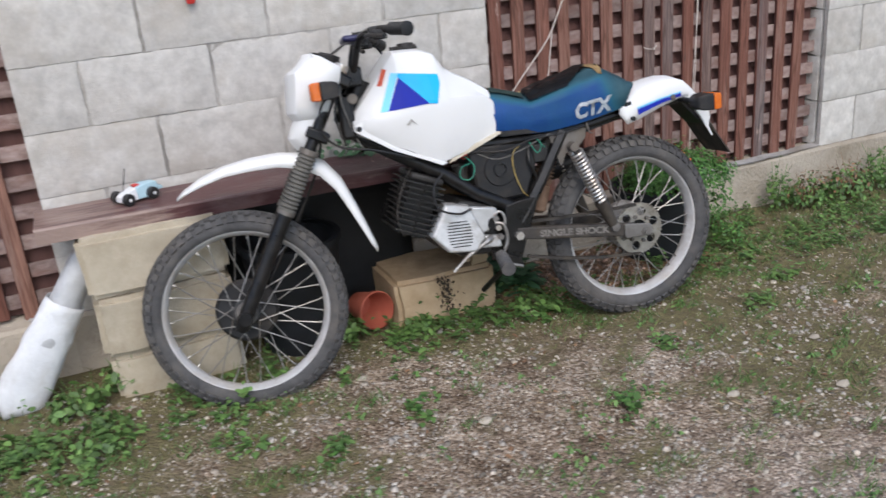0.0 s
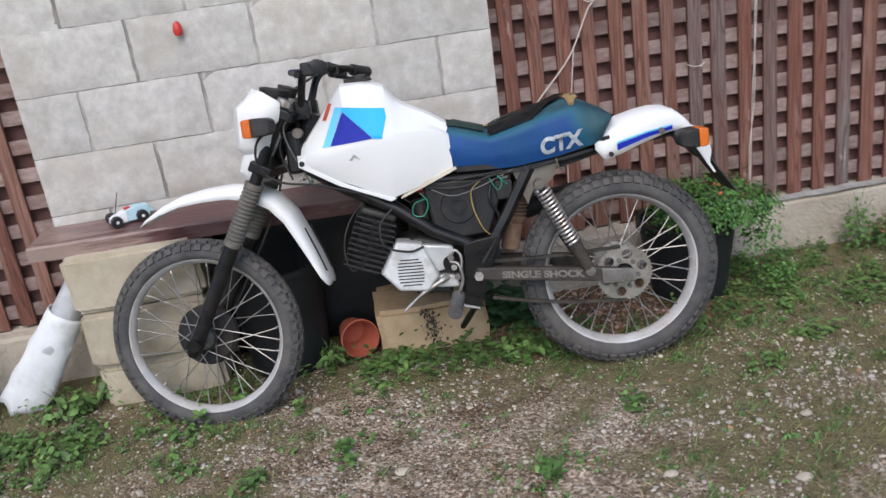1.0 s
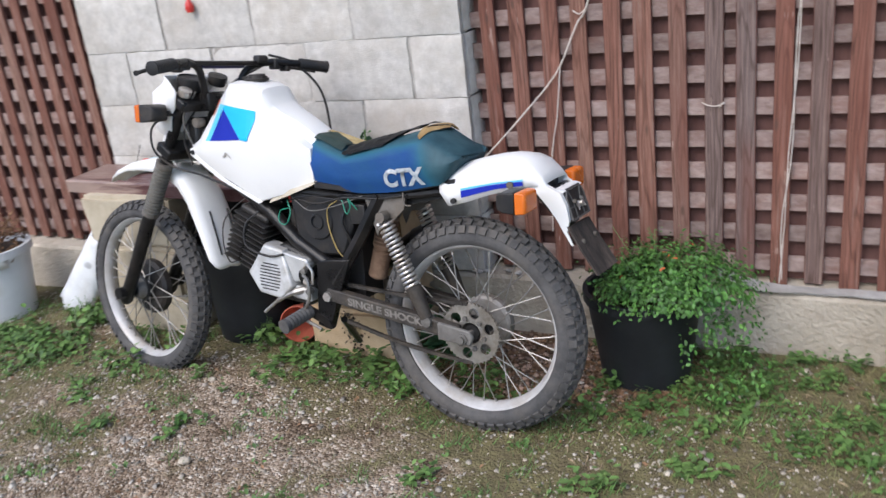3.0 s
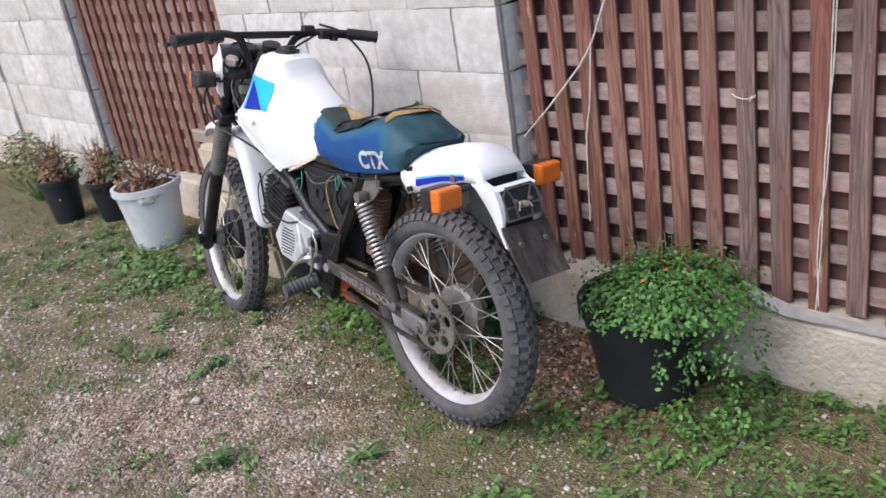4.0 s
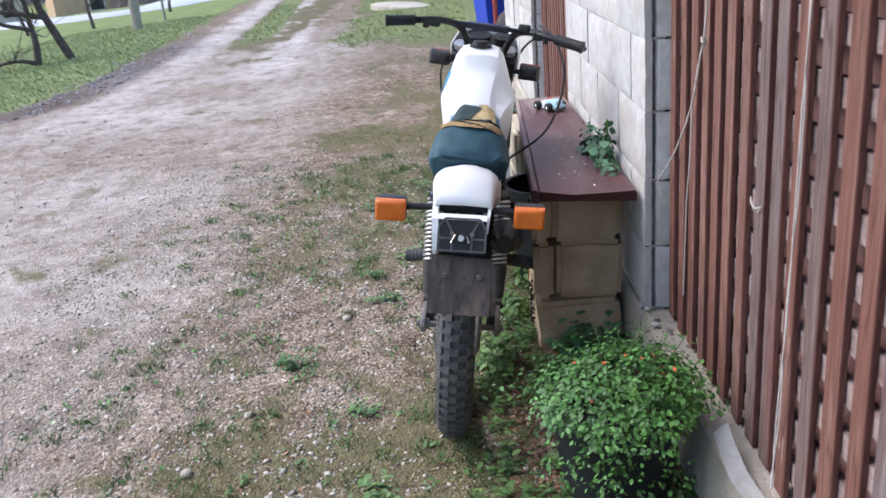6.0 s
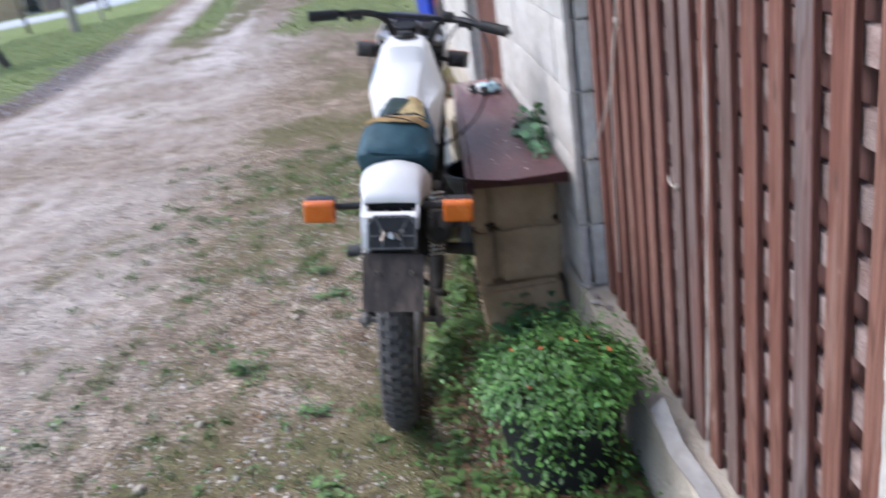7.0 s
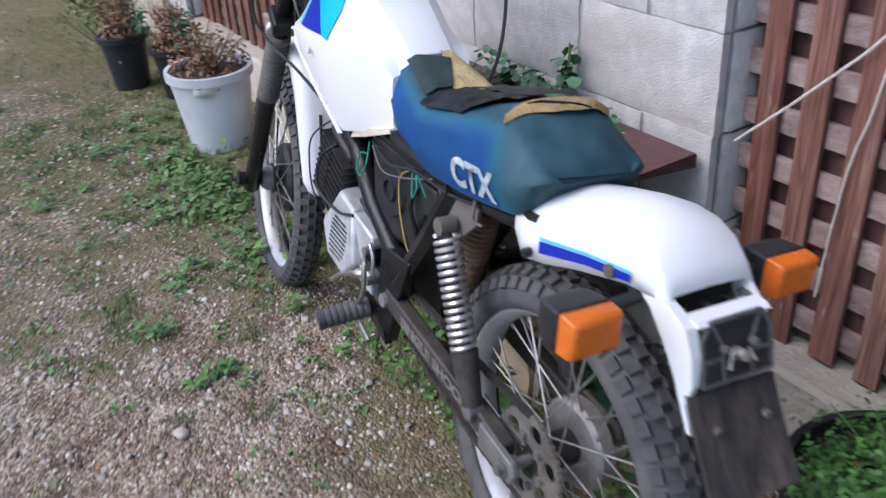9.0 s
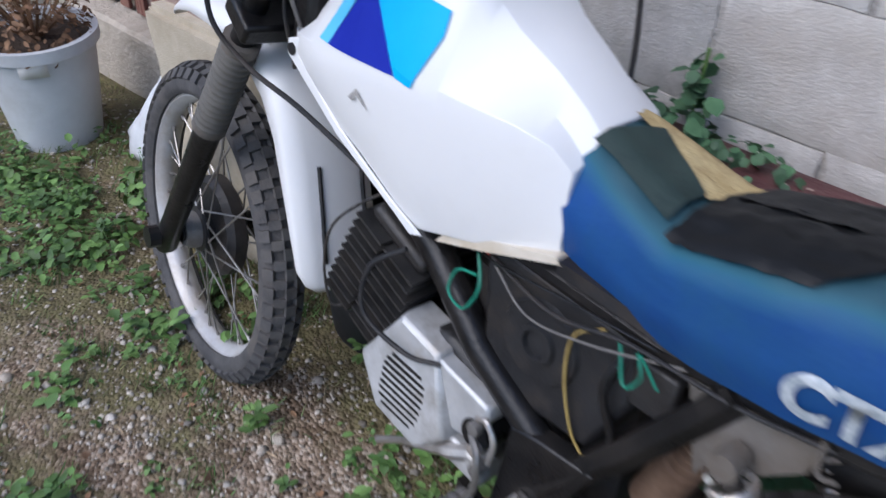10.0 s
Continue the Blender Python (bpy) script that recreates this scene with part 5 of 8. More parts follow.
# ---- tail ----
bm = bmesh.new()
secs = []
for x, zt, zb, w, n in ((-0.055, 0.738, 0.682, 0.088, 2.3), (-0.03, 0.745, 0.648, 0.089, 2.4), (0.02, 0.757, 0.66, 0.087, 2.6), (0.08, 0.771, 0.680, 0.083, 2.8), (0.13, 0.777, 0.693, 0.079, 3.3), (0.165, 0.773, 0.702, 0.076, 3.8), (0.195, 0.760, 0.704, 0.073, 4.2), (0.218, 0.736, 0.705, 0.070, 4.6), (0.233, 0.716, 0.706, 0.066, 4.5)):
    foot = zb + (zt - zb) * 0.3
    arch = [(w * (1 - (k / 8) ** n) ** (1 / n), foot + (zt - foot) * k / 8) for k in range(8)] + [(w * 0.18, zt + 0.0005)]
    secs.append([(x, -w, zb)] + [(x, -a, z) for a, z in arch] + [(x, 0, zt + 0.001)] + [(x, a, z) for a, z in arch[::-1]] + [(x, w, zb)])
loft(bm, secs, close_ring=False)
TAIL = part("tail", bm, PAINT, bike, "white plastic tail unit with a blue stripe, tail lamp missing", sharp=50)
sm = TAIL.modifiers.new("thick", "SOLIDIFY")
sm.thickness, sm.offset = 0.004, -1


def tail_side(x, z):
    w = lerp_table(((-0.03, 0.089), (0.02, 0.087), (0.08, 0.083), (0.13, 0.079), (0.165, 0.076), (0.195, 0.073)), x)[0]
    return Vector((x, -w - 0.0035, z))


part("stripe", patch(bmesh.new(), ((0.008, 0.672), (0.10, 0.697), (0.10, 0.709), (0.008, 0.690)), tail_side), NAVY, TAIL, "blue stripe", smooth=False)
part("stripe", patch(bmesh.new(), ((0.10, 0.697), (0.175, 0.7085), (0.175, 0.7185), (0.10, 0.709)), tail_side), NAVY, TAIL, "blue stripe", smooth=False)
part("stripe", patch(bmesh.new(), ((0.10, 0.710), (0.175, 0.7195), (0.175, 0.7235), (0.10, 0.714)), tail_side), SKYBLUE, TAIL, "pale blue stripe", smooth=False)
part("stripe", patch(bmesh.new(), ((0.008, 0.691), (0.10, 0.710), (0.10, 0.714), (0.008, 0.696)), tail_side), SKYBLUE, TAIL, "pale blue stripe", smooth=False)
part("bolt", lathe(bmesh.new(), [(0, -0.006), (0.007, -0.006), (0.007, 0.004), (0, 0.004)], 12, closed=False), BLACKP, TAIL, "", pose(-0.012, -0.094, 0.664))
part("bolt", lathe(bmesh.new(), [(0, -0.005), (0.009, -0.005), (0.009, 0.006), (0, 0.006)], 12, closed=False), GREYSTEEL, TAIL, "", pose(0.142, -0.08, 0.709))
bm = bmesh.new()
loft(bm, [[(x0, yo, z), (x1, yo, z), (x1, yi, z), (x0, yi, z)] for z, x0, x1, yo, yi in ((0.712, 0.16, 0.228, -0.071, -0.058), (0.692, 0.205, 0.268, -0.0705, -0.054), (0.66, 0.232, 0.282, -0.068, -0.053), (0.625, 0.256, 0.288, -0.065, -0.055), (0.595, 0.272, 0.282, -0.0635, -0.058), (0.562, 0.292, 0.298, -0.063, -0.06))])
part("tail_wing", bm, PAINT, TAIL, "broken white plastic skirt", smooth=False)
bm = bmesh.new()
loft(bm, [[(x0, yo, z), (x1, yo, z), (x1, yi, z), (x0, yi, z)] for z, x0, x1, yo, yi in ((0.711, 0.18, 0.228, 0.06, 0.067), (0.688, 0.215, 0.262, 0.058, 0.065), (0.662, 0.236, 0.272, 0.059, 0.063))])
part("tail_wing", bm, PAINT, TAIL, "white plastic skirt", smooth=False)
bm = bmesh.new()
loft(bm, [[(x, -0.055, z), (x + 0.004, -0.055, z + 0.003), (x + 0.004, 0.060, z + 0.003), (x, 0.060, z)] for x, z in ((0.244, 0.696), (0.252, 0.695), (0.262, 0.694), (0.269, 0.690))])
part("lamp_surround", bm, PAINT, TAIL, "white plastic band over the lamp holder", smooth=False)
# added black panel gives the hollow tail's slot its shade
part("inner_panel", bent((0.205, -0.058, 0.682), (0.212, 0.06, 0.712)), BLACKP, TAIL, "black panel added for the shade in the hood slot")
for y in (-0.05, -0.012, 0.024, 0.053):
    part("clip", bent((0.228, y - 0.004, 0.695), (0.243, y + 0.004, 0.699)), GREYSTEEL if abs(y) > 0.04 else BLACKP, TAIL, "")
# tail lamp holder with its ribs
bm = prism(bmesh.new(), [(-0.052, 0.612), (0.058, 0.612), (0.058, 0.668), (0.043, 0.69), (-0.037, 0.69), (-0.052, 0.668)], 0.262, 0.276)
bmesh.ops.transform(bm, matrix=Matrix(((0, 1, 0, 0), (1, 0, 0, 0), (0, 0, 1, 0), (0, 0, 0, 1))), verts=bm.verts)
bmesh.ops.reverse_faces(bm, faces=bm.faces)
tilt = Matrix.Translation((0.277, 0, 0.656)) @ Matrix.Rotation(radians(-18), 4, "Y") @ Matrix.Translation((-0.27, 0, -0.65))
LAMP = part("tail_lamp_base", bm, BLACKP, bike, "black lamp holder without its lens", tilt, smooth=False)
DUSTYP = mat("dusty_black_plastic", (0.05, 0.05, 0.052), (0.14, 0.135, 0.13), 0.55, 40, 0.2, 200, rnd=0)
edge = [(-0.052, 0.614), (0.058, 0.614), (0.058, 0.668), (0.043, 0.689), (-0.037, 0.689), (-0.052, 0.668)]
for (y0, z0), (y1, z1) in list(zip(edge, edge[1:] + edge[:1])) + [((-0.036, 0.687), (-0.02, 0.656)), ((-0.02, 0.656), (-0.02, 0.616)), ((0.042, 0.687), (0.026, 0.656)), ((0.026, 0.656), (0.026, 0.616)), ((-0.05, 0.643), (-0.022, 0.643)), ((0.028, 0.643), (0.056, 0.643))]:
    part("rib", pipe([(0.276, y0, z0), (0.276, y1, z1)], 0.0032, 4) if abs(z0 - z1) < 0.05 or y0 in (-0.052, 0.058) else pipe([(0.278, y0, z0), (0.278, y1, z1)], 0.003, 4), DUSTYP, LAMP, "", tilt, smooth=False)
for y in (-0.02, 0.026):
    part("screw", lathe(bmesh.new(), [(0, -0.004), (0.0055, -0.004), (0.0055, 0.004), (0, 0.004)], 10, closed=False), GREYSTEEL, LAMP, "", tilt @ pose(0.281, y, 0.654, 0, 0, 90))
bm = tube(bmesh.new(), [(0.276, 0.002, 0.644), (0.292, 0.002, 0.644)], [0.009, 0.007], 12)
tube(bm, [(0.284, -0.012, 0.652), (0.288, -0.022, 0.632)], 0.0022, 6)
tube(bm, [(0.284, 0.014, 0.65), (0.288, 0.02, 0.634)], 0.0022, 6)
part("bulb_socket", bm, CHROME, LAMP, "", tilt)
bm = bmesh.new()
loft(bm, [[(0.282 + 0.075 * f ** 1.1, -0.067 + 0.0, 0.61 - 0.116 * f), (0.287 + 0.075 * f ** 1.1, -0.067, 0.61 - 0.116 * f), (0.287 + 0.075 * f ** 1.1, 0.076, 0.604 - 0.112 * f), (0.282 + 0.075 * f ** 1.1, 0.076, 0.604 - 0.112 * f)] for f in (0, 0.25, 0.5, 0.75, 1)])
FLAP = part("mud_flap", bm, mat("dusty_black_flap", (0.022, 0.02, 0.019), (0.075, 0.062, 0.054), 0.75, 22, 0.2, 90, rnd=0, stain=(0.15, 0.115, 0.09), stainscale=6.0, stretch=(1, 2.5, 0.7), spec=0.3), bike, "dusty black number plate holder, empty")
for y in (-0.033, 0.048):
    part("bolt", lathe(bmesh.new(), [(0, -0.004), (0.006, -0.004), (0.006, 0.004), (0, 0.004)], 8, closed=False), GREYSTEEL, FLAP, "", pose(0.312, y, 0.568, 0, 0, 90))
part("rear_inner_guard", prism(bmesh.new(), [(-0.18, 0.655), (0.0, 0.69), (0.20, 0.70), (0.27, 0.61), (0.27, 0.60), (0.19, 0.685), (0.0, 0.672), (-0.18, 0.635)], -0.05, 0.05), BLACKP, bike, "black inner mudguard")

# ---- frame, engine ----
for s in (-1, 1):
    part("spine_tube", pipe([(-0.89, s * 0.02, 0.74), (-0.79, s * 0.045, 0.675), (-0.65, s * 0.058, 0.59), (-0.55, s * 0.07, 0.51), (-0.42, s * 0.076, 0.44)], [0.018, 0.021, 0.021, 0.02, 0.019], 14), BLACK, bike, "black frame tube")
    part("frame_plate", prism(bmesh.new(), [(-0.470, 0.462), (-0.43, 0.470), (-0.356, 0.476), (-0.392, 0.385), (-0.404, 0.362), (-0.442, 0.258), (-0.486, 0.268), (-0.478, 0.37)], s * 0.080 - 0.014, s * 0.080 + 0.014), BLACK, bike, "black frame plate", bevel=0.003)
    part("rear_stay", pipe([(-0.42, s * 0.078, 0.40), (-0.33, s * 0.074, 0.53), (-0.25, s * 0.070, 0.66)], 0.019, 6), BLACK, bike, "scuffed black frame tube")
    part("seat_rail", pipe([(-0.56, s * 0.06, 0.66), (-0.34, s * 0.066, 0.652), (-0.15, s * 0.066, 0.668), (0.05, s * 0.05, 0.695), (0.2, s * 0.04, 0.70)], 0.0125, 10), BLACK, bike)
    part("shock_bracket", prism(bmesh.new(), [(-0.30, 0.655), (-0.165, 0.672), (-0.175, 0.628), (-0.215, 0.59), (-0.245, 0.59), (-0.265, 0.55)], s * 0.073 - 0.003, s * 0.073 + 0.003), GREYSTEEL, bike, "grey steel shock bracket", smooth=False)
    # twin shocks
    a, b = Vector((-0.23, s * 0.098, 0.61)), Vector((-0.108, s * 0.098, 0.33))
    d = b - a
    bm = bmesh.new()
    q = d.orthogonal().normalized()
    pts = []
    for k in range(15 * 14 + 1):
        f = k / (15 * 14)
        ang = 2 * math.pi * 15 * f
        u = Matrix.Rotation(ang, 3, d.normalized()) @ q
        pts.append(a + d * (0.05 + 0.61 * f) + u * (0.0202 - 0.001 * f))
    tube(bm, pts, 0.0042, 7)
    SH = part("shock", bm, CHROME, bike, "chromed coil spring shock absorber")
    part("damper", tube(bmesh.new(), [a + d * 0.04, a + d * 0.5, a + d * 0.66, a + d * 0.67, a + d * 0.97], [0.009, 0.009, 0.013, 0.0235, 0.017], 12), ARM, SH, "dirty damper body")
    for c in (a, b):
        part("shock_eye", pipe([c + Vector((0, -0.014, 0)), c + Vector((0, 0.014, 0))], 0.0145, 14), GREYSTEEL, SH)
    # swinging arm
    bm = bmesh.new()
    loft(bm, [[(x, s * 0.085 + dy, z + dz) for dy, dz in ((-0.014, -h), (0.014, -h), (0.014, h), (-0.014, h))] for x, z, h in ((-0.44, 0.368, 0.018), (-0.37, 0.357, 0.020), (-0.10, 0.316, 0.021), (-0.02, 0.302, 0.02))])
    AR = part("swinging_arm", bm, ARM, bike, "dirty dark box-section swinging arm", bevel=0.004)
    if s < 0:
        part("lettering", lettering("SINGLE SHOCK", 0.029, lambda x, y: Vector((-0.248 + x * 1.2, -0.1005, 0.339 + y - 0.16 * x))), DULLLETTER, AR, "dull grey letters", smooth=False)
        part("arm_end", prism(bmesh.new(), [(-0.075, 0.332), (0.02, 0.318), (0.03, 0.30), (0.02, 0.278), (-0.075, 0.285)], -0.108, -0.095), GREYSTEEL, AR, "grey chain adjuster plate", bevel=0.003)
    else:
        part("arm_end", prism(bmesh.new(), [(-0.075, 0.332), (0.02, 0.318), (0.03, 0.30), (0.02, 0.278), (-0.075, 0.285)], 0.095, 0.108), GREYSTEEL, AR, "", bevel=0.003)
part("pivot_bolt", lathe(bmesh.new(), [(0, -0.085), (0.014, -0.085), (0.015, -0.07), (0, -0.07)], 6, closed=False), CHROME, bike, "", pose(-0.437, 0.0, 0.362) @ Matrix.Translation((0, -0.022, 0)))
# inner rusty shock
a, b = Vector((-0.27, 0.0, 0.60)), Vector((-0.33, 0.0, 0.40))
d = b - a
bm = bmesh.new()
pr = []
for k in range(8):
    f = 0.05 + 0.45 * k / 8
    pr += [(f, 0.022), (f + 0.02, 0.032), (f + 0.035, 0.032)]
pr += [(0.56, 0.024), (0.58, 0.028), (0.95, 0.028), (1.0, 0.015)]
tube(bm, [a + d * f for f, rr in pr], [rr for f, rr in pr], 14)
part("centre_shock", bm, RUST, bike, "rusty central shock absorber")
# chain
loop = [Vector((-0.40, -0.06, 0.392)), Vector((-0.005, -0.06, 0.3785))]
low = [Vector((0.0, -0.06, 0.2115)), Vector((-0.41, -0.06, 0.282))]
for seg in (loop, low):
    bm = bmesh.new()
    L = (seg[1] - seg[0]).length
    n = int(L / 0.0127)
    dr = (seg[1] - seg[0]).normalized()
    ang = math.atan2(dr.z, dr.x)
    for k in range(n):
        sag = 0.012 * math.sin(math.pi * k / n) * (1 if seg is low else 0.4)
        mm = Matrix.Translation(seg[0] + dr * (k + 0.5) * 0.0127 - Vector((0, 0, sag))) @ Matrix.Rotation(-ang, 4, "Y")
        hw = 0.006 if k % 2 else 0.0045
        box(bm, (-0.0075, -hw, -0.0045), (0.0075, hw, 0.0045), mm)
    part("chain", bm, ARM, bike, "dirty drive chain", smooth=False)

# cylinder: fins square to its axis
EA, EF, EC = Vector((0.40, 0, 0.917)), Vector((0.917, 0, -0.40)), Vector((-0.742, 0, 0.498))
em = Matrix.Translation(EC) @ Matrix((EF, (0, 1, 0), EA)).transposed().to_4x4()
ENG = part("cylinder", bent((-0.042, -0.06, -0.085), (0.05, 0.06, 0.085), em), ENGINE, bike, "dark finned engine cylinder")
for k in range(10):
    z = -0.072 + 0.0165 * k
    g = 0.066 - (0.006 if k > 7 else 0)
    bm = bent((-0.06, -0.09, z - 0.002), (-0.006, 0.09, z + 0.002), em)
    box(bm, (0.0, -0.09, z - 0.002), (g, 0.09, z + 0.002), em)
    part("fin", bm, ENGINE, ENG, "", smooth=False)
part("cylinder_head", bent((-0.05, -0.078, 0.082), (0.055, 0.078, 0.104), em), ENGINE, ENG, "", bevel=0.008)
part("spark_plug_lead", pipe(curve_pts([(-0.70, -0.01, 0.62), (-0.735, -0.05, 0.63), (-0.79, -0.10, 0.575), (-0.815, -0.10, 0.50), (-0.805, -0.095, 0.435), (-0.79, -0.08, 0.43)], 6), 0.002, 8), ARM, ENG, "thin bent wire")
part("crankcase", prism(bmesh.new(), [(-0.70, 0.47), (-0.60, 0.50), (-0.51, 0.47), (-0.49, 0.39), (-0.52, 0.315), (-0.62, 0.325), (-0.70, 0.37), (-0.72, 0.42)], -0.075, 0.09), ENGINE, bike, "dark crankcase", bevel=0.01)
COVER = ((-0.664, 0.500), (-0.590, 0.487), (-0.549, 0.382), (-0.587, 0.341), (-0.674, 0.354), (-0.722, 0.412))


def cover_face(z):
    return -0.121 + (z - 0.35) * 0.16


bm = bmesh.new()
mid = (-0.632, 0.415)
loft(bm, [[(mid[0] + (x - mid[0]) * q, cover_face(z) + dy, mid[1] + (z - mid[1]) * q) for x, z in COVER] for q, dy in ((1.0, 0.055), (1.0, 0.016), (0.965, 0.004), (0.90, 0.0))])
CV = part("clutch_cover", bm, ALLOY, bike, "cast alloy engine cover with a louvred disc", sharp=22, bevel=0.003)
for k in range(9):
    z = 0.037 - 0.0092 * k
    hw = 0.038 * max(0.0, 1 - abs(z / 0.041) ** 3.5) ** 0.28
    part("louvre", bent((-hw, -0.0012, -0.0018), (hw, 0.004, 0.0018), pose(-0.633, cover_face(0.406 + z), 0.406 + z, -9, 4, 0)), BLACK, CV, "dark slot", smooth=False)
bm = prism(bmesh.new(), [(-0.592, 0.480), (-0.503, 0.464), (-0.498, 0.445), (-0.533, 0.396), (-0.556, 0.392)], -0.098, -0.05)
prism(bm, [(-0.556, 0.384), (-0.50, 0.376), (-0.496, 0.338), (-0.55, 0.344), (-0.58, 0.352)], -0.1, -0.05)
part("side_cover", bm, ALLOY, bike, "cast alloy side cover", bevel=0.005)
part("gear_drum", lathe(bmesh.new(), [(0, -0.1), (0.022, -0.1), (0.024, -0.06), (0, -0.06)], 20, closed=False), BLACK, bike, "", pose(-0.515, 0, 0.415))
part("kick_lever", pipe(curve_pts([(-0.515, -0.105, 0.42), (-0.492, -0.118, 0.41), (-0.487, -0.122, 0.36), (-0.510, -0.125, 0.30), (-0.447, -0.128, 0.272)], 5), 0.0052, 8), SPOKE, bike, "worn bright steel lever")
part("gear_lever", pipe(curve_pts([(-0.525, -0.09, 0.372), (-0.556, -0.108, 0.364), (-0.61, -0.112, 0.337), (-0.668, -0.112, 0.293)], 5), [0.011] * 5 + [0.0075] * 6 + [0.005] * 5, 8), SPOKE, bike, "worn steel gear lever")
bm = bmesh.new()
pr = []
for k in range(8):
    f = k / 8
    pr += [(f, 0.0185), (f + 0.03, 0.0205), (f + 0.09, 0.0205)]
pr += [(1.0, 0.022), (1.03, 0.022)]
a, b = Vector((-0.505, -0.10, 0.312)), Vector((-0.522, -0.20, 0.295))
tube(bm, [a + (b - a) * f for f, rr in pr], [rr for f, rr in pr], 14)
part("foot_peg", bm, RUBBER, bike, "black rubber foot peg")
bm = bmesh.new()
a, b = Vector((-0.505, 0.10, 0.312)), Vector((-0.524, 0.215, 0.294))
tube(bm, [a + (b - a) * f for f, rr in pr], [rr for f, rr in pr], 14)
part("foot_peg", bm, RUBBER, bike, "black rubber foot peg")
part("peg_bracket", prism(bmesh.new(), [(-0.53, 0.33), (-0.44, 0.29), (-0.43, 0.265), (-0.53, 0.30)], -0.10, -0.085), BLACK, bike, "", smooth=False)
AB = part("air_box", prism(bmesh.new(), [(-0.565, 0.66), (-0.36, 0.645), (-0.345, 0.575), (-0.385, 0.48), (-0.48, 0.475), (-0.55, 0.53)], -0.072, 0.07), BLACKP, bike, "dusty black air box", bevel=0.008)
part("air_box_cap", lathe(bmesh.new(), [(0, -0.076), (0.017, -0.076), (0.018, -0.083), (0.022, -0.083), (0.024, -0.077), (0.05, -0.077), (0.054, -0.07), (0, -0.07)], 32, closed=False), BLACKP, AB, "", pose(-0.468, 0, 0.575))
# added black filler stands in for the shaded gap below the air box
part("inner_panel", prism(bmesh.new(), [(-0.55, 0.54), (-0.36, 0.56), (-0.36, 0.34), (-0.50, 0.33)], -0.02, 0.075), BLACKP, bike, "black filler added for the dark gap behind the engine")
part("carburettor", pipe([(-0.58, -0.02, 0.53), (-0.58, -0.02, 0.60)], 0.026, 14), ENGINE, bike, "dark carburettor")
part("exhaust_pipe", pipe(curve_pts([(-0.79, 0.05, 0.50), (-0.81, 0.09, 0.46), (-0.74, 0.12, 0.42), (-0.6, 0.13, 0.40), (-0.42, 0.14, 0.40), (-0.25, 0.135, 0.50)], 6), [0.018] * 12 + [0.026] * 10 + [0.03] * 9, 12), BLACK, bike, "black exhaust pipe")
part("silencer", tube(bmesh.new(), [(-0.26, 0.115, 0.495), (-0.22, 0.112, 0.51), (-0.06, 0.105, 0.53), (-0.03, 0.105, 0.535)], [0.03, 0.036, 0.036, 0.02], 18), BLACKP, bike, "black silencer")
part("side_stand", pipe([(-0.44, -0.03, 0.27), (-0.5, 0.12, 0.14)], 0.01, 8), BLACK, bike, "")

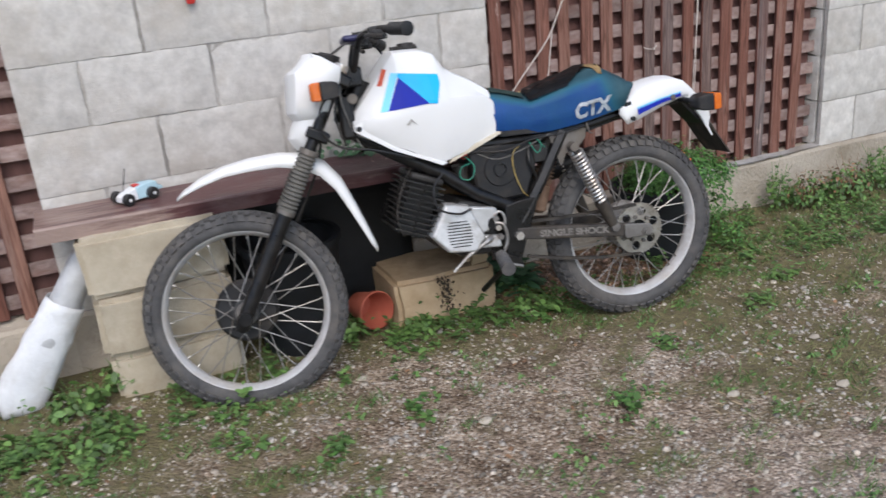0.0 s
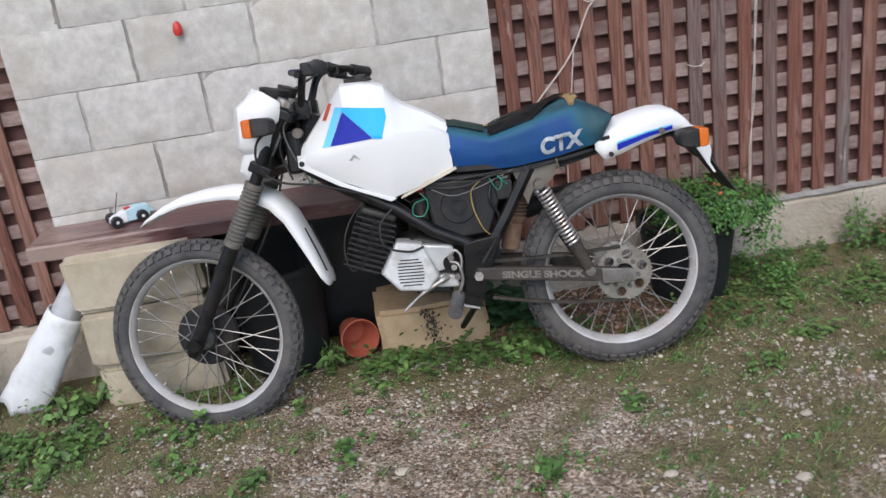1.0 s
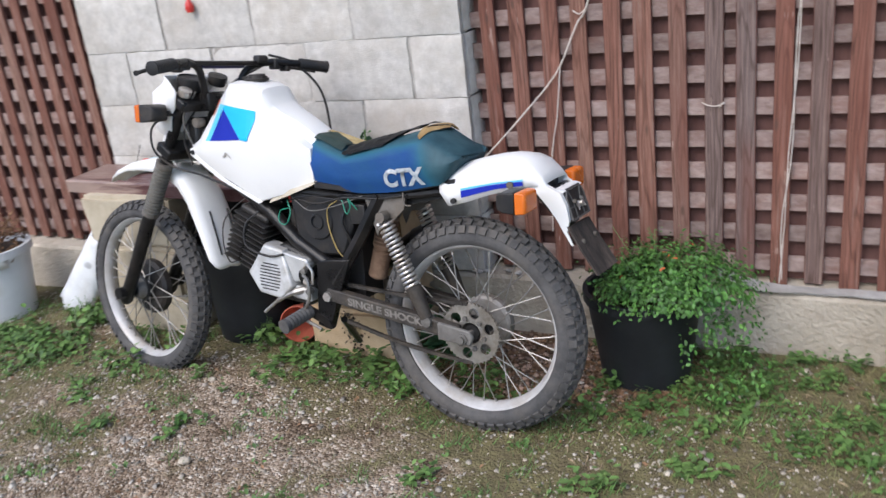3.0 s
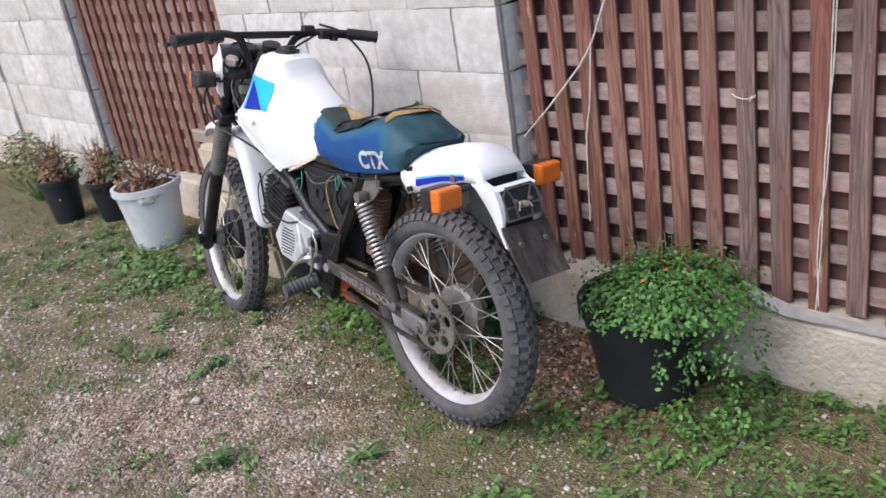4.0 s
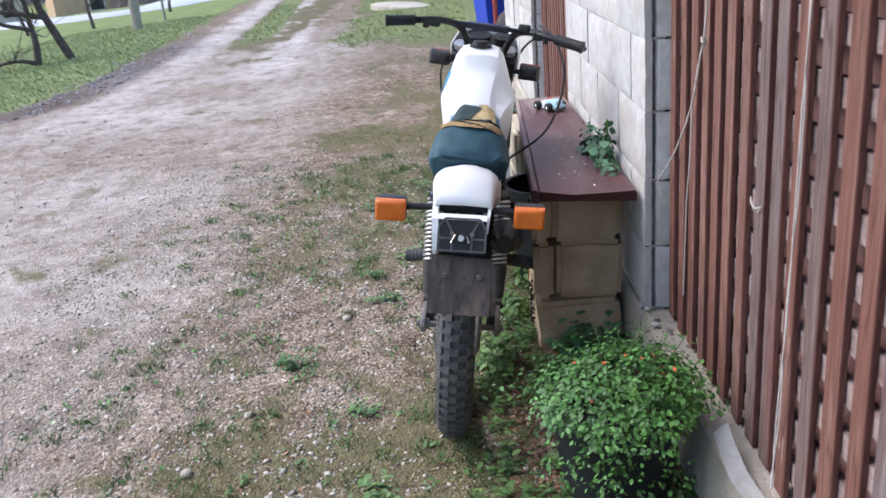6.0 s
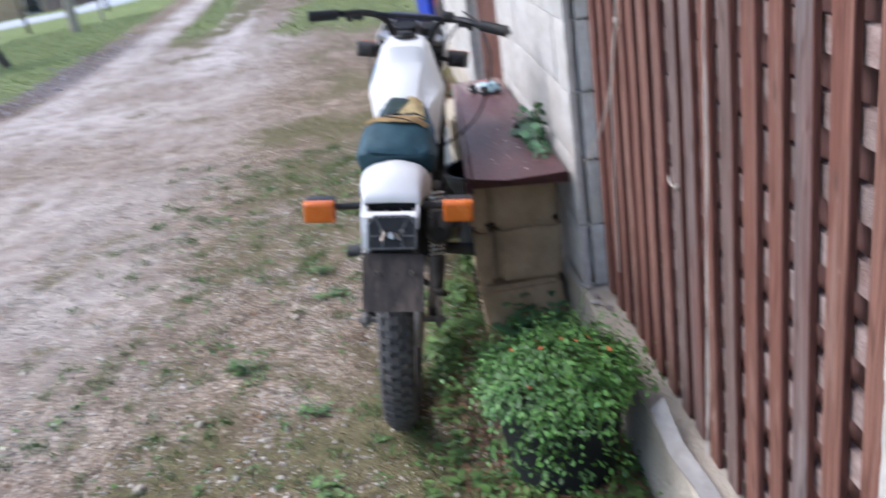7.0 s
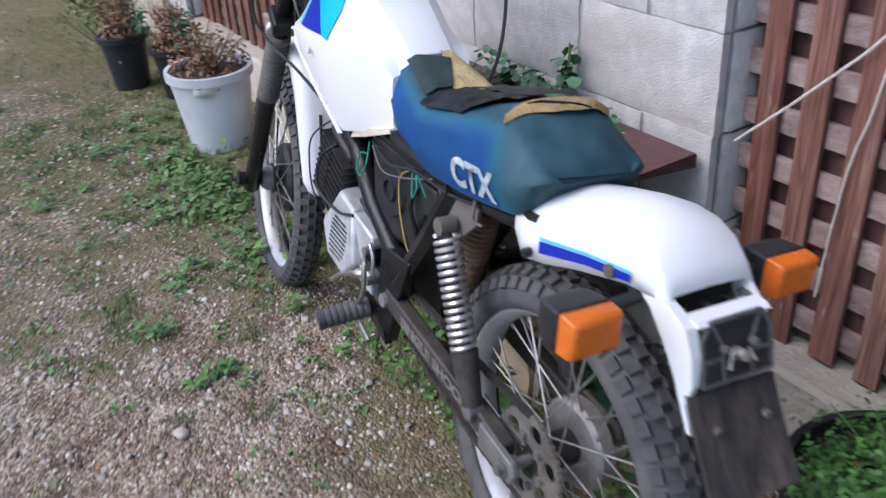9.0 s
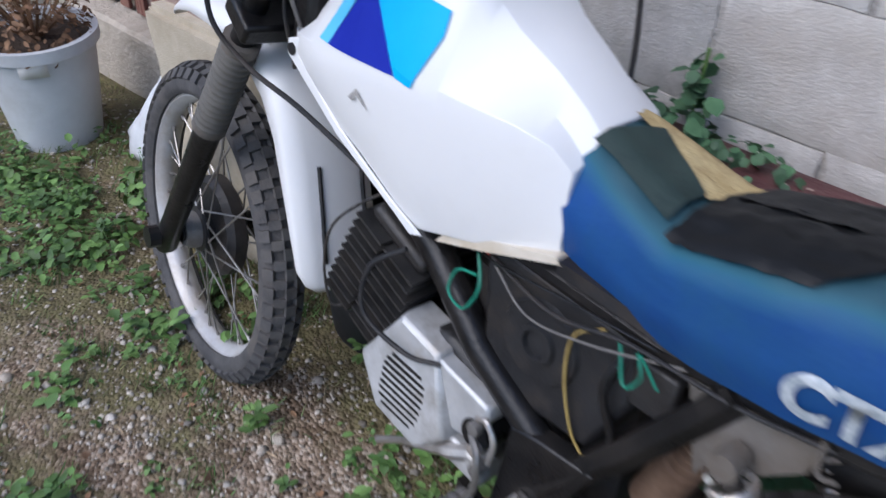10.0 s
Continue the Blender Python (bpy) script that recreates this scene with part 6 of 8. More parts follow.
# cables and loose wires
for nm, pts, rr, mt, lb in (
    ("throttle_cable", [(-0.81, 0.19, 1.03), (-0.75, 0.235, 1.0), (-0.685, 0.27, 0.92), (-0.655, 0.268, 0.82), (-0.62, 0.22, 0.71), (-0.58, 0.1, 0.62)], 0.004, BLACKP, "black cable looping down beside the tank"),
    ("brake_cable", [(-0.84, 0.20, 1.0), (-0.95, 0.14, 0.93), (-0.97, 0.08, 0.78), (-1.02, 0.06, 0.62), (-1.2, 0.07, 0.33)], 0.004, BLACKP, ""),
    ("clutch_cable", [(-0.945, -0.12, 0.885), (-1.0, -0.145, 0.845), (-1.005, -0.145, 0.775), (-0.955, -0.125, 0.725), (-0.86, -0.11, 0.70), (-0.74, -0.09, 0.655)], 0.0035, BLACKP, "thin black cable hanging past the fork"),
    ("black_hose", [(-0.66, -0.10, 0.60), (-0.70, -0.12, 0.56), (-0.695, -0.13, 0.50), (-0.63, -0.115, 0.47), (-0.585, -0.10, 0.475)], 0.0034, BLACKP, "black rubber hose"),
    ("green_wire", [(-0.575, -0.07, 0.63), (-0.555, -0.085, 0.60), (-0.57, -0.09, 0.565), (-0.60, -0.085, 0.57), (-0.595, -0.08, 0.60), (-0.565, -0.08, 0.61)], 0.0018, GREENWIRE, "green wire tied in a loop"),
    ("yellow_wire", [(-0.395, -0.074, 0.64), (-0.425, -0.08, 0.615), (-0.425, -0.08, 0.56), (-0.405, -0.078, 0.50), (-0.385, -0.076, 0.475)], 0.0017, YELLOWWIRE, "yellow wire hanging loose"),
    ("green_wire", [(-0.37, -0.085, 0.645), (-0.35, -0.095, 0.61), (-0.335, -0.095, 0.63), (-0.345, -0.09, 0.65), (-0.32, -0.085, 0.62)], 0.0016, GREENWIRE, "green wire in a tangle"),
    ("wire", [(-0.55, -0.075, 0.64), (-0.45, -0.09, 0.632), (-0.36, -0.088, 0.652), (-0.25, -0.085, 0.655), (-0.16, -0.08, 0.668)], 0.0026, BLACKP, "dark wires"),
    ("wire", [(-0.54, -0.08, 0.635), (-0.48, -0.09, 0.61), (-0.40, -0.09, 0.625), (-0.3, -0.085, 0.66)], 0.0014, GREYSTEEL, "grey wire"),
    ("wire", [(-0.90, -0.05, 0.94), (-0.93, -0.085, 0.86), (-0.905, -0.07, 0.76), (-0.88, -0.06, 0.70)], 0.003, GREYSTEEL, ""),
    ("wire", [(-0.89, -0.03, 0.92), (-0.95, -0.07, 0.82), (-0.93, -0.07, 0.72)], 0.003, BLACKP, ""),
    ("wire", [(-0.17, -0.083, 0.675), (-0.165, -0.088, 0.645), (-0.15, -0.08, 0.64)], 0.0026, GREYSTEEL, ""),
):
    part(nm, pipe(curve_pts(pts, 7), rr, 8), mt, bike, lb)
for nm, pts, rr, mt, lb in (
    ("black_hose", [(-0.36, -0.06, 0.64), (-0.375, -0.085, 0.585), (-0.355, -0.08, 0.53), (-0.36, -0.07, 0.48)], 0.005, BLACK, "black rubber hose"),
    ("linkage", [(-0.515, -0.098, 0.44), (-0.497, -0.104, 0.452), (-0.482, -0.104, 0.43), (-0.486, -0.104, 0.395)], 0.004, CHROME, "bare steel linkage"),
    ("wire", [(-0.585, -0.06, 0.625), (-0.52, -0.085, 0.645), (-0.44, -0.088, 0.655), (-0.33, -0.086, 0.662)], 0.0018, BLACK, ""),
):
    part(nm, pipe(curve_pts(pts, 7), rr, 8), mt, bike, lb)
part("regulator", bent((-0.355, -0.074, 0.575), (-0.305, -0.05, 0.632)), ENGINE, bike, "dusty grey electrical box", bevel=0.004)
for k in range(3):
    part("link_bolt", lathe(bmesh.new(), [(0, -0.01), (0.009, -0.01), (0.009, 0.01), (0, 0.01)], 12, closed=False), CHROME if k == 1 else GREYSTEEL, bike, "", pose(-0.512 + 0.006 * k, -0.1, 0.432 - 0.03 * k))
part("fuel_tap", bent((-0.584, -0.055, 0.62), (-0.56, -0.03, 0.64)), REDPLUG, bike, "red plastic fuel tap", bevel=0.004)
part("wiring_loom", bent((-0.93, -0.07, 0.73), (-0.885, 0.07, 0.86)), BLACK, bike, "black wiring behind the steering head", STEER, bevel=0.01)
part("horn", lathe(bmesh.new(), [(0, 0), (0.014, 0), (0.016, 0.01), (0.012, 0.03), (0, 0.032)], 20, closed=False), GREYSTEEL, bike, "", STEER @ pose(-0.885, -0.075, 0.845))
# ---- scattered small growth and stones ----
nr = np.random.RandomState(5)


def turns(n, tilt=0.0, scale=None, flat=None):
    """n random turns about z, leaned by up to tilt radians, with sizes."""
    a = nr.uniform(0, 2 * np.pi, n)
    t = nr.uniform(0.3, 1.0, n) * tilt
    ca, sa, ct, st = np.cos(a), np.sin(a), np.cos(t), np.sin(t)
    z = np.zeros(n)
    m = np.stack([np.stack([ca * ct, -sa, ca * st], 1), np.stack([sa * ct, ca, sa * st], 1), np.stack([-st, z, ct], 1)], 1)
    if scale is not None:
        s = np.stack([scale, scale, scale if flat is None else scale * flat], 1) if scale.ndim == 1 else scale
        m = m * s[:, None, :]
    return m


def scatter(name, shape, faces, at, rot, material, parent=None):
    """Many small copies of one shape joined into one mesh."""
    V = np.asarray(shape, float)
    F = np.asarray(faces, int)
    P = np.asarray(at, float)
    verts = (np.einsum("nij,vj->nvi", rot, V) + P[:, None, :]).reshape(-1, 3)
    fc = (F[None] + (np.arange(len(P)) * len(V))[:, None, None]).reshape(-1, F.shape[1])
    me = bpy.data.meshes.new(name)
    k = F.shape[1]
    me.vertices.add(len(verts))
    me.vertices.foreach_set("co", verts.ravel())
    me.loops.add(len(fc) * k)
    me.loops.foreach_set("vertex_index", fc.ravel())
    me.polygons.add(len(fc))
    me.polygons.foreach_set("loop_start", np.arange(len(fc)) * k)
    me.update(calc_edges=True)
    me.materials.append(material)
    ob = new(name, me)
    if parent:
        ob.parent = parent
    return ob


OCTA = [(1, 0, 0), (-1, 0, 0), (0, 1, 0), (0, -1, 0), (0.1, 0.1, 0.8), (0, 0, -0.8), (0.62, 0.6, 0.35), (-0.62, 0.58, 0.3), (-0.6, -0.62, 0.36), (0.6, -0.6, 0.28)]
OCTA_F = [(4, 0, 6), (4, 6, 2), (4, 2, 7), (4, 7, 1), (4, 1, 8), (4, 8, 3), (4, 3, 9), (4, 9, 0), (5, 6, 0), (5, 2, 6), (5, 7, 2), (5, 1, 7), (5, 8, 1), (5, 3, 8), (5, 9, 3), (5, 0, 9)]
LEAF_V = [(0, 0, 0), (0.32, 0.28, 0.07), (0.36, 0, 0.0), (0.32, -0.28, 0.07), (0.72, 0.24, 0.05), (0.75, 0, -0.03), (0.72, -0.24, 0.05), (1.0, 0, -0.1)]
ROUND_V = [(x, y * 1.7, z) for x, y, z in LEAF_V]
LEAF_F = [(0, 2, 1), (0, 3, 2), (1, 2, 5), (1, 5, 4), (2, 3, 6), (2, 6, 5), (4, 5, 7), (5, 6, 7)]
BLADE_V = [(-0.03, 0, 0), (0.03, 0, 0), (-0.02, 0.10, 0.6), (0.02, 0.10, 0.6), (0, 0.32, 1.0)]
BLADE_F = [(0, 1, 3), (0, 3, 2), (2, 3, 4)]


def field(n, x0, x1, y0, y1, keep):
    """Places where keep(x, y) says how likely a thing is."""
    out = []
    for x, y, u in zip(nr.uniform(x0, x1, n), nr.uniform(y0, y1, n), nr.uniform(0, 1, n)):
        if u < keep(x, y):
            out.append((x, y, height(x, y)))
    return np.array(out)


def clear(x, y):
    """Not inside the stacked blocks."""
    return not (y > 2.77 and (0.07 < x < 0.52 or 1.0 < x < 1.41))


p = field(80000, -1.6, 3.6, 0.7, 3.0, lambda x, y: (0.95 - 0.55 * green(x, y)) * clear(x, y) * (0.3 + 0.8 * ss(-0.12, 0.3, nz(x, y, 5, 11))))
tagged(scatter("pebbles", OCTA, OCTA_F, p, turns(len(p), 0.6, np.clip(nr.lognormal(-5.75, 0.5, len(p)), 0.0015, 0.013), nr.uniform(0.4, 0.8, len(p))), PEBBLE), "loose pale gravel over the ground", "gravel", kind="stuff")
p = field(34000, -1.6, 3.5, 0.7, 2.9, lambda x, y: (1.0 - 0.85 * green(x, y)) * clear(x, y) * (0.12 + 0.88 * ss(-0.1, 0.35, nz(x, y, 4, 11) + 0.4 * nz(x, y, 1.3, 4))))
tagged(scatter("pale_pebbles", OCTA, OCTA_F, p, turns(len(p), 0.6, np.clip(nr.lognormal(-5.5, 0.5, len(p)), 0.002, 0.014), nr.uniform(0.4, 0.8, len(p))), mat("pale_pebbles", (0.34, 0.30, 0.25), (0.52, 0.475, 0.415), 0.9, 25, 0.2, 200, rnd=0.3, island=True)), "pale stones among the gravel", "gravel", kind="stuff")
p = field(18000, -9, 0.5, -1.2, 2.4, lambda x, y: (0.9 - 0.8 * green(x, y)) * (0.35 + 0.65 * ss(-7, 0, x)))
tagged(scatter("road_pebbles", OCTA, OCTA_F, p, turns(len(p), 0.6, np.clip(nr.lognormal(-5.4, 0.5, len(p)), 0.002, 0.016), nr.uniform(0.4, 0.8, len(p))), PEBBLE), "loose gravel on the track", "gravel", kind="stuff")
p = field(90000, -3.0, 3.6, 1.0, 3.04, lambda x, y: max(0, green(x, y) - 0.08) ** 1.4 * clear(x, y) * (0.25 + 0.75 * (nz(x, y, 9, 21) > -0.05)))
tagged(scatter("grass", BLADE_V, BLADE_F, p, turns(len(p), 0.75, np.stack([nr.uniform(0.025, 0.05, len(p))] * 2 + [nr.uniform(0.006, 0.032, len(p))], 1)), GRASS), "short patchy grass in the gravel", "grass", kind="stuff")
p = field(120000, -18, -2.5, -6.5, 2.9, lambda x, y: 0.75 * verge(x, y) if verge(x, y) > 0.3 else 0)
tagged(scatter("verge_grass", BLADE_V, BLADE_F, p, turns(len(p), 0.7, np.stack([nr.uniform(0.10, 0.2, len(p))] * 2 + [nr.uniform(0.015, 0.05, len(p))], 1)), VERGE), "green grass of the verge", "grass", kind="stuff")


p = field(9000, -16, -1.5, -5, 0, lambda x, y: 0.9 * bank(x, y))
tagged(scatter("bank_gravel", OCTA, OCTA_F, p, turns(len(p), 0.6, np.clip(nr.lognormal(-4.2, 0.5, len(p)), 0.006, 0.05), nr.uniform(0.4, 0.8, len(p))), mat("grey_gravel", (0.2, 0.19, 0.195), (0.36, 0.34, 0.345), 0.9, 25, 0.2, 200, rnd=0.5, island=True)), "coarse grey gravel along the track edge", "gravel", kind="stuff")


def rosettes(centres, leaves, size, lift, material, name, label, tilt=0.9):
    """Low weeds: leaves spreading from a middle."""
    P, S = [], []
    for (x, y, z), k, s in zip(centres, leaves, size):
        for _ in range(k):
            P.append((x + nr.normal(0, s * 0.3), y + nr.normal(0, s * 0.3), z + abs(nr.normal(0, lift * s))))
            S.append(s * nr.uniform(0.5, 1.0))
    rot = turns(len(P), tilt, np.array(S))
    rot = rot @ np.array([[0.75, 0, -0.66], [0, 1, 0], [0.66, 0, 0.75]])[None] if lift > 0.5 else rot
    return tagged(scatter(name, LEAF_V, LEAF_F, P, rot, material), label, "weeds", kind="stuff")


c = field(1500, -1.5, 3.6, 1.4, 3.03, lambda x, y: max(0, green(x, y) - 0.45) * 0.9 * clear(x, y))
rosettes(c, nr.randint(4, 12, len(c)), nr.uniform(0.010, 0.024, len(c)), 0.3, WEED, "weeds", "low broad-leaved weeds in the gravel")
def bare(x, y):
    """A scuffed patch of earth in the weeds, 0 to 1."""
    return 1.0 - ss(0.9, 0.45, math.hypot((x - 2.68) / 0.2, (y - 2.8) / 0.1))


c = field(2600, 1.6, 3.6, 2.5, 3.05, lambda x, y: bare(x, y) * (1 - 0.85 * ss(1.62, 1.72, x) * ss(2.08, 1.98, x)) * (0.16 + 0.4 * ss(1.95, 2.3, x)) * (0.25 + 0.75 * (nz(x, y, 4, 9) > 0)))
rosettes(c, nr.randint(4, 11, len(c)), nr.uniform(0.012, 0.032, len(c)), 0.8, PLINTHWEED, "weeds_by_plinth", "green weeds growing along the plinth")
c = field(300, -0.9, 1.05, 2.45, 2.95, lambda x, y: 0.45 * ss(0.75, 0.3, abs(x - 0.0)) + 0.25 * (y < 2.78))
c = np.array([q for q in c if clear(q[0], q[1])])
rosettes(c, nr.randint(6, 16, len(c)), nr.uniform(0.016, 0.04, len(c)), 0.9, WEED, "weeds_by_bench", "green weeds round the foot of the bench")
c = field(120, 0.95, 1.75, 2.55, 2.76, lambda x, y: 0.8)
rosettes(c, nr.randint(5, 12, len(c)), nr.uniform(0.015, 0.04, len(c)), 0.9, WEED, "weeds_under_engine", "green weeds before the yellow block")
c = field(84, 1.40, 1.60, 2.82, 3.02, lambda x, y: 0.75)
rosettes(c, nr.randint(5, 8, len(c)), nr.uniform(0.04, 0.075, len(c)), 0.8, BLUELEAF, "dark_weeds", "dark broad leaves in the corner by the blocks")
c = field(150, -0.8, 0.3, 2.0, 2.8, lambda x, y: 0.5 * ss(0.35, -0.1, x))
rosettes(c, nr.randint(4, 8, len(c)), nr.uniform(0.016, 0.036, len(c)), 0.6, WEED, "dandelions", "flat leaf rosettes in the grass")
c = field(230, -1.2, 3.5, 1.25, 2.7, lambda x, y: 0.75)
c = np.concatenate([q + nr.normal(0, 0.035, (7, 3)) * np.array([1, 1, 0]) for q in c])
rosettes(c, nr.randint(3, 7, len(c)), nr.uniform(0.010, 0.026, len(c)), 0.5, WEED, "weed_tufts", "small scattered tufts of weeds in the gravel")
spots = ((-0.09, 2.6, 0.08), (0.0, 2.46, 0.09), (-0.12, 2.38, 0.07), (0.37, 2.33, 0.05), (0.42, 2.47, 0.06), (0.06, 2.84, 0.07), (0.03, 2.7, 0.08), (-0.25, 2.52, 0.08), (0.98, 2.68, 0.06), (1.12, 2.72, 0.05), (1.3, 2.7, 0.05), (1.55, 2.6, 0.05), (1.85, 2.6, 0.06), (2.05, 2.62, 0.06), (2.2, 2.66, 0.08), (2.33, 2.6, 0.08), (2.45, 2.7, 0.09), (2.37, 2.42, 0.05), (2.77, 2.55, 0.07), (2.9, 2.7, 0.07), (-0.68, 2.38, 0.07), (-0.89, 2.6, 0.08), (1.41, 1.95, 0.05), (0.89, 2.26, 0.05), (0.62, 2.14, 0.05), (-0.45, 2.6, 0.07), (-0.75, 2.72, 0.07), (1.7, 2.2, 0.045), (2.15, 2.28, 0.05))
c = np.concatenate([np.array([(x, y, height(x, y))]) + nr.normal(0, 0.6, (10, 3)) * np.array([r, r, 0]) for x, y, r in spots])
rosettes(c, nr.randint(4, 9, len(c)), nr.uniform(0.018, 0.038, len(c)), 0.6, WEED, "weed_clumps", "clumps of broad green weed leaves in the gravel")
p = field(2200, 1.42, 2.3, 2.6, 3.03, lambda x, y: 0.9 * ss(0.35, 0.1, abs(y - 2.85)))
tagged(scatter("fallen_leaves", LEAF_V, LEAF_F, p + np.array([0, 0, 0.006]), turns(len(p), 0.5, nr.uniform(0.015, 0.035, len(p))), DRYLEAF), "dry brown fallen leaves by the plinth", "leaves", kind="stuff")
p = np.stack([nr.normal(1.212, 0.014, 150), nr.uniform(2.758, 2.768, 150), nr.uniform(0.02, 0.165, 150)], 1)
p[:, 0] += (0.1 - p[:, 2]) * 0.16
tagged(scatter("dead_moss", LEAF_V, LEAF_F, p, turns(len(p), 1.6, nr.uniform(0.007, 0.016, len(p))), mat("dead_moss", (0.03, 0.022, 0.016), (0.10, 0.075, 0.055), 0.9, 12, 0, rnd=0.5, island=True)), "dark dead moss clinging to the yellow block", "moss", kind="stuff")
p = field(900, 1.6, 2.12, 2.62, 3.04, lambda x, y: 0.8 * ss(0.24, 0.1, abs(y - 2.86)))
tagged(scatter("earth_crumbs", OCTA, OCTA_F, p + np.array([0, 0, 0.002]), turns(len(p), 0.5, nr.uniform(0.003, 0.011, len(p))), mat("red_brown_crumbs", (0.22, 0.13, 0.09), (0.42, 0.30, 0.23), 0.95, 20, 0.2, 120, rnd=0.6, island=True)), "red-brown earth crumbs and grit by the plinth", "earth", kind="stuff")
c = field(620, -1.5, 3.5, 1.1, 2.9, lambda x, y: (0.25 + 0.75 * green(x, y)) * clear(x, y))
c = np.concatenate([q + nr.normal(0, 0.022, (30, 3)) * np.array([1, 1, 0]) for q in c])
tagged(scatter("grass_tufts", BLADE_V, BLADE_F, c, turns(len(c), 0.8, np.stack([nr.uniform(0.03, 0.06, len(c))] * 2 + [nr.uniform(0.012, 0.045, len(c))], 1)), WEED), "thin tufts of grass in the gravel", "grass", kind="stuff")
p = field(2600, -1.4, 3.4, 1.2, 2.9, lambda x, y: 0.6 * clear(x, y))
tagged(scatter("straw", [(0, -0.05, 0), (0, 0.05, 0), (0.5, 0.07, 0.06), (1, 0, 0)], [(0, 1, 2), (0, 2, 3)], p + np.array([0, 0, 0.005]), turns(len(p), 0.25, nr.uniform(0.01, 0.035, len(p))), mat("dry_straw", (0.2, 0.135, 0.075), (0.38, 0.29, 0.18), 0.85, 12, 0, rnd=0.5, island=True)), "dry straw and leaf scraps on the gravel", "straw", kind="stuff")
p = field(900, -1.4, 3.2, 1.3, 2.9, lambda x, y: 0.6 * clear(x, y))
tagged(scatter("scattered_leaves", LEAF_V, LEAF_F, p + np.array([0, 0, 0.006]), turns(len(p), 0.5, nr.uniform(0.01, 0.025, len(p))), DRYLEAF), "dry brown leaves on the gravel", "leaves", kind="stuff")
for x, y, s in ((2.12, 2.0, 0.013), (1.69, 1.86, 0.014), (1.03, 2.09, 0.016), (0.8, 2.5, 0.012), (1.98, 1.75, 0.016)):
    bm = bmesh.new()
    bmesh.ops.create_icosphere(bm, subdivisions=2, radius=s)
    for v in bm.verts:
        v.co = Vector((v.co.x * 1.3, v.co.y, v.co.z * 0.6)) * (1 + 0.25 * nz(v.co.x * 60, v.co.y * 60, 1))
    tagged(part("stone", bm, PLINTH, None, "", pose(x, y, 0.006)), "pale stone lying on the gravel", "stone", "loose stones")

# ---- pots and plants ----


def pot_bm(r0, r1, h, lip=0.012):
    return lathe(bmesh.new(), [(0, 0), (r0, 0), (r1, h * 0.9), (r1 + lip, h * 0.9), (r1 + lip, h), (r1 - 0.004, h), (r1 - 0.008, h * 0.9), (r1 - 0.016, h * 0.86)], 40, axis="Z", closed=False)


def bush(centre, radii, n, size, seed, squash=0.15):
    """Leaves thick in an uneven rounded mass, facing outward and up."""
    r = np.random.RandomState(seed)
    u = r.normal(size=(n, 3))
    u[:, 2] = np.abs(u[:, 2]) * 0.9 - squash
    u /= np.linalg.norm(u, axis=1)[:, None]
    lump = np.array([0.82 + 0.3 * nz(q[0] * 2.3, q[1] * 2.3, 1, q[2] * 2.3 + seed) for q in u])
    d = lump * r.uniform(0.45, 1.05, n) ** 0.45
    P = np.array(centre) + u * d[:, None] * np.array(radii)
    a = r.uniform(0, 2 * np.pi, n)
    nrm = u * 0.7 + np.array([0, 0, 0.7]) + r.normal(0, 0.35, (n, 3))
    nrm /= np.linalg.norm(nrm, axis=1)[:, None]
    t = np.cross(nrm, np.stack([np.cos(a), np.sin(a), 0 * a], 1))
    t /= np.linalg.norm(t, axis=1)[:, None]
    b = np.cross(nrm, t)
    s = r.uniform(0.6, 1.2, n) * size
    return P, np.stack([t, b, nrm], 2) * s[:, None, None]


def stems(base, n, spread, tall, seed, r=0.0022):
    q = random.Random(seed)
    bm = bmesh.new()
    for _ in range(n):
        a, d = q.uniform(0, 6.28), q.uniform(0.2, 1) * spread
        top = Vector((math.cos(a) * d, math.sin(a) * d, tall * q.uniform(0.5, 1)))
        tube(bm, [Vector(base), Vector(base) + top * 0.5 + Vector((q.uniform(-1, 1), q.uniform(-1, 1), 0)) * 0.02, Vector(base) + top], [r, r * 0.8, r * 0.4], 5, False)
    return bm


th = thing("potted_plant", pose(2.155, 2.875, 0.0), "bushy green plant with orange blooms spilling from a black pot", "potted plant")
part("pot", pot_bm(0.128, 0.165, 0.285, 0.01), BLACKPOT, th, "large black plastic pot")
part("soil", lathe(bmesh.new(), [(0, 0.255), (0.158, 0.25)], 24, axis="Z", closed=False), SOIL, th)
part("stem", stems((0.04, 0, 0.24), 30, 0.2, 0.2, 4), WEED, th, "thin green stems")
P, Rm = bush((0.085, -0.01, 0.295), (0.265, 0.245, 0.125), 3900, 0.015, 3, 0.12)
tagged(scatter("foliage", LEAF_V, LEAF_F, P, Rm, LEAF, th), kind="stuff")
P, Rm = bush((0.085, -0.01, 0.30), (0.32, 0.295, 0.165), 420, 0.0155, 77, 0.12)
tagged(scatter("sprig", LEAF_V, LEAF_F, P, Rm, LEAF, th), kind="stuff")
P, Rm = bush((0.02, 0.0, 0.29), (0.18, 0.17, 0.075), 1100, 0.0145, 15)
tagged(scatter("low_foliage", LEAF_V, LEAF_F, P, Rm, LEAF, th), kind="stuff")
P, Rm = bush((0.09, -0.02, 0.325), (0.2, 0.18, 0.12), 12, 0.017, 9, 0.0)
tagged(scatter("bloom", LEAF_V, LEAF_F, P, Rm, FLOWER, th), kind="stuff")
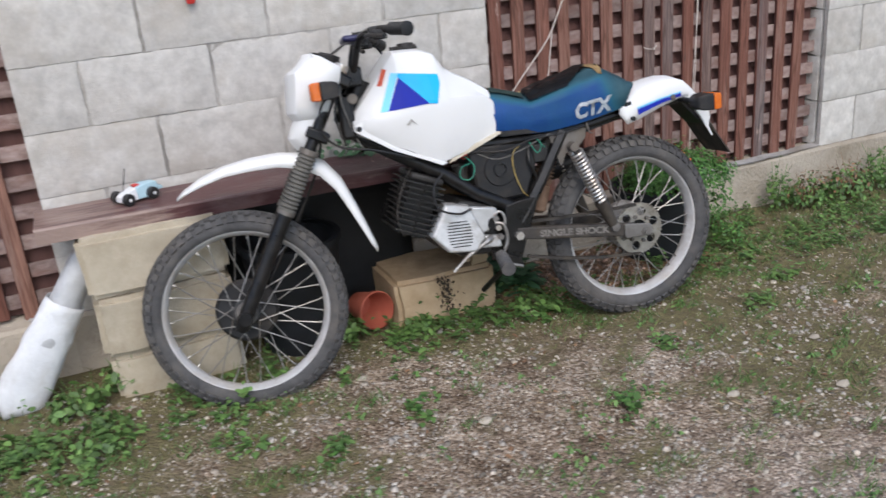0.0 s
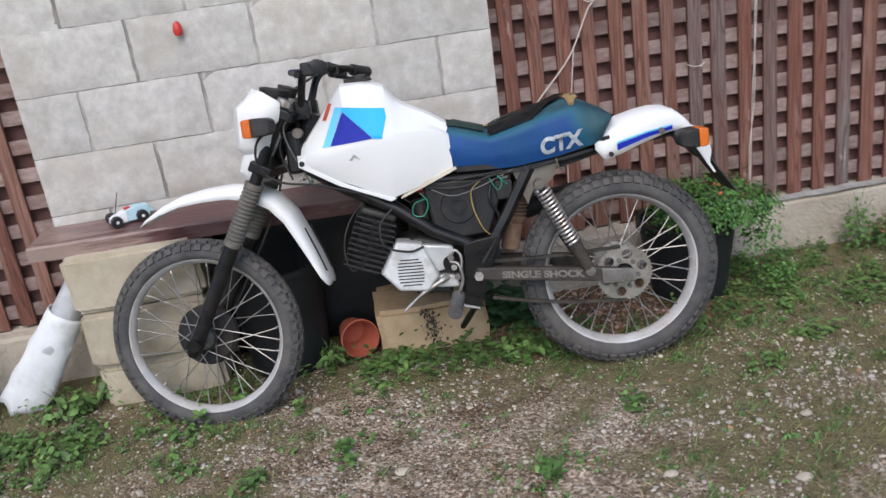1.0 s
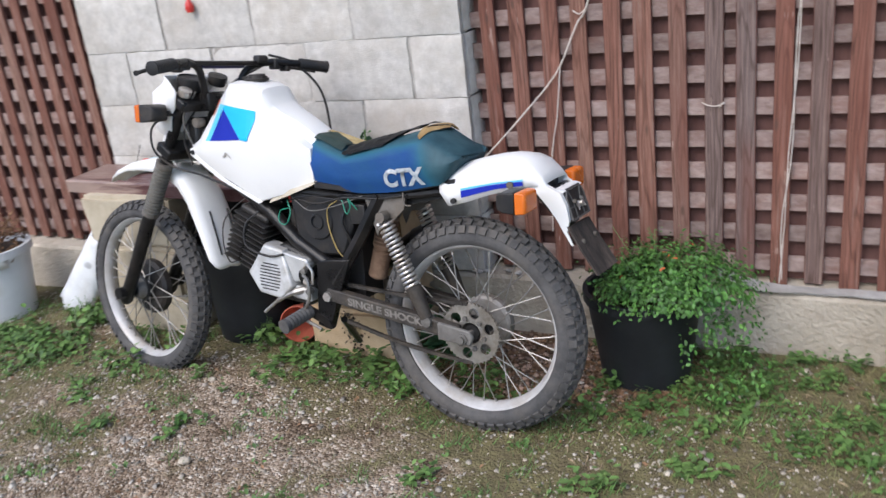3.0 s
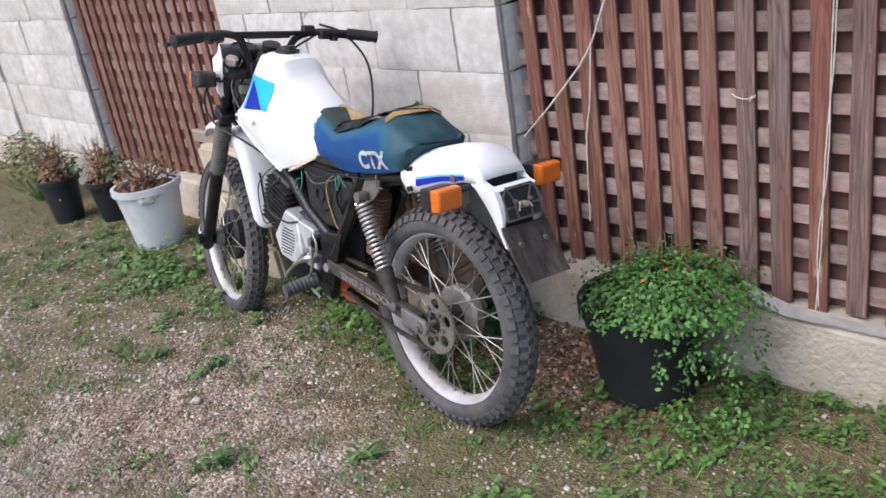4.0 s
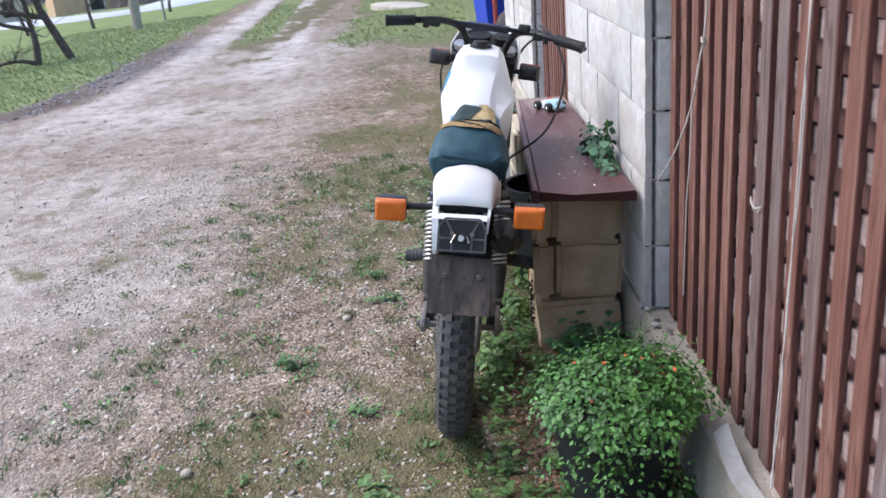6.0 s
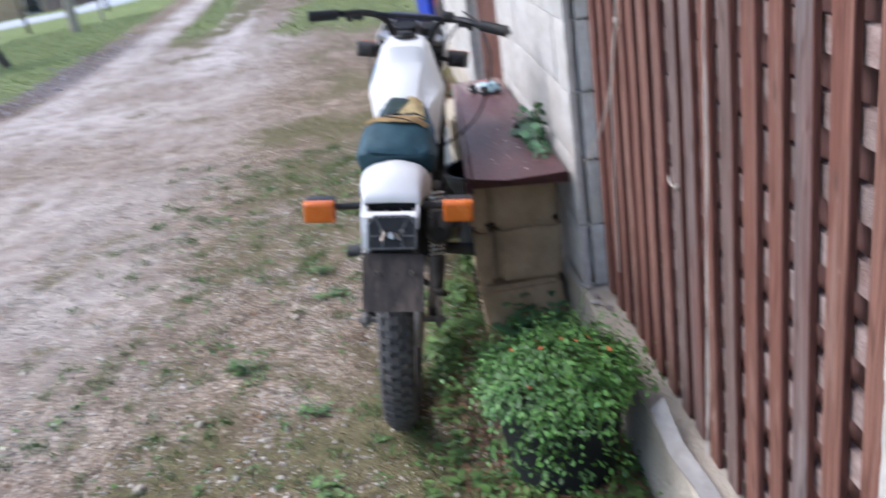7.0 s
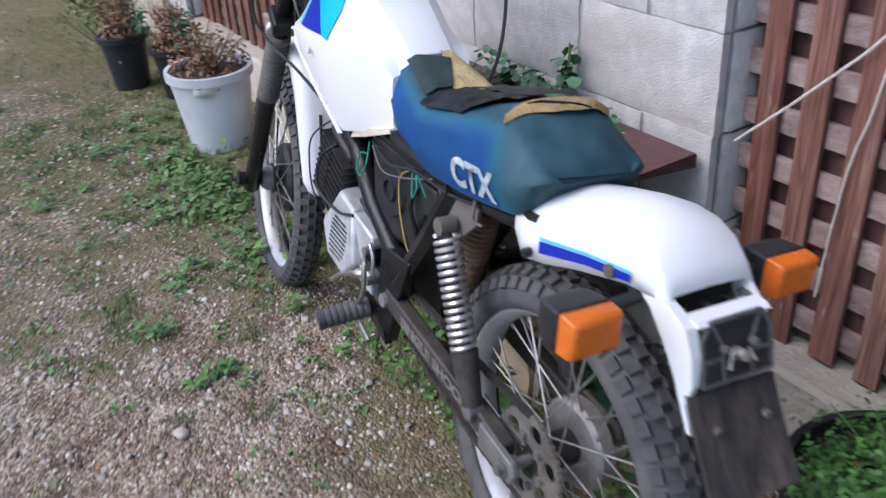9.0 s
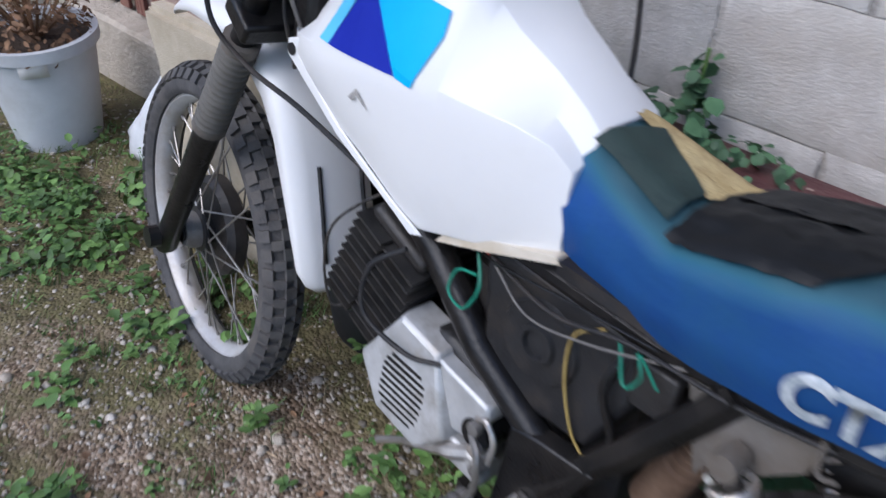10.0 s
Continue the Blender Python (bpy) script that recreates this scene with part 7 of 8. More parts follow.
for k, (cx, cy, cz, rx, ry, rz, n) in enumerate(((0.27, 0.0, 0.18, 0.08, 0.12, 0.16, 170), (0.3, -0.05, 0.06, 0.08, 0.1, 0.08, 100), (0.17, -0.15, 0.17, 0.06, 0.05, 0.13, 50), (0.24, -0.16, 0.06, 0.08, 0.06, 0.08, 70), (0.22, -0.08, 0.2, 0.05, 0.08, 0.1, 110))):
    P, Rm = bush((cx, cy, cz), (rx, ry, rz), n, 0.0155, 12 + k, 0.5)
    tagged(scatter("trailing_foliage", LEAF_V, LEAF_F, P, Rm, LEAF, th), kind="stuff")


def tall_weed(x, y, rx, rz, n, seed, label, leaf=0.024, dry=False):
    """A leafy wild clump with thin stems."""
    t2 = thing("wild_plant", pose(x, y, 0), label, "plant", "weeds by the plinth")
    part("stem", stems((0, 0, 0.0), 16, rx * 0.9, rz * 1.15, seed, 0.0018), DRYLEAF if dry else WEED, t2, "thin stems")
    P, Rm = bush((0, 0, rz * 0.35), (rx, rx * 0.75, rz * 0.75), n, leaf, seed, 0.3)
    tagged(scatter("foliage", LEAF_V, LEAF_F, P, Rm, PLINTHWEED, t2), kind="stuff")
    if dry:
        P, Rm = bush((0, 0, rz * 0.5), (rx * 1.05, rx * 0.8, rz * 0.8), n // 4, leaf * 0.8, seed + 50, 0.1)
        tagged(scatter("dry_foliage", LEAF_V, LEAF_F, P, Rm, DRYLEAF, t2), kind="stuff")
    return t2


for k, (x, y, rx, rz, n, dry) in enumerate(((2.86, 2.97, 0.07, 0.2, 120, False), (2.99, 2.93, 0.12, 0.15, 260, True), (3.2, 2.9, 0.14, 0.16, 300, True), (3.42, 2.93, 0.13, 0.19, 280, False), (3.66, 2.88, 0.16, 0.2, 320, True), (3.95, 2.92, 0.15, 0.22, 300, False), (3.35, 2.62, 0.13, 0.1, 240, False), (4.25, 2.85, 0.17, 0.2, 300, True))):
    tall_weed(x, y, rx, rz, n, 70 + k, "half dry green weeds standing against the plinth" if dry else "leafy green weed growing at the foot of the plinth", dry=dry)


for k, (x, y, rx, rz, n) in enumerate(((-0.02, 2.76, 0.1, 0.1, 110), (0.12, 2.83, 0.07, 0.13, 90), (-0.2, 2.62, 0.11, 0.045, 80), (0.0, 2.52, 0.12, 0.05, 90), (0.06, 2.63, 0.08, 0.05, 60), (-0.35, 2.55, 0.1, 0.045, 70), (0.86, 2.76, 0.05, 0.1, 50), (1.08, 2.715, 0.07, 0.06, 70), (1.5, 2.64, 0.09, 0.07, 110))):
    tall_weed(x, y, rx, rz, n, 90 + k, "broad-leaved green weed at the foot of the bench", leaf=0.032)


def dry_pot(x, y, r0, r1, h, pm, leafy, seed, label, sz=1.0):
    t2 = thing("potted_plant", pose(x, y, 0), label, "potted plant")
    part("pot", pot_bm(r0, r1, h), pm, t2)
    part("soil", lathe(bmesh.new(), [(0, h * 0.93), (r1 * 0.97, h * 0.9)], 24, axis="Z", closed=False), SOIL, t2)
    part("stem", stems((0, 0, h * 0.88), 46, r1 * 1.15, 0.27 * sz, seed, 0.0028), DRYLEAF, t2, "dry brown stems")
    P, Rm = bush((0, 0, h * 0.97), (r1 * 1.15, r1 * 1.15, 0.24 * sz), 460, 0.022, seed)
    tagged(scatter("foliage", LEAF_V, LEAF_F, P, Rm, DRYLEAF, t2), kind="stuff")
    if leafy:
        P, Rm = bush((r1 * 0.3, 0.05, h * 1.05), (r1 * 0.9, r1 * 0.9, 0.16 * sz), leafy, 0.035, seed + 5)
        tagged(scatter("green_foliage", LEAF_V, LEAF_F, P, Rm, BLUELEAF, t2), kind="stuff")
    return t2


wp = dry_pot(-0.49, 2.775, 0.112, 0.148, 0.30, WHITEPOT, 0, 21, "dried plant in a pale grey plastic pot", 0.75)
bm = bmesh.new()
loft(bm, [[(0.155 * math.cos(a), 0.155 * math.sin(a), z) for z in (0.235, 0.285)] for a in (-0.75, -0.6, -0.45, -0.3)], close_ring=False)
lb = part("paper_tag", bm, WHITEPLASTER, wp, "white paper tag")
lb.modifiers.new("thick", "SOLIDIFY").thickness = 0.002
dry_pot(-1.40, 2.70, 0.075, 0.1, 0.24, BLACKPOT, 60, 22, "dried brown plant in a black plastic pot")
dry_pot(-1.12, 2.84, 0.07, 0.095, 0.22, BLACKPOT, 220, 23, "half dry plant with green leaves in a black pot")
th = thing("wild_plant", pose(-1.98, 2.76, 0), "tall yellow-green weed growing by the block wall", "plant")
part("stem", stems((0, 0, 0.0), 40, 0.26, 0.42, 41, 0.0026), WEED, th, "thin dry stems")
P, Rm = bush((0, 0, 0.22), (0.27, 0.16, 0.24), 900, 0.026, 42)
tagged(scatter("foliage", LEAF_V, LEAF_F, P, Rm, GRASS, th), kind="stuff")
P, Rm = bush((0.05, 0, 0.26), (0.24, 0.14, 0.2), 140, 0.026, 43)
tagged(scatter("dry_foliage", LEAF_V, LEAF_F, P, Rm, DRYLEAF, th), kind="stuff")

# ivy on the bench
P, Rm = bush((1.13, 3.02, 0.578), (0.21, 0.05, 0.05), 78, 0.032, 31)
th = thing("bench_weed", pose(0, 0, 0), "small green weed growing behind the bench board", "weed")
tagged(scatter("foliage", ROUND_V, LEAF_F, P, Rm, IVY, th), kind="stuff")
P, Rm = bush((1.20, 3.035, 0.635), (0.03, 0.02, 0.075), 22, 0.03, 33, 0.5)
tagged(scatter("upright_foliage", ROUND_V, LEAF_F, P, Rm, IVY, th), kind="stuff")
P, Rm = bush((1.29, 3.015, 0.578), (0.12, 0.045, 0.026), 48, 0.021, 35, 0.2)
tagged(scatter("trailing_foliage", ROUND_V, LEAF_F, P, Rm, IVY, th), kind="stuff")
P, Rm = bush((0.94, 3.025, 0.6), (0.13, 0.035, 0.045), 32, 0.022, 36, 0.2)
tagged(scatter("trailing_foliage", ROUND_V, LEAF_F, P, Rm, IVY, th), kind="stuff")
part("stem", pipe([(1.19, 3.04, 0.56), (1.20, 3.035, 0.64), (1.203, 3.035, 0.71)], 0.003, 6), WEED, th)

# ---- things under and on the bench ----
p = np.stack([nr.uniform(0.75, 1.5, 46), nr.uniform(2.86, 3.04, 46), np.full(46, 0.577)], 1)
tagged(scatter("bench_litter", LEAF_V, LEAF_F, p, turns(len(p), 0.15, nr.uniform(0.006, 0.016, len(p))), mat("pale_litter", (0.30, 0.22, 0.17), (0.62, 0.55, 0.48), 0.9, 12, 0, rnd=0.5, island=True)), "pale dry leaf scraps lying on the bench board", "leaves", kind="stuff")
th = thing("bucket", pose(0.715, 2.885, 0) @ Matrix.Diagonal((1.16, 1.16, 1.02, 1)), "large black plastic bucket in the shade under the bench", "bucket")
part("body", lathe(bmesh.new(), [(0, 0), (0.115, 0), (0.14, 0.36), (0.134, 0.36), (0.11, 0.01), (0, 0.01)], 40, axis="Z", closed=False), BLACKPOT, th)
part("rim", lathe(bmesh.new(), [(0.138, 0.352), (0.149, 0.352), (0.149, 0.372), (0.134, 0.372)], 40, axis="Z"), BLACKPOT, th)
# black sheet added as a stand-in for the deep shade below the board
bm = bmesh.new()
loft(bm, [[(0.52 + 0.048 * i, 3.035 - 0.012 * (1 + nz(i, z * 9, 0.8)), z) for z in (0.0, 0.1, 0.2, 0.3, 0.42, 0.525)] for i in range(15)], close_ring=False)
sheet = tagged(part("plastic_sheet", bm, BLACKPOT, sharp=60), "black sheet added for the shade under the bench", "sheet")
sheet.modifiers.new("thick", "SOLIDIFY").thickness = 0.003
th = thing("flower_pot", pose(0.96, 2.81, 0.076, 82, 0, 14), "terracotta flower pot lying on its side in the weeds", "flower pot")
part("body", lathe(bmesh.new(), [(0, -0.115), (0.045, -0.115), (0.06, -0.012), (0.065, -0.012), (0.067, 0.012), (0.0635, 0.014), (0.058, -0.01), (0.042, -0.108), (0, -0.108)], 36, axis="Z", closed=False), CLAY, th)

TA, TB = Vector((-0.19, 2.87, 0.03)), Vector((0.115, 2.945, 0.455))
ACROSS, OUT = Vector((0.82, 0, -0.55)), Vector((0, 1, 0.1))


def crumpled(f0, f1, wide0, wide1, deep0, deep1, seed, ragged):
    """A squashed length of sheet tube; its lower rim is torn by up to ragged."""
    bm = bmesh.new()
    rows = []
    for k in range(20):
        f = k / 19
        wd, dp = wide0 + (wide1 - wide0) * f, deep0 + (deep1 - deep0) * f
        row = []
        for j in range(20):
            a = 2 * math.pi * j / 20
            w2 = 1 + 0.10 * nz(j * 0.7, k * 0.3, 1, seed) + 0.05 * nz(j * 1.9, k * 0.9, 1, seed + 2)
            tear = ragged * (0.5 + nz(j * 0.9, 3, 1, seed)) * max(0.0, 1 - k / 5) - (0.05 * (1 - abs(k - 8) / 2) if ragged and j in (0, 1, 19) and abs(k - 8) < 2 else 0)
            row.append(TA.lerp(TB, f0 + (f1 - f0) * f - tear) + ACROSS * (math.cos(a) * wd * w2) + OUT * (math.sin(a) * dp * w2))
        rows.append(row)
    loft(bm, rows, caps=False)
    return bm


th = thing("metal_tube", pose(0, 0, 0), "crumpled metal tube in a torn white sleeve leaning by the bench", "tube")
part("body", crumpled(0.4, 1.0, 0.052, 0.044, 0.04, 0.036, 3, 0), TUBEMETAL, th, "dull grey dented tube", sharp=50)
sl = part("torn_sleeve", crumpled(0.02, 0.66, 0.082, 0.06, 0.03, 0.045, 8, 0.12), mat("white_sheet", (0.60, 0.61, 0.62), (0.76, 0.77, 0.78), 0.5, 9, 0.4, 30, rnd=0, stain=(0.45, 0.43, 0.40), stainscale=4.0), th, "torn white sheet wrapped round the tube", sharp=50)
sl.modifiers.new("thick", "SOLIDIFY").thickness = 0.002
part("end_cap", tube(bmesh.new(), [(0.115, 2.945, 0.452), (0.122, 2.946, 0.463)], [0.043, 0.036], 14), RUST, th, "rust-brown stained upper end")

th = thing("toy_car", pose(0.275, 2.955, 0.573, 0, 0, 28) @ Matrix.Scale(0.88, 4), "small white and pale blue toy racing car on the bench", "toy car")
TW = mat("toy_white", (0.7, 0.7, 0.7), (0.78, 0.78, 0.78), 0.35, 10, 0, rnd=0)
TT = mat("toy_turquoise", (0.36, 0.54, 0.6), (0.45, 0.62, 0.68), 0.35, 10, 0, rnd=0)
bm = bmesh.new()
loft(bm, [[(x, -w, z0), (x, w, z0), (x, w * 0.7, z1), (x, -w * 0.7, z1)] for x, w, z0, z1 in ((-0.06, 0.024, 0.008, 0.03), (-0.03, 0.03, 0.008, 0.042), (0.0, 0.03, 0.008, 0.05))])
part("front_body", bm, TW, th, "white plastic nose", bevel=0.003)
bm = bmesh.new()
loft(bm, [[(x, -w, z0), (x, w, z0), (x, w * 0.7, z1), (x, -w * 0.7, z1)] for x, w, z0, z1 in ((0.0, 0.03, 0.008, 0.05), (0.04, 0.032, 0.008, 0.056), (0.085, 0.028, 0.012, 0.052))])
part("rear_body", bm, TT, th, "pale blue plastic body", bevel=0.003)
part("wing", bent((0.085, -0.026, 0.022), (0.10, 0.026, 0.032)), TT, th, "pale blue rear wing")
part("driver_seat", bent((0.0, -0.010, 0.05), (0.02, 0.010, 0.057)), REDPLUG, th, "red plastic piece")
part("aerial", pipe([(-0.035, 0.01, 0.035), (-0.005, 0.02, 0.115)], 0.0018, 6), BLACKP, th, "thin black aerial")
for x, y in ((-0.045, -0.038), (-0.045, 0.038), (0.05, -0.04), (0.05, 0.04)):
    w = part("wheel", lathe(bmesh.new(), [(0, -0.012), (0.018, -0.012), (0.021, -0.008), (0.021, 0.008), (0.018, 0.012), (0, 0.012)], 20, closed=False), BLACKP, th, "black toy wheel", pose(x, y, 0.021))
    part("hubcap", lathe(bmesh.new(), [(0, -0.013), (0.006, -0.013), (0.006, 0.013), (0, 0.013)], 12, closed=False), TW, w, "", pose(x, y, 0.021))

bm = bmesh.new()
lathe(bm, [(0, 1.128), (0.012, 1.13), (0.016, 1.145), (0.013, 1.16), (0.006, 1.172), (0, 1.174)], 14, axis="Z", closed=False, centre=(0.562, 3.052, 0))
tagged(part("wall_peg", bm, REDPLUG), "red plastic plug hanging on the block wall", "plug")


def twine(name, ctrl, label, r=0.0028):
    pts = curve_pts([(x, y + 0.018, z) for x, y, z in ctrl], 8)
    pts = [q + Vector((0.0015 * nz(i, 1, 0.8), 0.001 * nz(i, 2, 0.9), 0)) for i, q in enumerate(pts)]
    return tagged(part(name, pipe(pts, r, 6), ROPE), label, "string", "strings on the lattice")


twine("string", [(1.605, 3.08, 0.60), (1.72, 3.10, 0.715), (1.85, 3.106, 0.855), (1.925, 3.108, 1.0), (1.962, 3.106, 1.06), (2.03, 3.10, 1.3), (2.12, 3.10, 1.9)], "pale string tied slanting across the lattice")
twine("string", [(1.868, 3.106, 0.885), (1.845, 3.108, 0.72), (1.82, 3.108, 0.59), (1.805, 3.108, 0.34)], "pale string hanging loose on the lattice", 0.0022)
twine("string", [(1.915, 3.112, 1.04), (1.935, 3.108, 1.03), (1.955, 3.112, 1.042), (1.942, 3.110, 1.018)], "knotted string end on the lattice", 0.002)
twine("string", [(2.56, 3.108, 2.3), (2.545, 3.106, 1.3), (2.54, 3.108, 0.9), (2.522, 3.105, 0.62), (2.515, 3.106, 0.4), (2.505, 3.10, 0.21)], "pale double string hanging down the lattice", 0.0017)
twine("string", [(2.572, 3.106, 2.3), (2.558, 3.104, 1.3), (2.535, 3.106, 0.95), (2.53, 3.104, 0.62), (2.507, 3.104, 0.4), (2.512, 3.10, 0.22)], "pale double string hanging down the lattice", 0.0017)
twine("string", [(2.283, 3.114, 0.758), (2.30, 3.110, 0.75), (2.325, 3.110, 0.748), (2.345, 3.114, 0.757), (2.33, 3.112, 0.742)], "short knotted string round a slat", 0.0016)

# ---- down the track ----
th = thing("waste_bin", pose(-6.45, 3.22, 0, 0, 0, 14), "tall blue plastic wheeled waste bin by the wall", "waste bin")
bm = bmesh.new()
loft(bm, [[(sx * w, sy * d, z) for sx, sy in ((-1, -1), (1, -1), (1, 1), (-1, 1))] for z, w, d in ((0.04, 0.22, 0.24), (1.0, 0.28, 0.31), (1.0, 0.30, 0.33), (1.04, 0.30, 0.33))])
part("body", bm, BINBLUE, th, bevel=0.02)
bm = bmesh.new()
loft(bm, [[(sx * w, sy * d, z) for sx, sy in ((-1, -1), (1, -1), (1, 1), (-1, 1))] for z, w, d in ((1.045, 0.31, 0.34), (1.09, 0.3, 0.33), (1.11, 0.2, 0.25))])
part("lid", bm, BINBLUE, th, bevel=0.01)
for y in (-0.27, 0.27):
    part("wheel", lathe(bmesh.new(), [(0, y - 0.03), (0.1, y - 0.03), (0.1, y + 0.03), (0, y + 0.03)], 24, closed=False), BLACKP, th, "black wheel", pose(-0.2, 0, 0.1))
part("handle", pipe([(-0.31, -0.26, 1.0), (-0.36, -0.26, 1.02), (-0.36, 0.26, 1.02), (-0.31, 0.26, 1.0)], 0.015, 8), BINBLUE, th, "blue bar handle")
# a red frame leaning on the bin, a dark sack below it
REDFRAME = mat("red_painted_steel", (0.33, 0.035, 0.02), (0.46, 0.07, 0.035), 0.5, 9, 0.1, 60, rnd=0.1, stain=(0.2, 0.03, 0.02))
th = thing("sack_truck", pose(-6.02, 3.26, 0, 0, 0, 14), "red painted steel sack truck leaning against the blue bin", "sack truck")
for y in (-0.2, 0.2):
    part("upright", pipe([(0.14, y, 0.27), (0.12, y, 0.6), (-0.06, y, 1.35)], 0.028, 8), REDFRAME, th)
for z, x in ((0.3, 0.14), (0.62, 0.115), (0.85, 0.06), (1.08, 0.005), (1.3, -0.048)):
    part("crossbar", pipe([(x, -0.2, z), (x + 0.02, 0.0, z + 0.02), (x, 0.2, z)], 0.026, 8), REDFRAME, th)
for y0, y1 in ((-0.2, 0.2), (0.2, -0.2)):
    part("brace", pipe([(0.11, y0, 0.64), (0.005, y1, 1.08)], 0.02, 8), REDFRAME, th)
for y in (-0.2, 0.2):
    part("foot", pipe([(0.14, y, 0.28), (0.2, y, 0.0)], 0.02, 8), BLACK, th, "dark leg")
bm = bmesh.new()
loft(bm, [[(w * math.cos(a) * (1 + 0.16 * nz(k, a * 2, 1)), w * 1.25 * math.sin(a) * (1 + 0.16 * nz(k, a * 2 + 9, 1)), z) for a in [2 * math.pi * q / 14 for q in range(14)]] for k, (z, w) in enumerate(((0.0, 0.15), (0.05, 0.19), (0.18, 0.21), (0.32, 0.2), (0.44, 0.16), (0.52, 0.07), (0.56, 0.05)))])
tagged(part("sack", bm, mat("dark_sack", (0.02, 0.013, 0.014), (0.05, 0.032, 0.03), 0.7, 6, 0.5, 22, rnd=0), None, "", pose(-5.72, 3.32, 0)), "dark full sack standing by the blue bin", "sack")
stub = stack_block("concrete_block", (-4.22, 2.96, -0.02), (-3.97, 3.16, 0.26), BLOCK, "pale concrete block at the end of the wall", 5)

for k in range(21):
    tagged(part("hollow_brick", bent((-0.12, -0.07, 0), (0.12, 0.07, 0.14)), BRICKRED if k % 4 == 1 else PLINTH, None, "", pose(-10.75 + 0.012 * (k % 2), 3.12 + 0.15 * (k % 3), 0.0 + 0.142 * (k // 3)), bevel=0.004), "weathered hollow brick in a tall stack", "brick", "stacked hollow bricks")
tagged(part("fence_post", bent((-0.09, -0.09, -0.1), (0.09, 0.09, 1.9)), PLINTH, None, "", pose(-10.3, 3.62, 0, 0, 0, 20), bevel=0.01), "pale rough concrete post behind the stacked bricks", "post")
for x, y, a in ((-7.05, -3.75, 20), (-6.95, -3.55, 70), (-7.1, -3.6, 140)):
    tagged(part("hollow_brick", bent((-0.14, -0.09, 0), (0.14, 0.09, 0.1)), BRICKRED, None, "", pose(x, y, height(x, y), 0, 8, a), bevel=0.004), "orange brick lying in the grass", "brick", "bricks in the grass")
tagged(part("flat_stone", lathe(bmesh.new(), [(0, 0.05), (0.75, 0.05), (0.9, 0.02), (0.92, -0.1)], 14, axis="Z", closed=False), PLINTH, None, "", pose(-13.4, 1.7, height(-13.4, 1.7), 0, 0, 30) @ Matrix.Diagonal((1.2, 0.4, 1, 1))), "pale flat slab in the grass bank", "slab")


def fruit_tree(x, y, limbs, r0, seed, label):
    """A crooked tree: limbs drawn across the line of sight from the track, with twigs."""
    q = random.Random(seed)
    t2 = thing("tree", pose(x, y, height(x, y) - 0.05), label, "tree", "bare trees")
    across = Vector((-0.407, 0.914, 0))
    twigs = bmesh.new()
    for k, limb in enumerate(limbs):
        pts = curve_pts([across * a + Vector((0.12 * q.uniform(-1, 1) * (i > 0), 0.1 * q.uniform(-1, 1) * (i > 0), b)) for i, (a, b) in enumerate(limb)], 5)
        n = len(pts)
        r1 = r0 if k == 0 else r0 * 0.6
        part("trunk" if k == 0 else "bough", pipe(pts, [r1 * (1 - 0.72 * i / n) for i in range(n)], 8), BARK, t2)
        for i in range(n // 3, n):
            for _ in range(2):
                d = Vector((q.uniform(-1, 1), q.uniform(-1, 1), q.uniform(-0.3, 0.9))).normalized()
                ln = q.uniform(0.25, 0.75)
                p1 = pts[i] + d * ln * 0.5 + Vector((0, 0, 0.06 * q.uniform(-1, 1)))
                p2 = pts[i] + d * ln + Vector((0.1 * q.uniform(-1, 1), 0.1 * q.uniform(-1, 1), 0.15 * q.random()))
                tube(twigs, [pts[i], p1, p2], [0.009, 0.006, 0.003], 4, False)
                for _ in range(2):
                    e2 = p1 + Vector((q.uniform(-1, 1), q.uniform(-1, 1), q.uniform(-0.2, 1))).normalized() * ln * 0.45
                    tube(twigs, [p1, e2], [0.004, 0.002], 3, False)
    tagged(part("crown", twigs, BARK, t2), kind="stuff")


def bare_tree(x, y, tall, seed, r0, label):
    q = random.Random(seed)
    t2 = thing("tree", pose(x, y, height(x, y) - 0.05), label, "tree", "bare trees")
    trunk, twigs = bmesh.new(), bmesh.new()

    def grow(bm, p0, d, length, r, depth):
        pts, p, dd = [p0], p0.copy(), d.copy()
        for _ in range(4):
            dd = (dd + Vector((q.uniform(-1, 1), q.uniform(-1, 1), q.uniform(-0.4, 0.6))) * 0.22).normalized()
            p = p + dd * (length / 4)
            pts.append(p.copy())
        tube(bm, pts, [r * (1 - 0.13 * k) for k in range(5)], 7 if depth < 2 else 4, False)
        if depth < 4:
            for _ in range(3 if depth else 4):
                k = q.randint(2, 4)
                side = Vector((q.uniform(-1, 1), q.uniform(-1, 1), q.uniform(-0.1, 0.9))).normalized()
                grow(twigs, pts[k], (dd * 0.5 + side).normalized(), length * q.uniform(0.5, 0.75), r * 0.52, depth + 1)

    grow(trunk, Vector((0, 0, 0)), Vector((q.uniform(-0.35, 0.35), q.uniform(-0.4, 0.2), 1)).normalized(), tall, r0, 0)
    part("trunk", trunk, BARK, t2)
    tagged(part("crown", twigs, BARK, t2), kind="stuff")


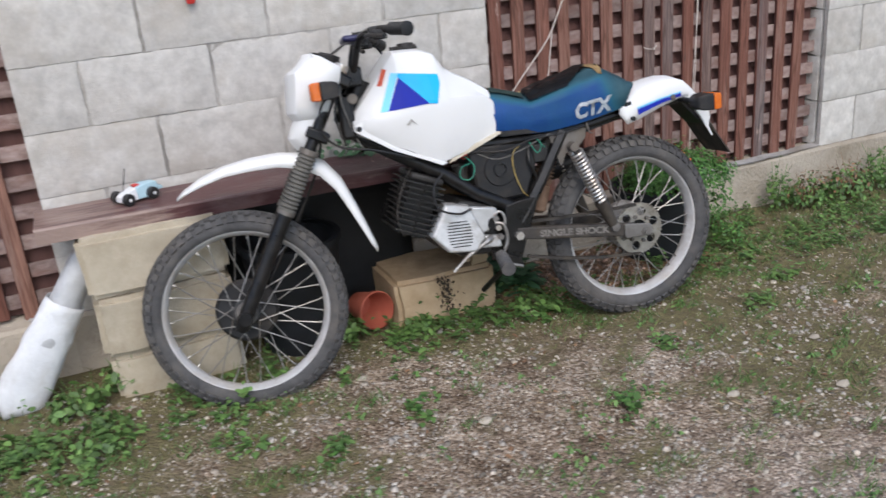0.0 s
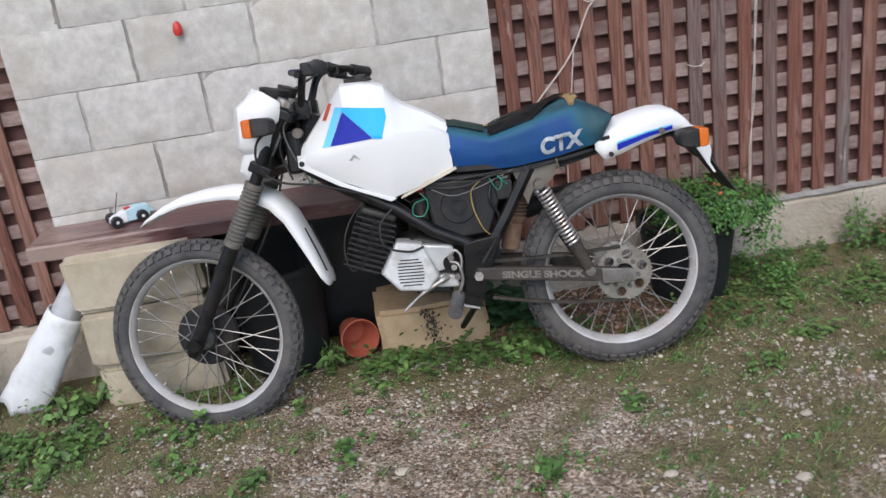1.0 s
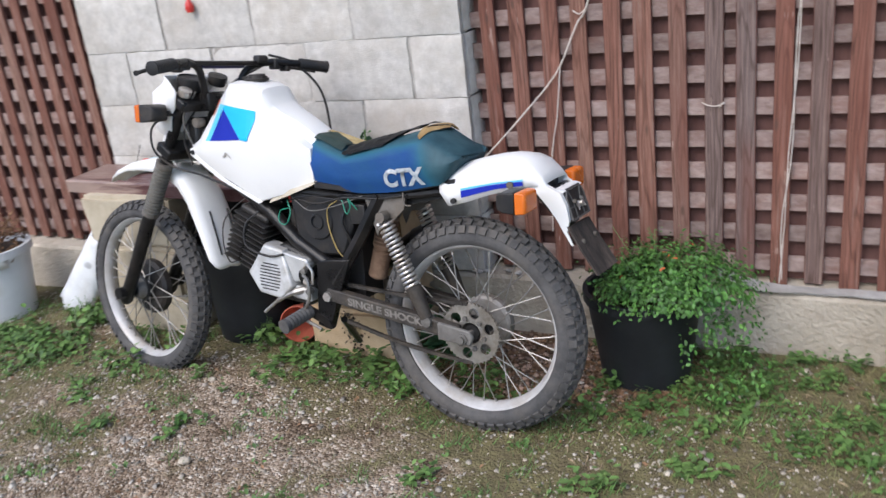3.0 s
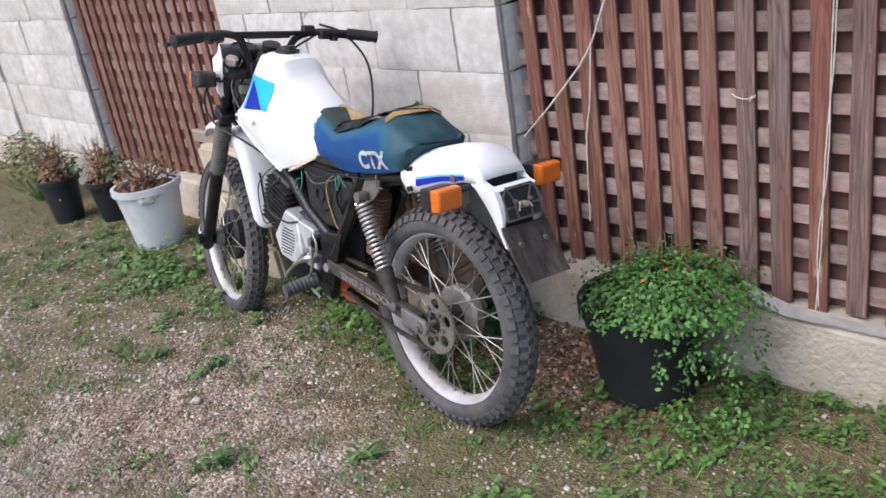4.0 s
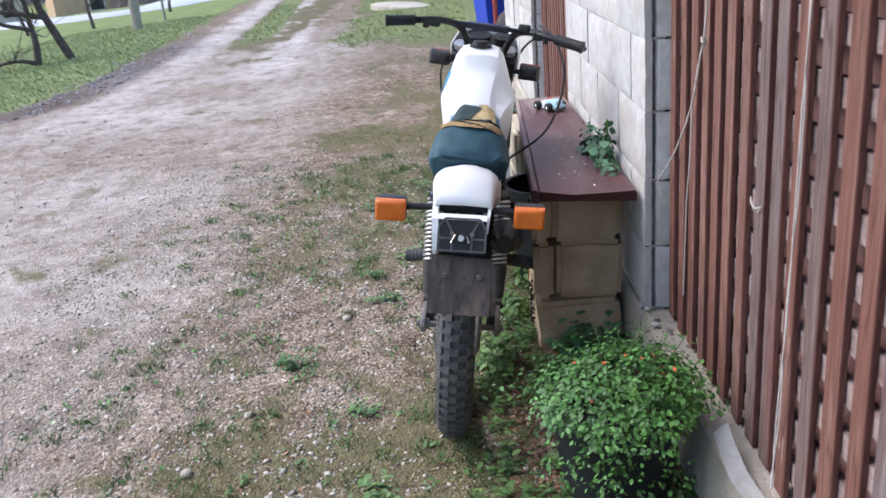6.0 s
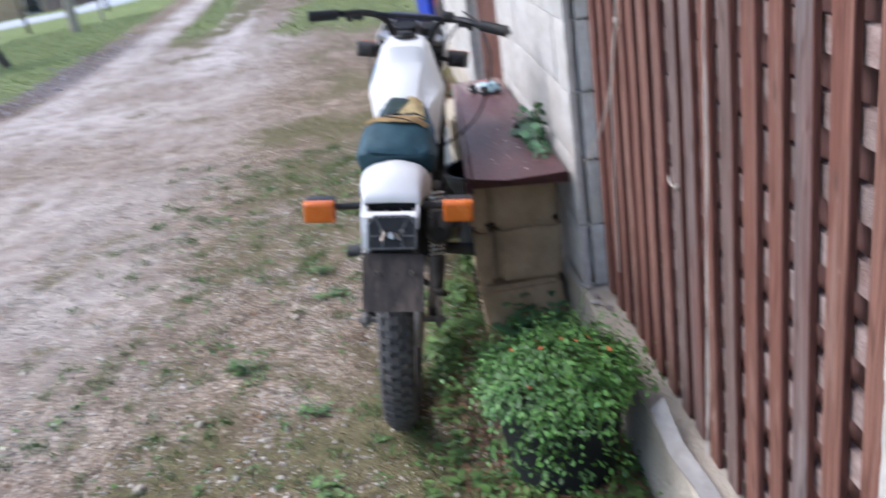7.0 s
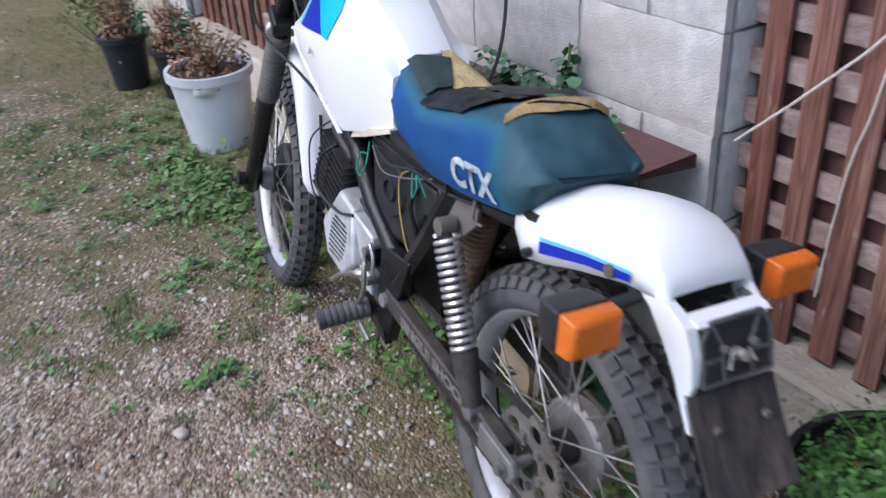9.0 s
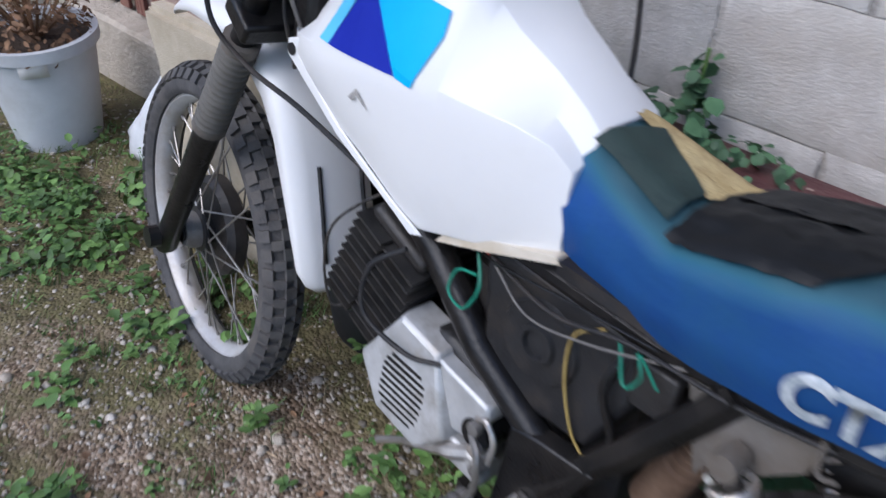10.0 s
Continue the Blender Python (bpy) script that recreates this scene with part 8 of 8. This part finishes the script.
fruit_tree(-10.4, -3.5, (((0, 0), (-0.28, 0.65), (-0.25, 1.0), (-0.22, 1.33), (-0.08, 1.9), (0.02, 2.7)), ((-0.25, 1.0), (0.15, 1.35), (0.5, 1.9), (0.7, 2.6)), ((-0.26, 0.72), (-0.75, 0.85), (-1.1, 0.95), (-1.5, 1.25), (-1.9, 1.4)), ((-0.75, 0.85), (-0.62, 1.2), (-0.85, 1.6), (-0.95, 2.2))), 0.075, 3, "leafless dark fruit tree on the grass verge")
fruit_tree(-9.9, -3.85, (((0, 0), (-0.04, 0.45), (0.02, 0.62), (0.1, 1.0), (-0.1, 1.6), (-0.2, 2.4)), ((-0.02, 0.1), (-0.35, 0.17), (-0.75, 0.08), (-1.1, -0.02)), ((0.0, 0.6), (-0.45, 0.8), (-0.7, 1.3), (-0.6, 2.0))), 0.06, 8, "leafless dark fruit tree with a low bough")
bare_tree(-21.0, -10.3, 1.0, 5, 0.06, "small leafless tree by the far road")
bare_tree(-20.5, -8.8, 0.9, 12, 0.05, "small leafless tree on the lower grass")
bare_tree(-19.5, -6.6, 1.2, 6, 0.05, "thin leafless tree near the far road")
bare_tree(-23.0, -5.6, 1.3, 9, 0.05, "thin leafless tree beside the far road")
tagged(part("fence_post", pipe([(-18.8, -4.5, -0.4), (-18.8, -4.5, 0.85)], 0.035, 8), POLEWOOD), "thin pale wooden post in the grass", "post")
tagged(part("utility_pole", pipe([(-16.1, -4.3, -0.5), (-16.25, -4.3, 7.5)], [0.11, 0.09], 14), POLEWOOD), "tall weathered wooden utility pole on the verge", "pole")

bm = bmesh.new()
line = curve_pts([(-62, -46, 0), (-48, -31, 0), (-36, -19, 0), (-29.5, -11.5, 0), (-28, -8, 0), (-31, -5.2, 0), (-38, -4.2, 0), (-50, -3.8, 0), (-75, -3, 0)], 8)
rows = []
for k, q in enumerate(line):
    d = (line[min(k + 1, len(line) - 1)] - line[max(k - 1, 0)]).normalized()
    nrm = Vector((-d.y, d.x, 0))
    rows.append([(q + nrm * w).to_tuple()[:2] + (height(q.x, q.y) + 0.06 - (0.2 if abs(w) > 2.2 else 0),) for w in (-2.4, -2.1, 0, 2.1, 2.4)])
loft(bm, rows, close_ring=False)
tagged(part("road", bm, ASPHALT), "pale asphalt road beyond the verge", "road", kind="structure")


def car(x, y, turn, paint, label):
    t2 = thing("car", pose(x, y, height(x, y), 0, 0, turn), label, "car", "parked cars")
    bm = bmesh.new()
    loft(bm, [[(px, -w, z0), (px, w, z0), (px, w, z1 - 0.1), (px, w * 0.85, z1), (px, -w * 0.85, z1), (px, -w, z1 - 0.1)] for px, w, z0, z1 in ((-2.0, 0.7, 0.35, 0.7), (-1.8, 0.82, 0.25, 0.9), (-0.9, 0.84, 0.22, 0.95), (0.9, 0.84, 0.22, 0.92), (1.8, 0.8, 0.25, 0.8), (2.05, 0.66, 0.35, 0.62))])
    part("body", bm, CARPAINT[paint], t2, bevel=0.03)
    bm = bmesh.new()
    loft(bm, [[(px, -w, 0.9), (px, w, 0.9), (px2, w * 0.8, z1), (px2, -w * 0.8, z1)] for px, px2, w, z1 in ((-1.75, -1.4, 0.78, 1.38), (-0.4, -0.4, 0.8, 1.46), (0.95, 0.35, 0.78, 1.40))])
    part("cabin", bm, GLASS, t2, "dark car windows")
    for px in (-1.25, 1.3):
        for s in (-0.8, 0.8):
            part("wheel", lathe(bmesh.new(), [(0, s - 0.09), (0.3, s - 0.09), (0.3, s + 0.09), (0, s + 0.09)], 20, closed=False), BLACKP, t2, "", pose(px, 0, 0.3))


for k in range(6):
    car(-66 - 1.9 * k, -19.6 + 1.15 * k, 75 + 5 * (k % 3), "white", "white car parked far down the road")
car(-67, -38.6, 120, "teal", "turquoise car parked by a house")
p = field(700, -62, -40, -19, -6, lambda x, y: 0.9 if 0.2 < (2.67 - y) / (4 - x) < 0.345 else 0)
q = np.repeat(p, 40, 0) + nr.normal(0, 0.5, (len(p) * 40, 3)) * np.array([1, 1, 0.15])
tagged(scatter("far_shrubs", [(-0.007, 0, 0), (0.007, 0, 0), (0.004, 0.12, 0.6), (-0.004, 0.12, 0.6), (0.05, 0.3, 1.0)], [(0, 1, 2), (0, 2, 3), (3, 2, 4)], q, turns(len(q), 0.7, nr.uniform(0.8, 2.6, len(q))), SHRUB), "bare brown shrubs beyond the road", "shrubs", kind="stuff")



def house(x, y, turn, length, depth, tall, wall, label):
    t2 = thing("house", pose(x, y, height(x, y) - 0.2, 0, 0, turn), label, "house", "houses")
    part("wall", bent((-length / 2, -depth / 2, 0), (length / 2, depth / 2, tall)), wall, t2, "", smooth=False)
    bm = bmesh.new()
    prism(bm, [(-depth / 2 - 0.5, tall), (0, tall + depth * 0.32), (depth / 2 + 0.5, tall), (depth / 2 + 0.5, tall + 0.15), (0, tall + depth * 0.32 + 0.18), (-depth / 2 - 0.5, tall + 0.15)], -length / 2 - 0.4, length / 2 + 0.4)
    part("roof", bm, ROOF, t2, "dark red roof", pose(0, 0, 0, 0, 0, 90), smooth=False)
    for k in range(int(length // 2.2)):
        px = -length / 2 + 1.2 + 2.2 * k
        for pz in (0.9, 3.5):
            if pz + 1.3 < tall:
                w = part("window", bent((px - 0.5, depth / 2 - 0.05, pz), (px + 0.5, depth / 2 + 0.03, pz + 1.3)), GLASS, t2, "dark window", smooth=False)
                part("window_frame", bent((px - 0.58, depth / 2 - 0.02, pz - 0.08), (px + 0.58, depth / 2 + 0.015, pz + 1.38)), WHITEPLASTER, w, "", smooth=False)


house(-73, -42, -62, 16, 8, 2.7, WHITEPLASTER, "low white house with a dark red roof")
house(-69, -25.5, -62, 6.5, 7, 6.0, PLASTER, "peach plastered house behind bare trees")
house(-85, -20, -75, 9, 8, 5.5, WHITEPLASTER, "pale house on the far slope")

bm = bmesh.new()
rows = []
for k in range(60):
    a = radians(95 + 170 * k / 59)
    rr = 125 + 12 * nz(k, 3, 0.2)
    top = 26 + 7 * nz(k, 0, 0.23) + 3 * nz(k, 8, 0.9)
    rows.append([(rr * math.cos(a), rr * math.sin(a), -3), (rr * math.cos(a) * 1.1, rr * math.sin(a) * 1.1, top * 0.45), (rr * math.cos(a) * 1.3, rr * math.sin(a) * 1.3, top)])
loft(bm, rows, close_ring=False)
tagged(part("backdrop", bm, WOODS), "dark wooded hillside in the distance", "hillside", kind="structure")
# ---- the blocks of the walls, one by one ----
block_cache = {}
for i, (core, x, z, length, face, end0, end1, groove) in enumerate(wall_jobs):
    deep = 0.024 if groove else 0.19
    key = (round(length, 2), i % 5, end0, end1, groove)
    if key not in block_cache:
        block_cache[key] = block_mesh(length - JOINT, COURSE - JOINT, deep, i, end0, end1)
    ob = new("block", block_cache[key])
    ob.parent = core
    r = random.Random(i)
    ob.matrix_basis = pose(x + JOINT / 2, face + r.uniform(-0.002, 0.003), z + JOINT / 2 + r.uniform(-0.002, 0.002), 0, r.uniform(-0.3, 0.3), 0)
    if groove:
        edge = x + length if groove > 0 else x
        # the rear rib of the block's hollow end, behind the groove
        bm = bmesh.new()
        n = 9
        loft(bm, [[(edge + groove * (dx + 0.003 * nz(k, dy * 90, 0.7, i)), face + dy + 0.002 * nz(k, dx * 50, 0.8, i + 3), z + 0.004 + (COURSE - 0.008) * k / n) for dx, dy in ((-0.09, 0.042), (-0.012, 0.035), (-0.004, 0.039), (0.0, 0.048), (0.0, 0.12), (-0.004, 0.19), (-0.09, 0.19))] for k in range(n + 1)])
        part("block_rib", bm, BLOCK, core)
        # mortar squeezed out of the joint
        bm = bmesh.new()
        loft(bm, [[(edge + groove * (dx - 0.02), face + 0.012 + 0.05 * k / 5, z + dz + 0.003 * nz(k, i, 1.1)) for dx, dz in ((-0.02, -0.006), (0.012 + 0.006 * nz(k, i, 0.9), -0.005), (0.014 + 0.006 * nz(k, i + 4, 0.9), 0.004), (-0.02, 0.007))] for k in range(6)])
        part("joint_mortar", bm, MORTAR, core, sharp=60)
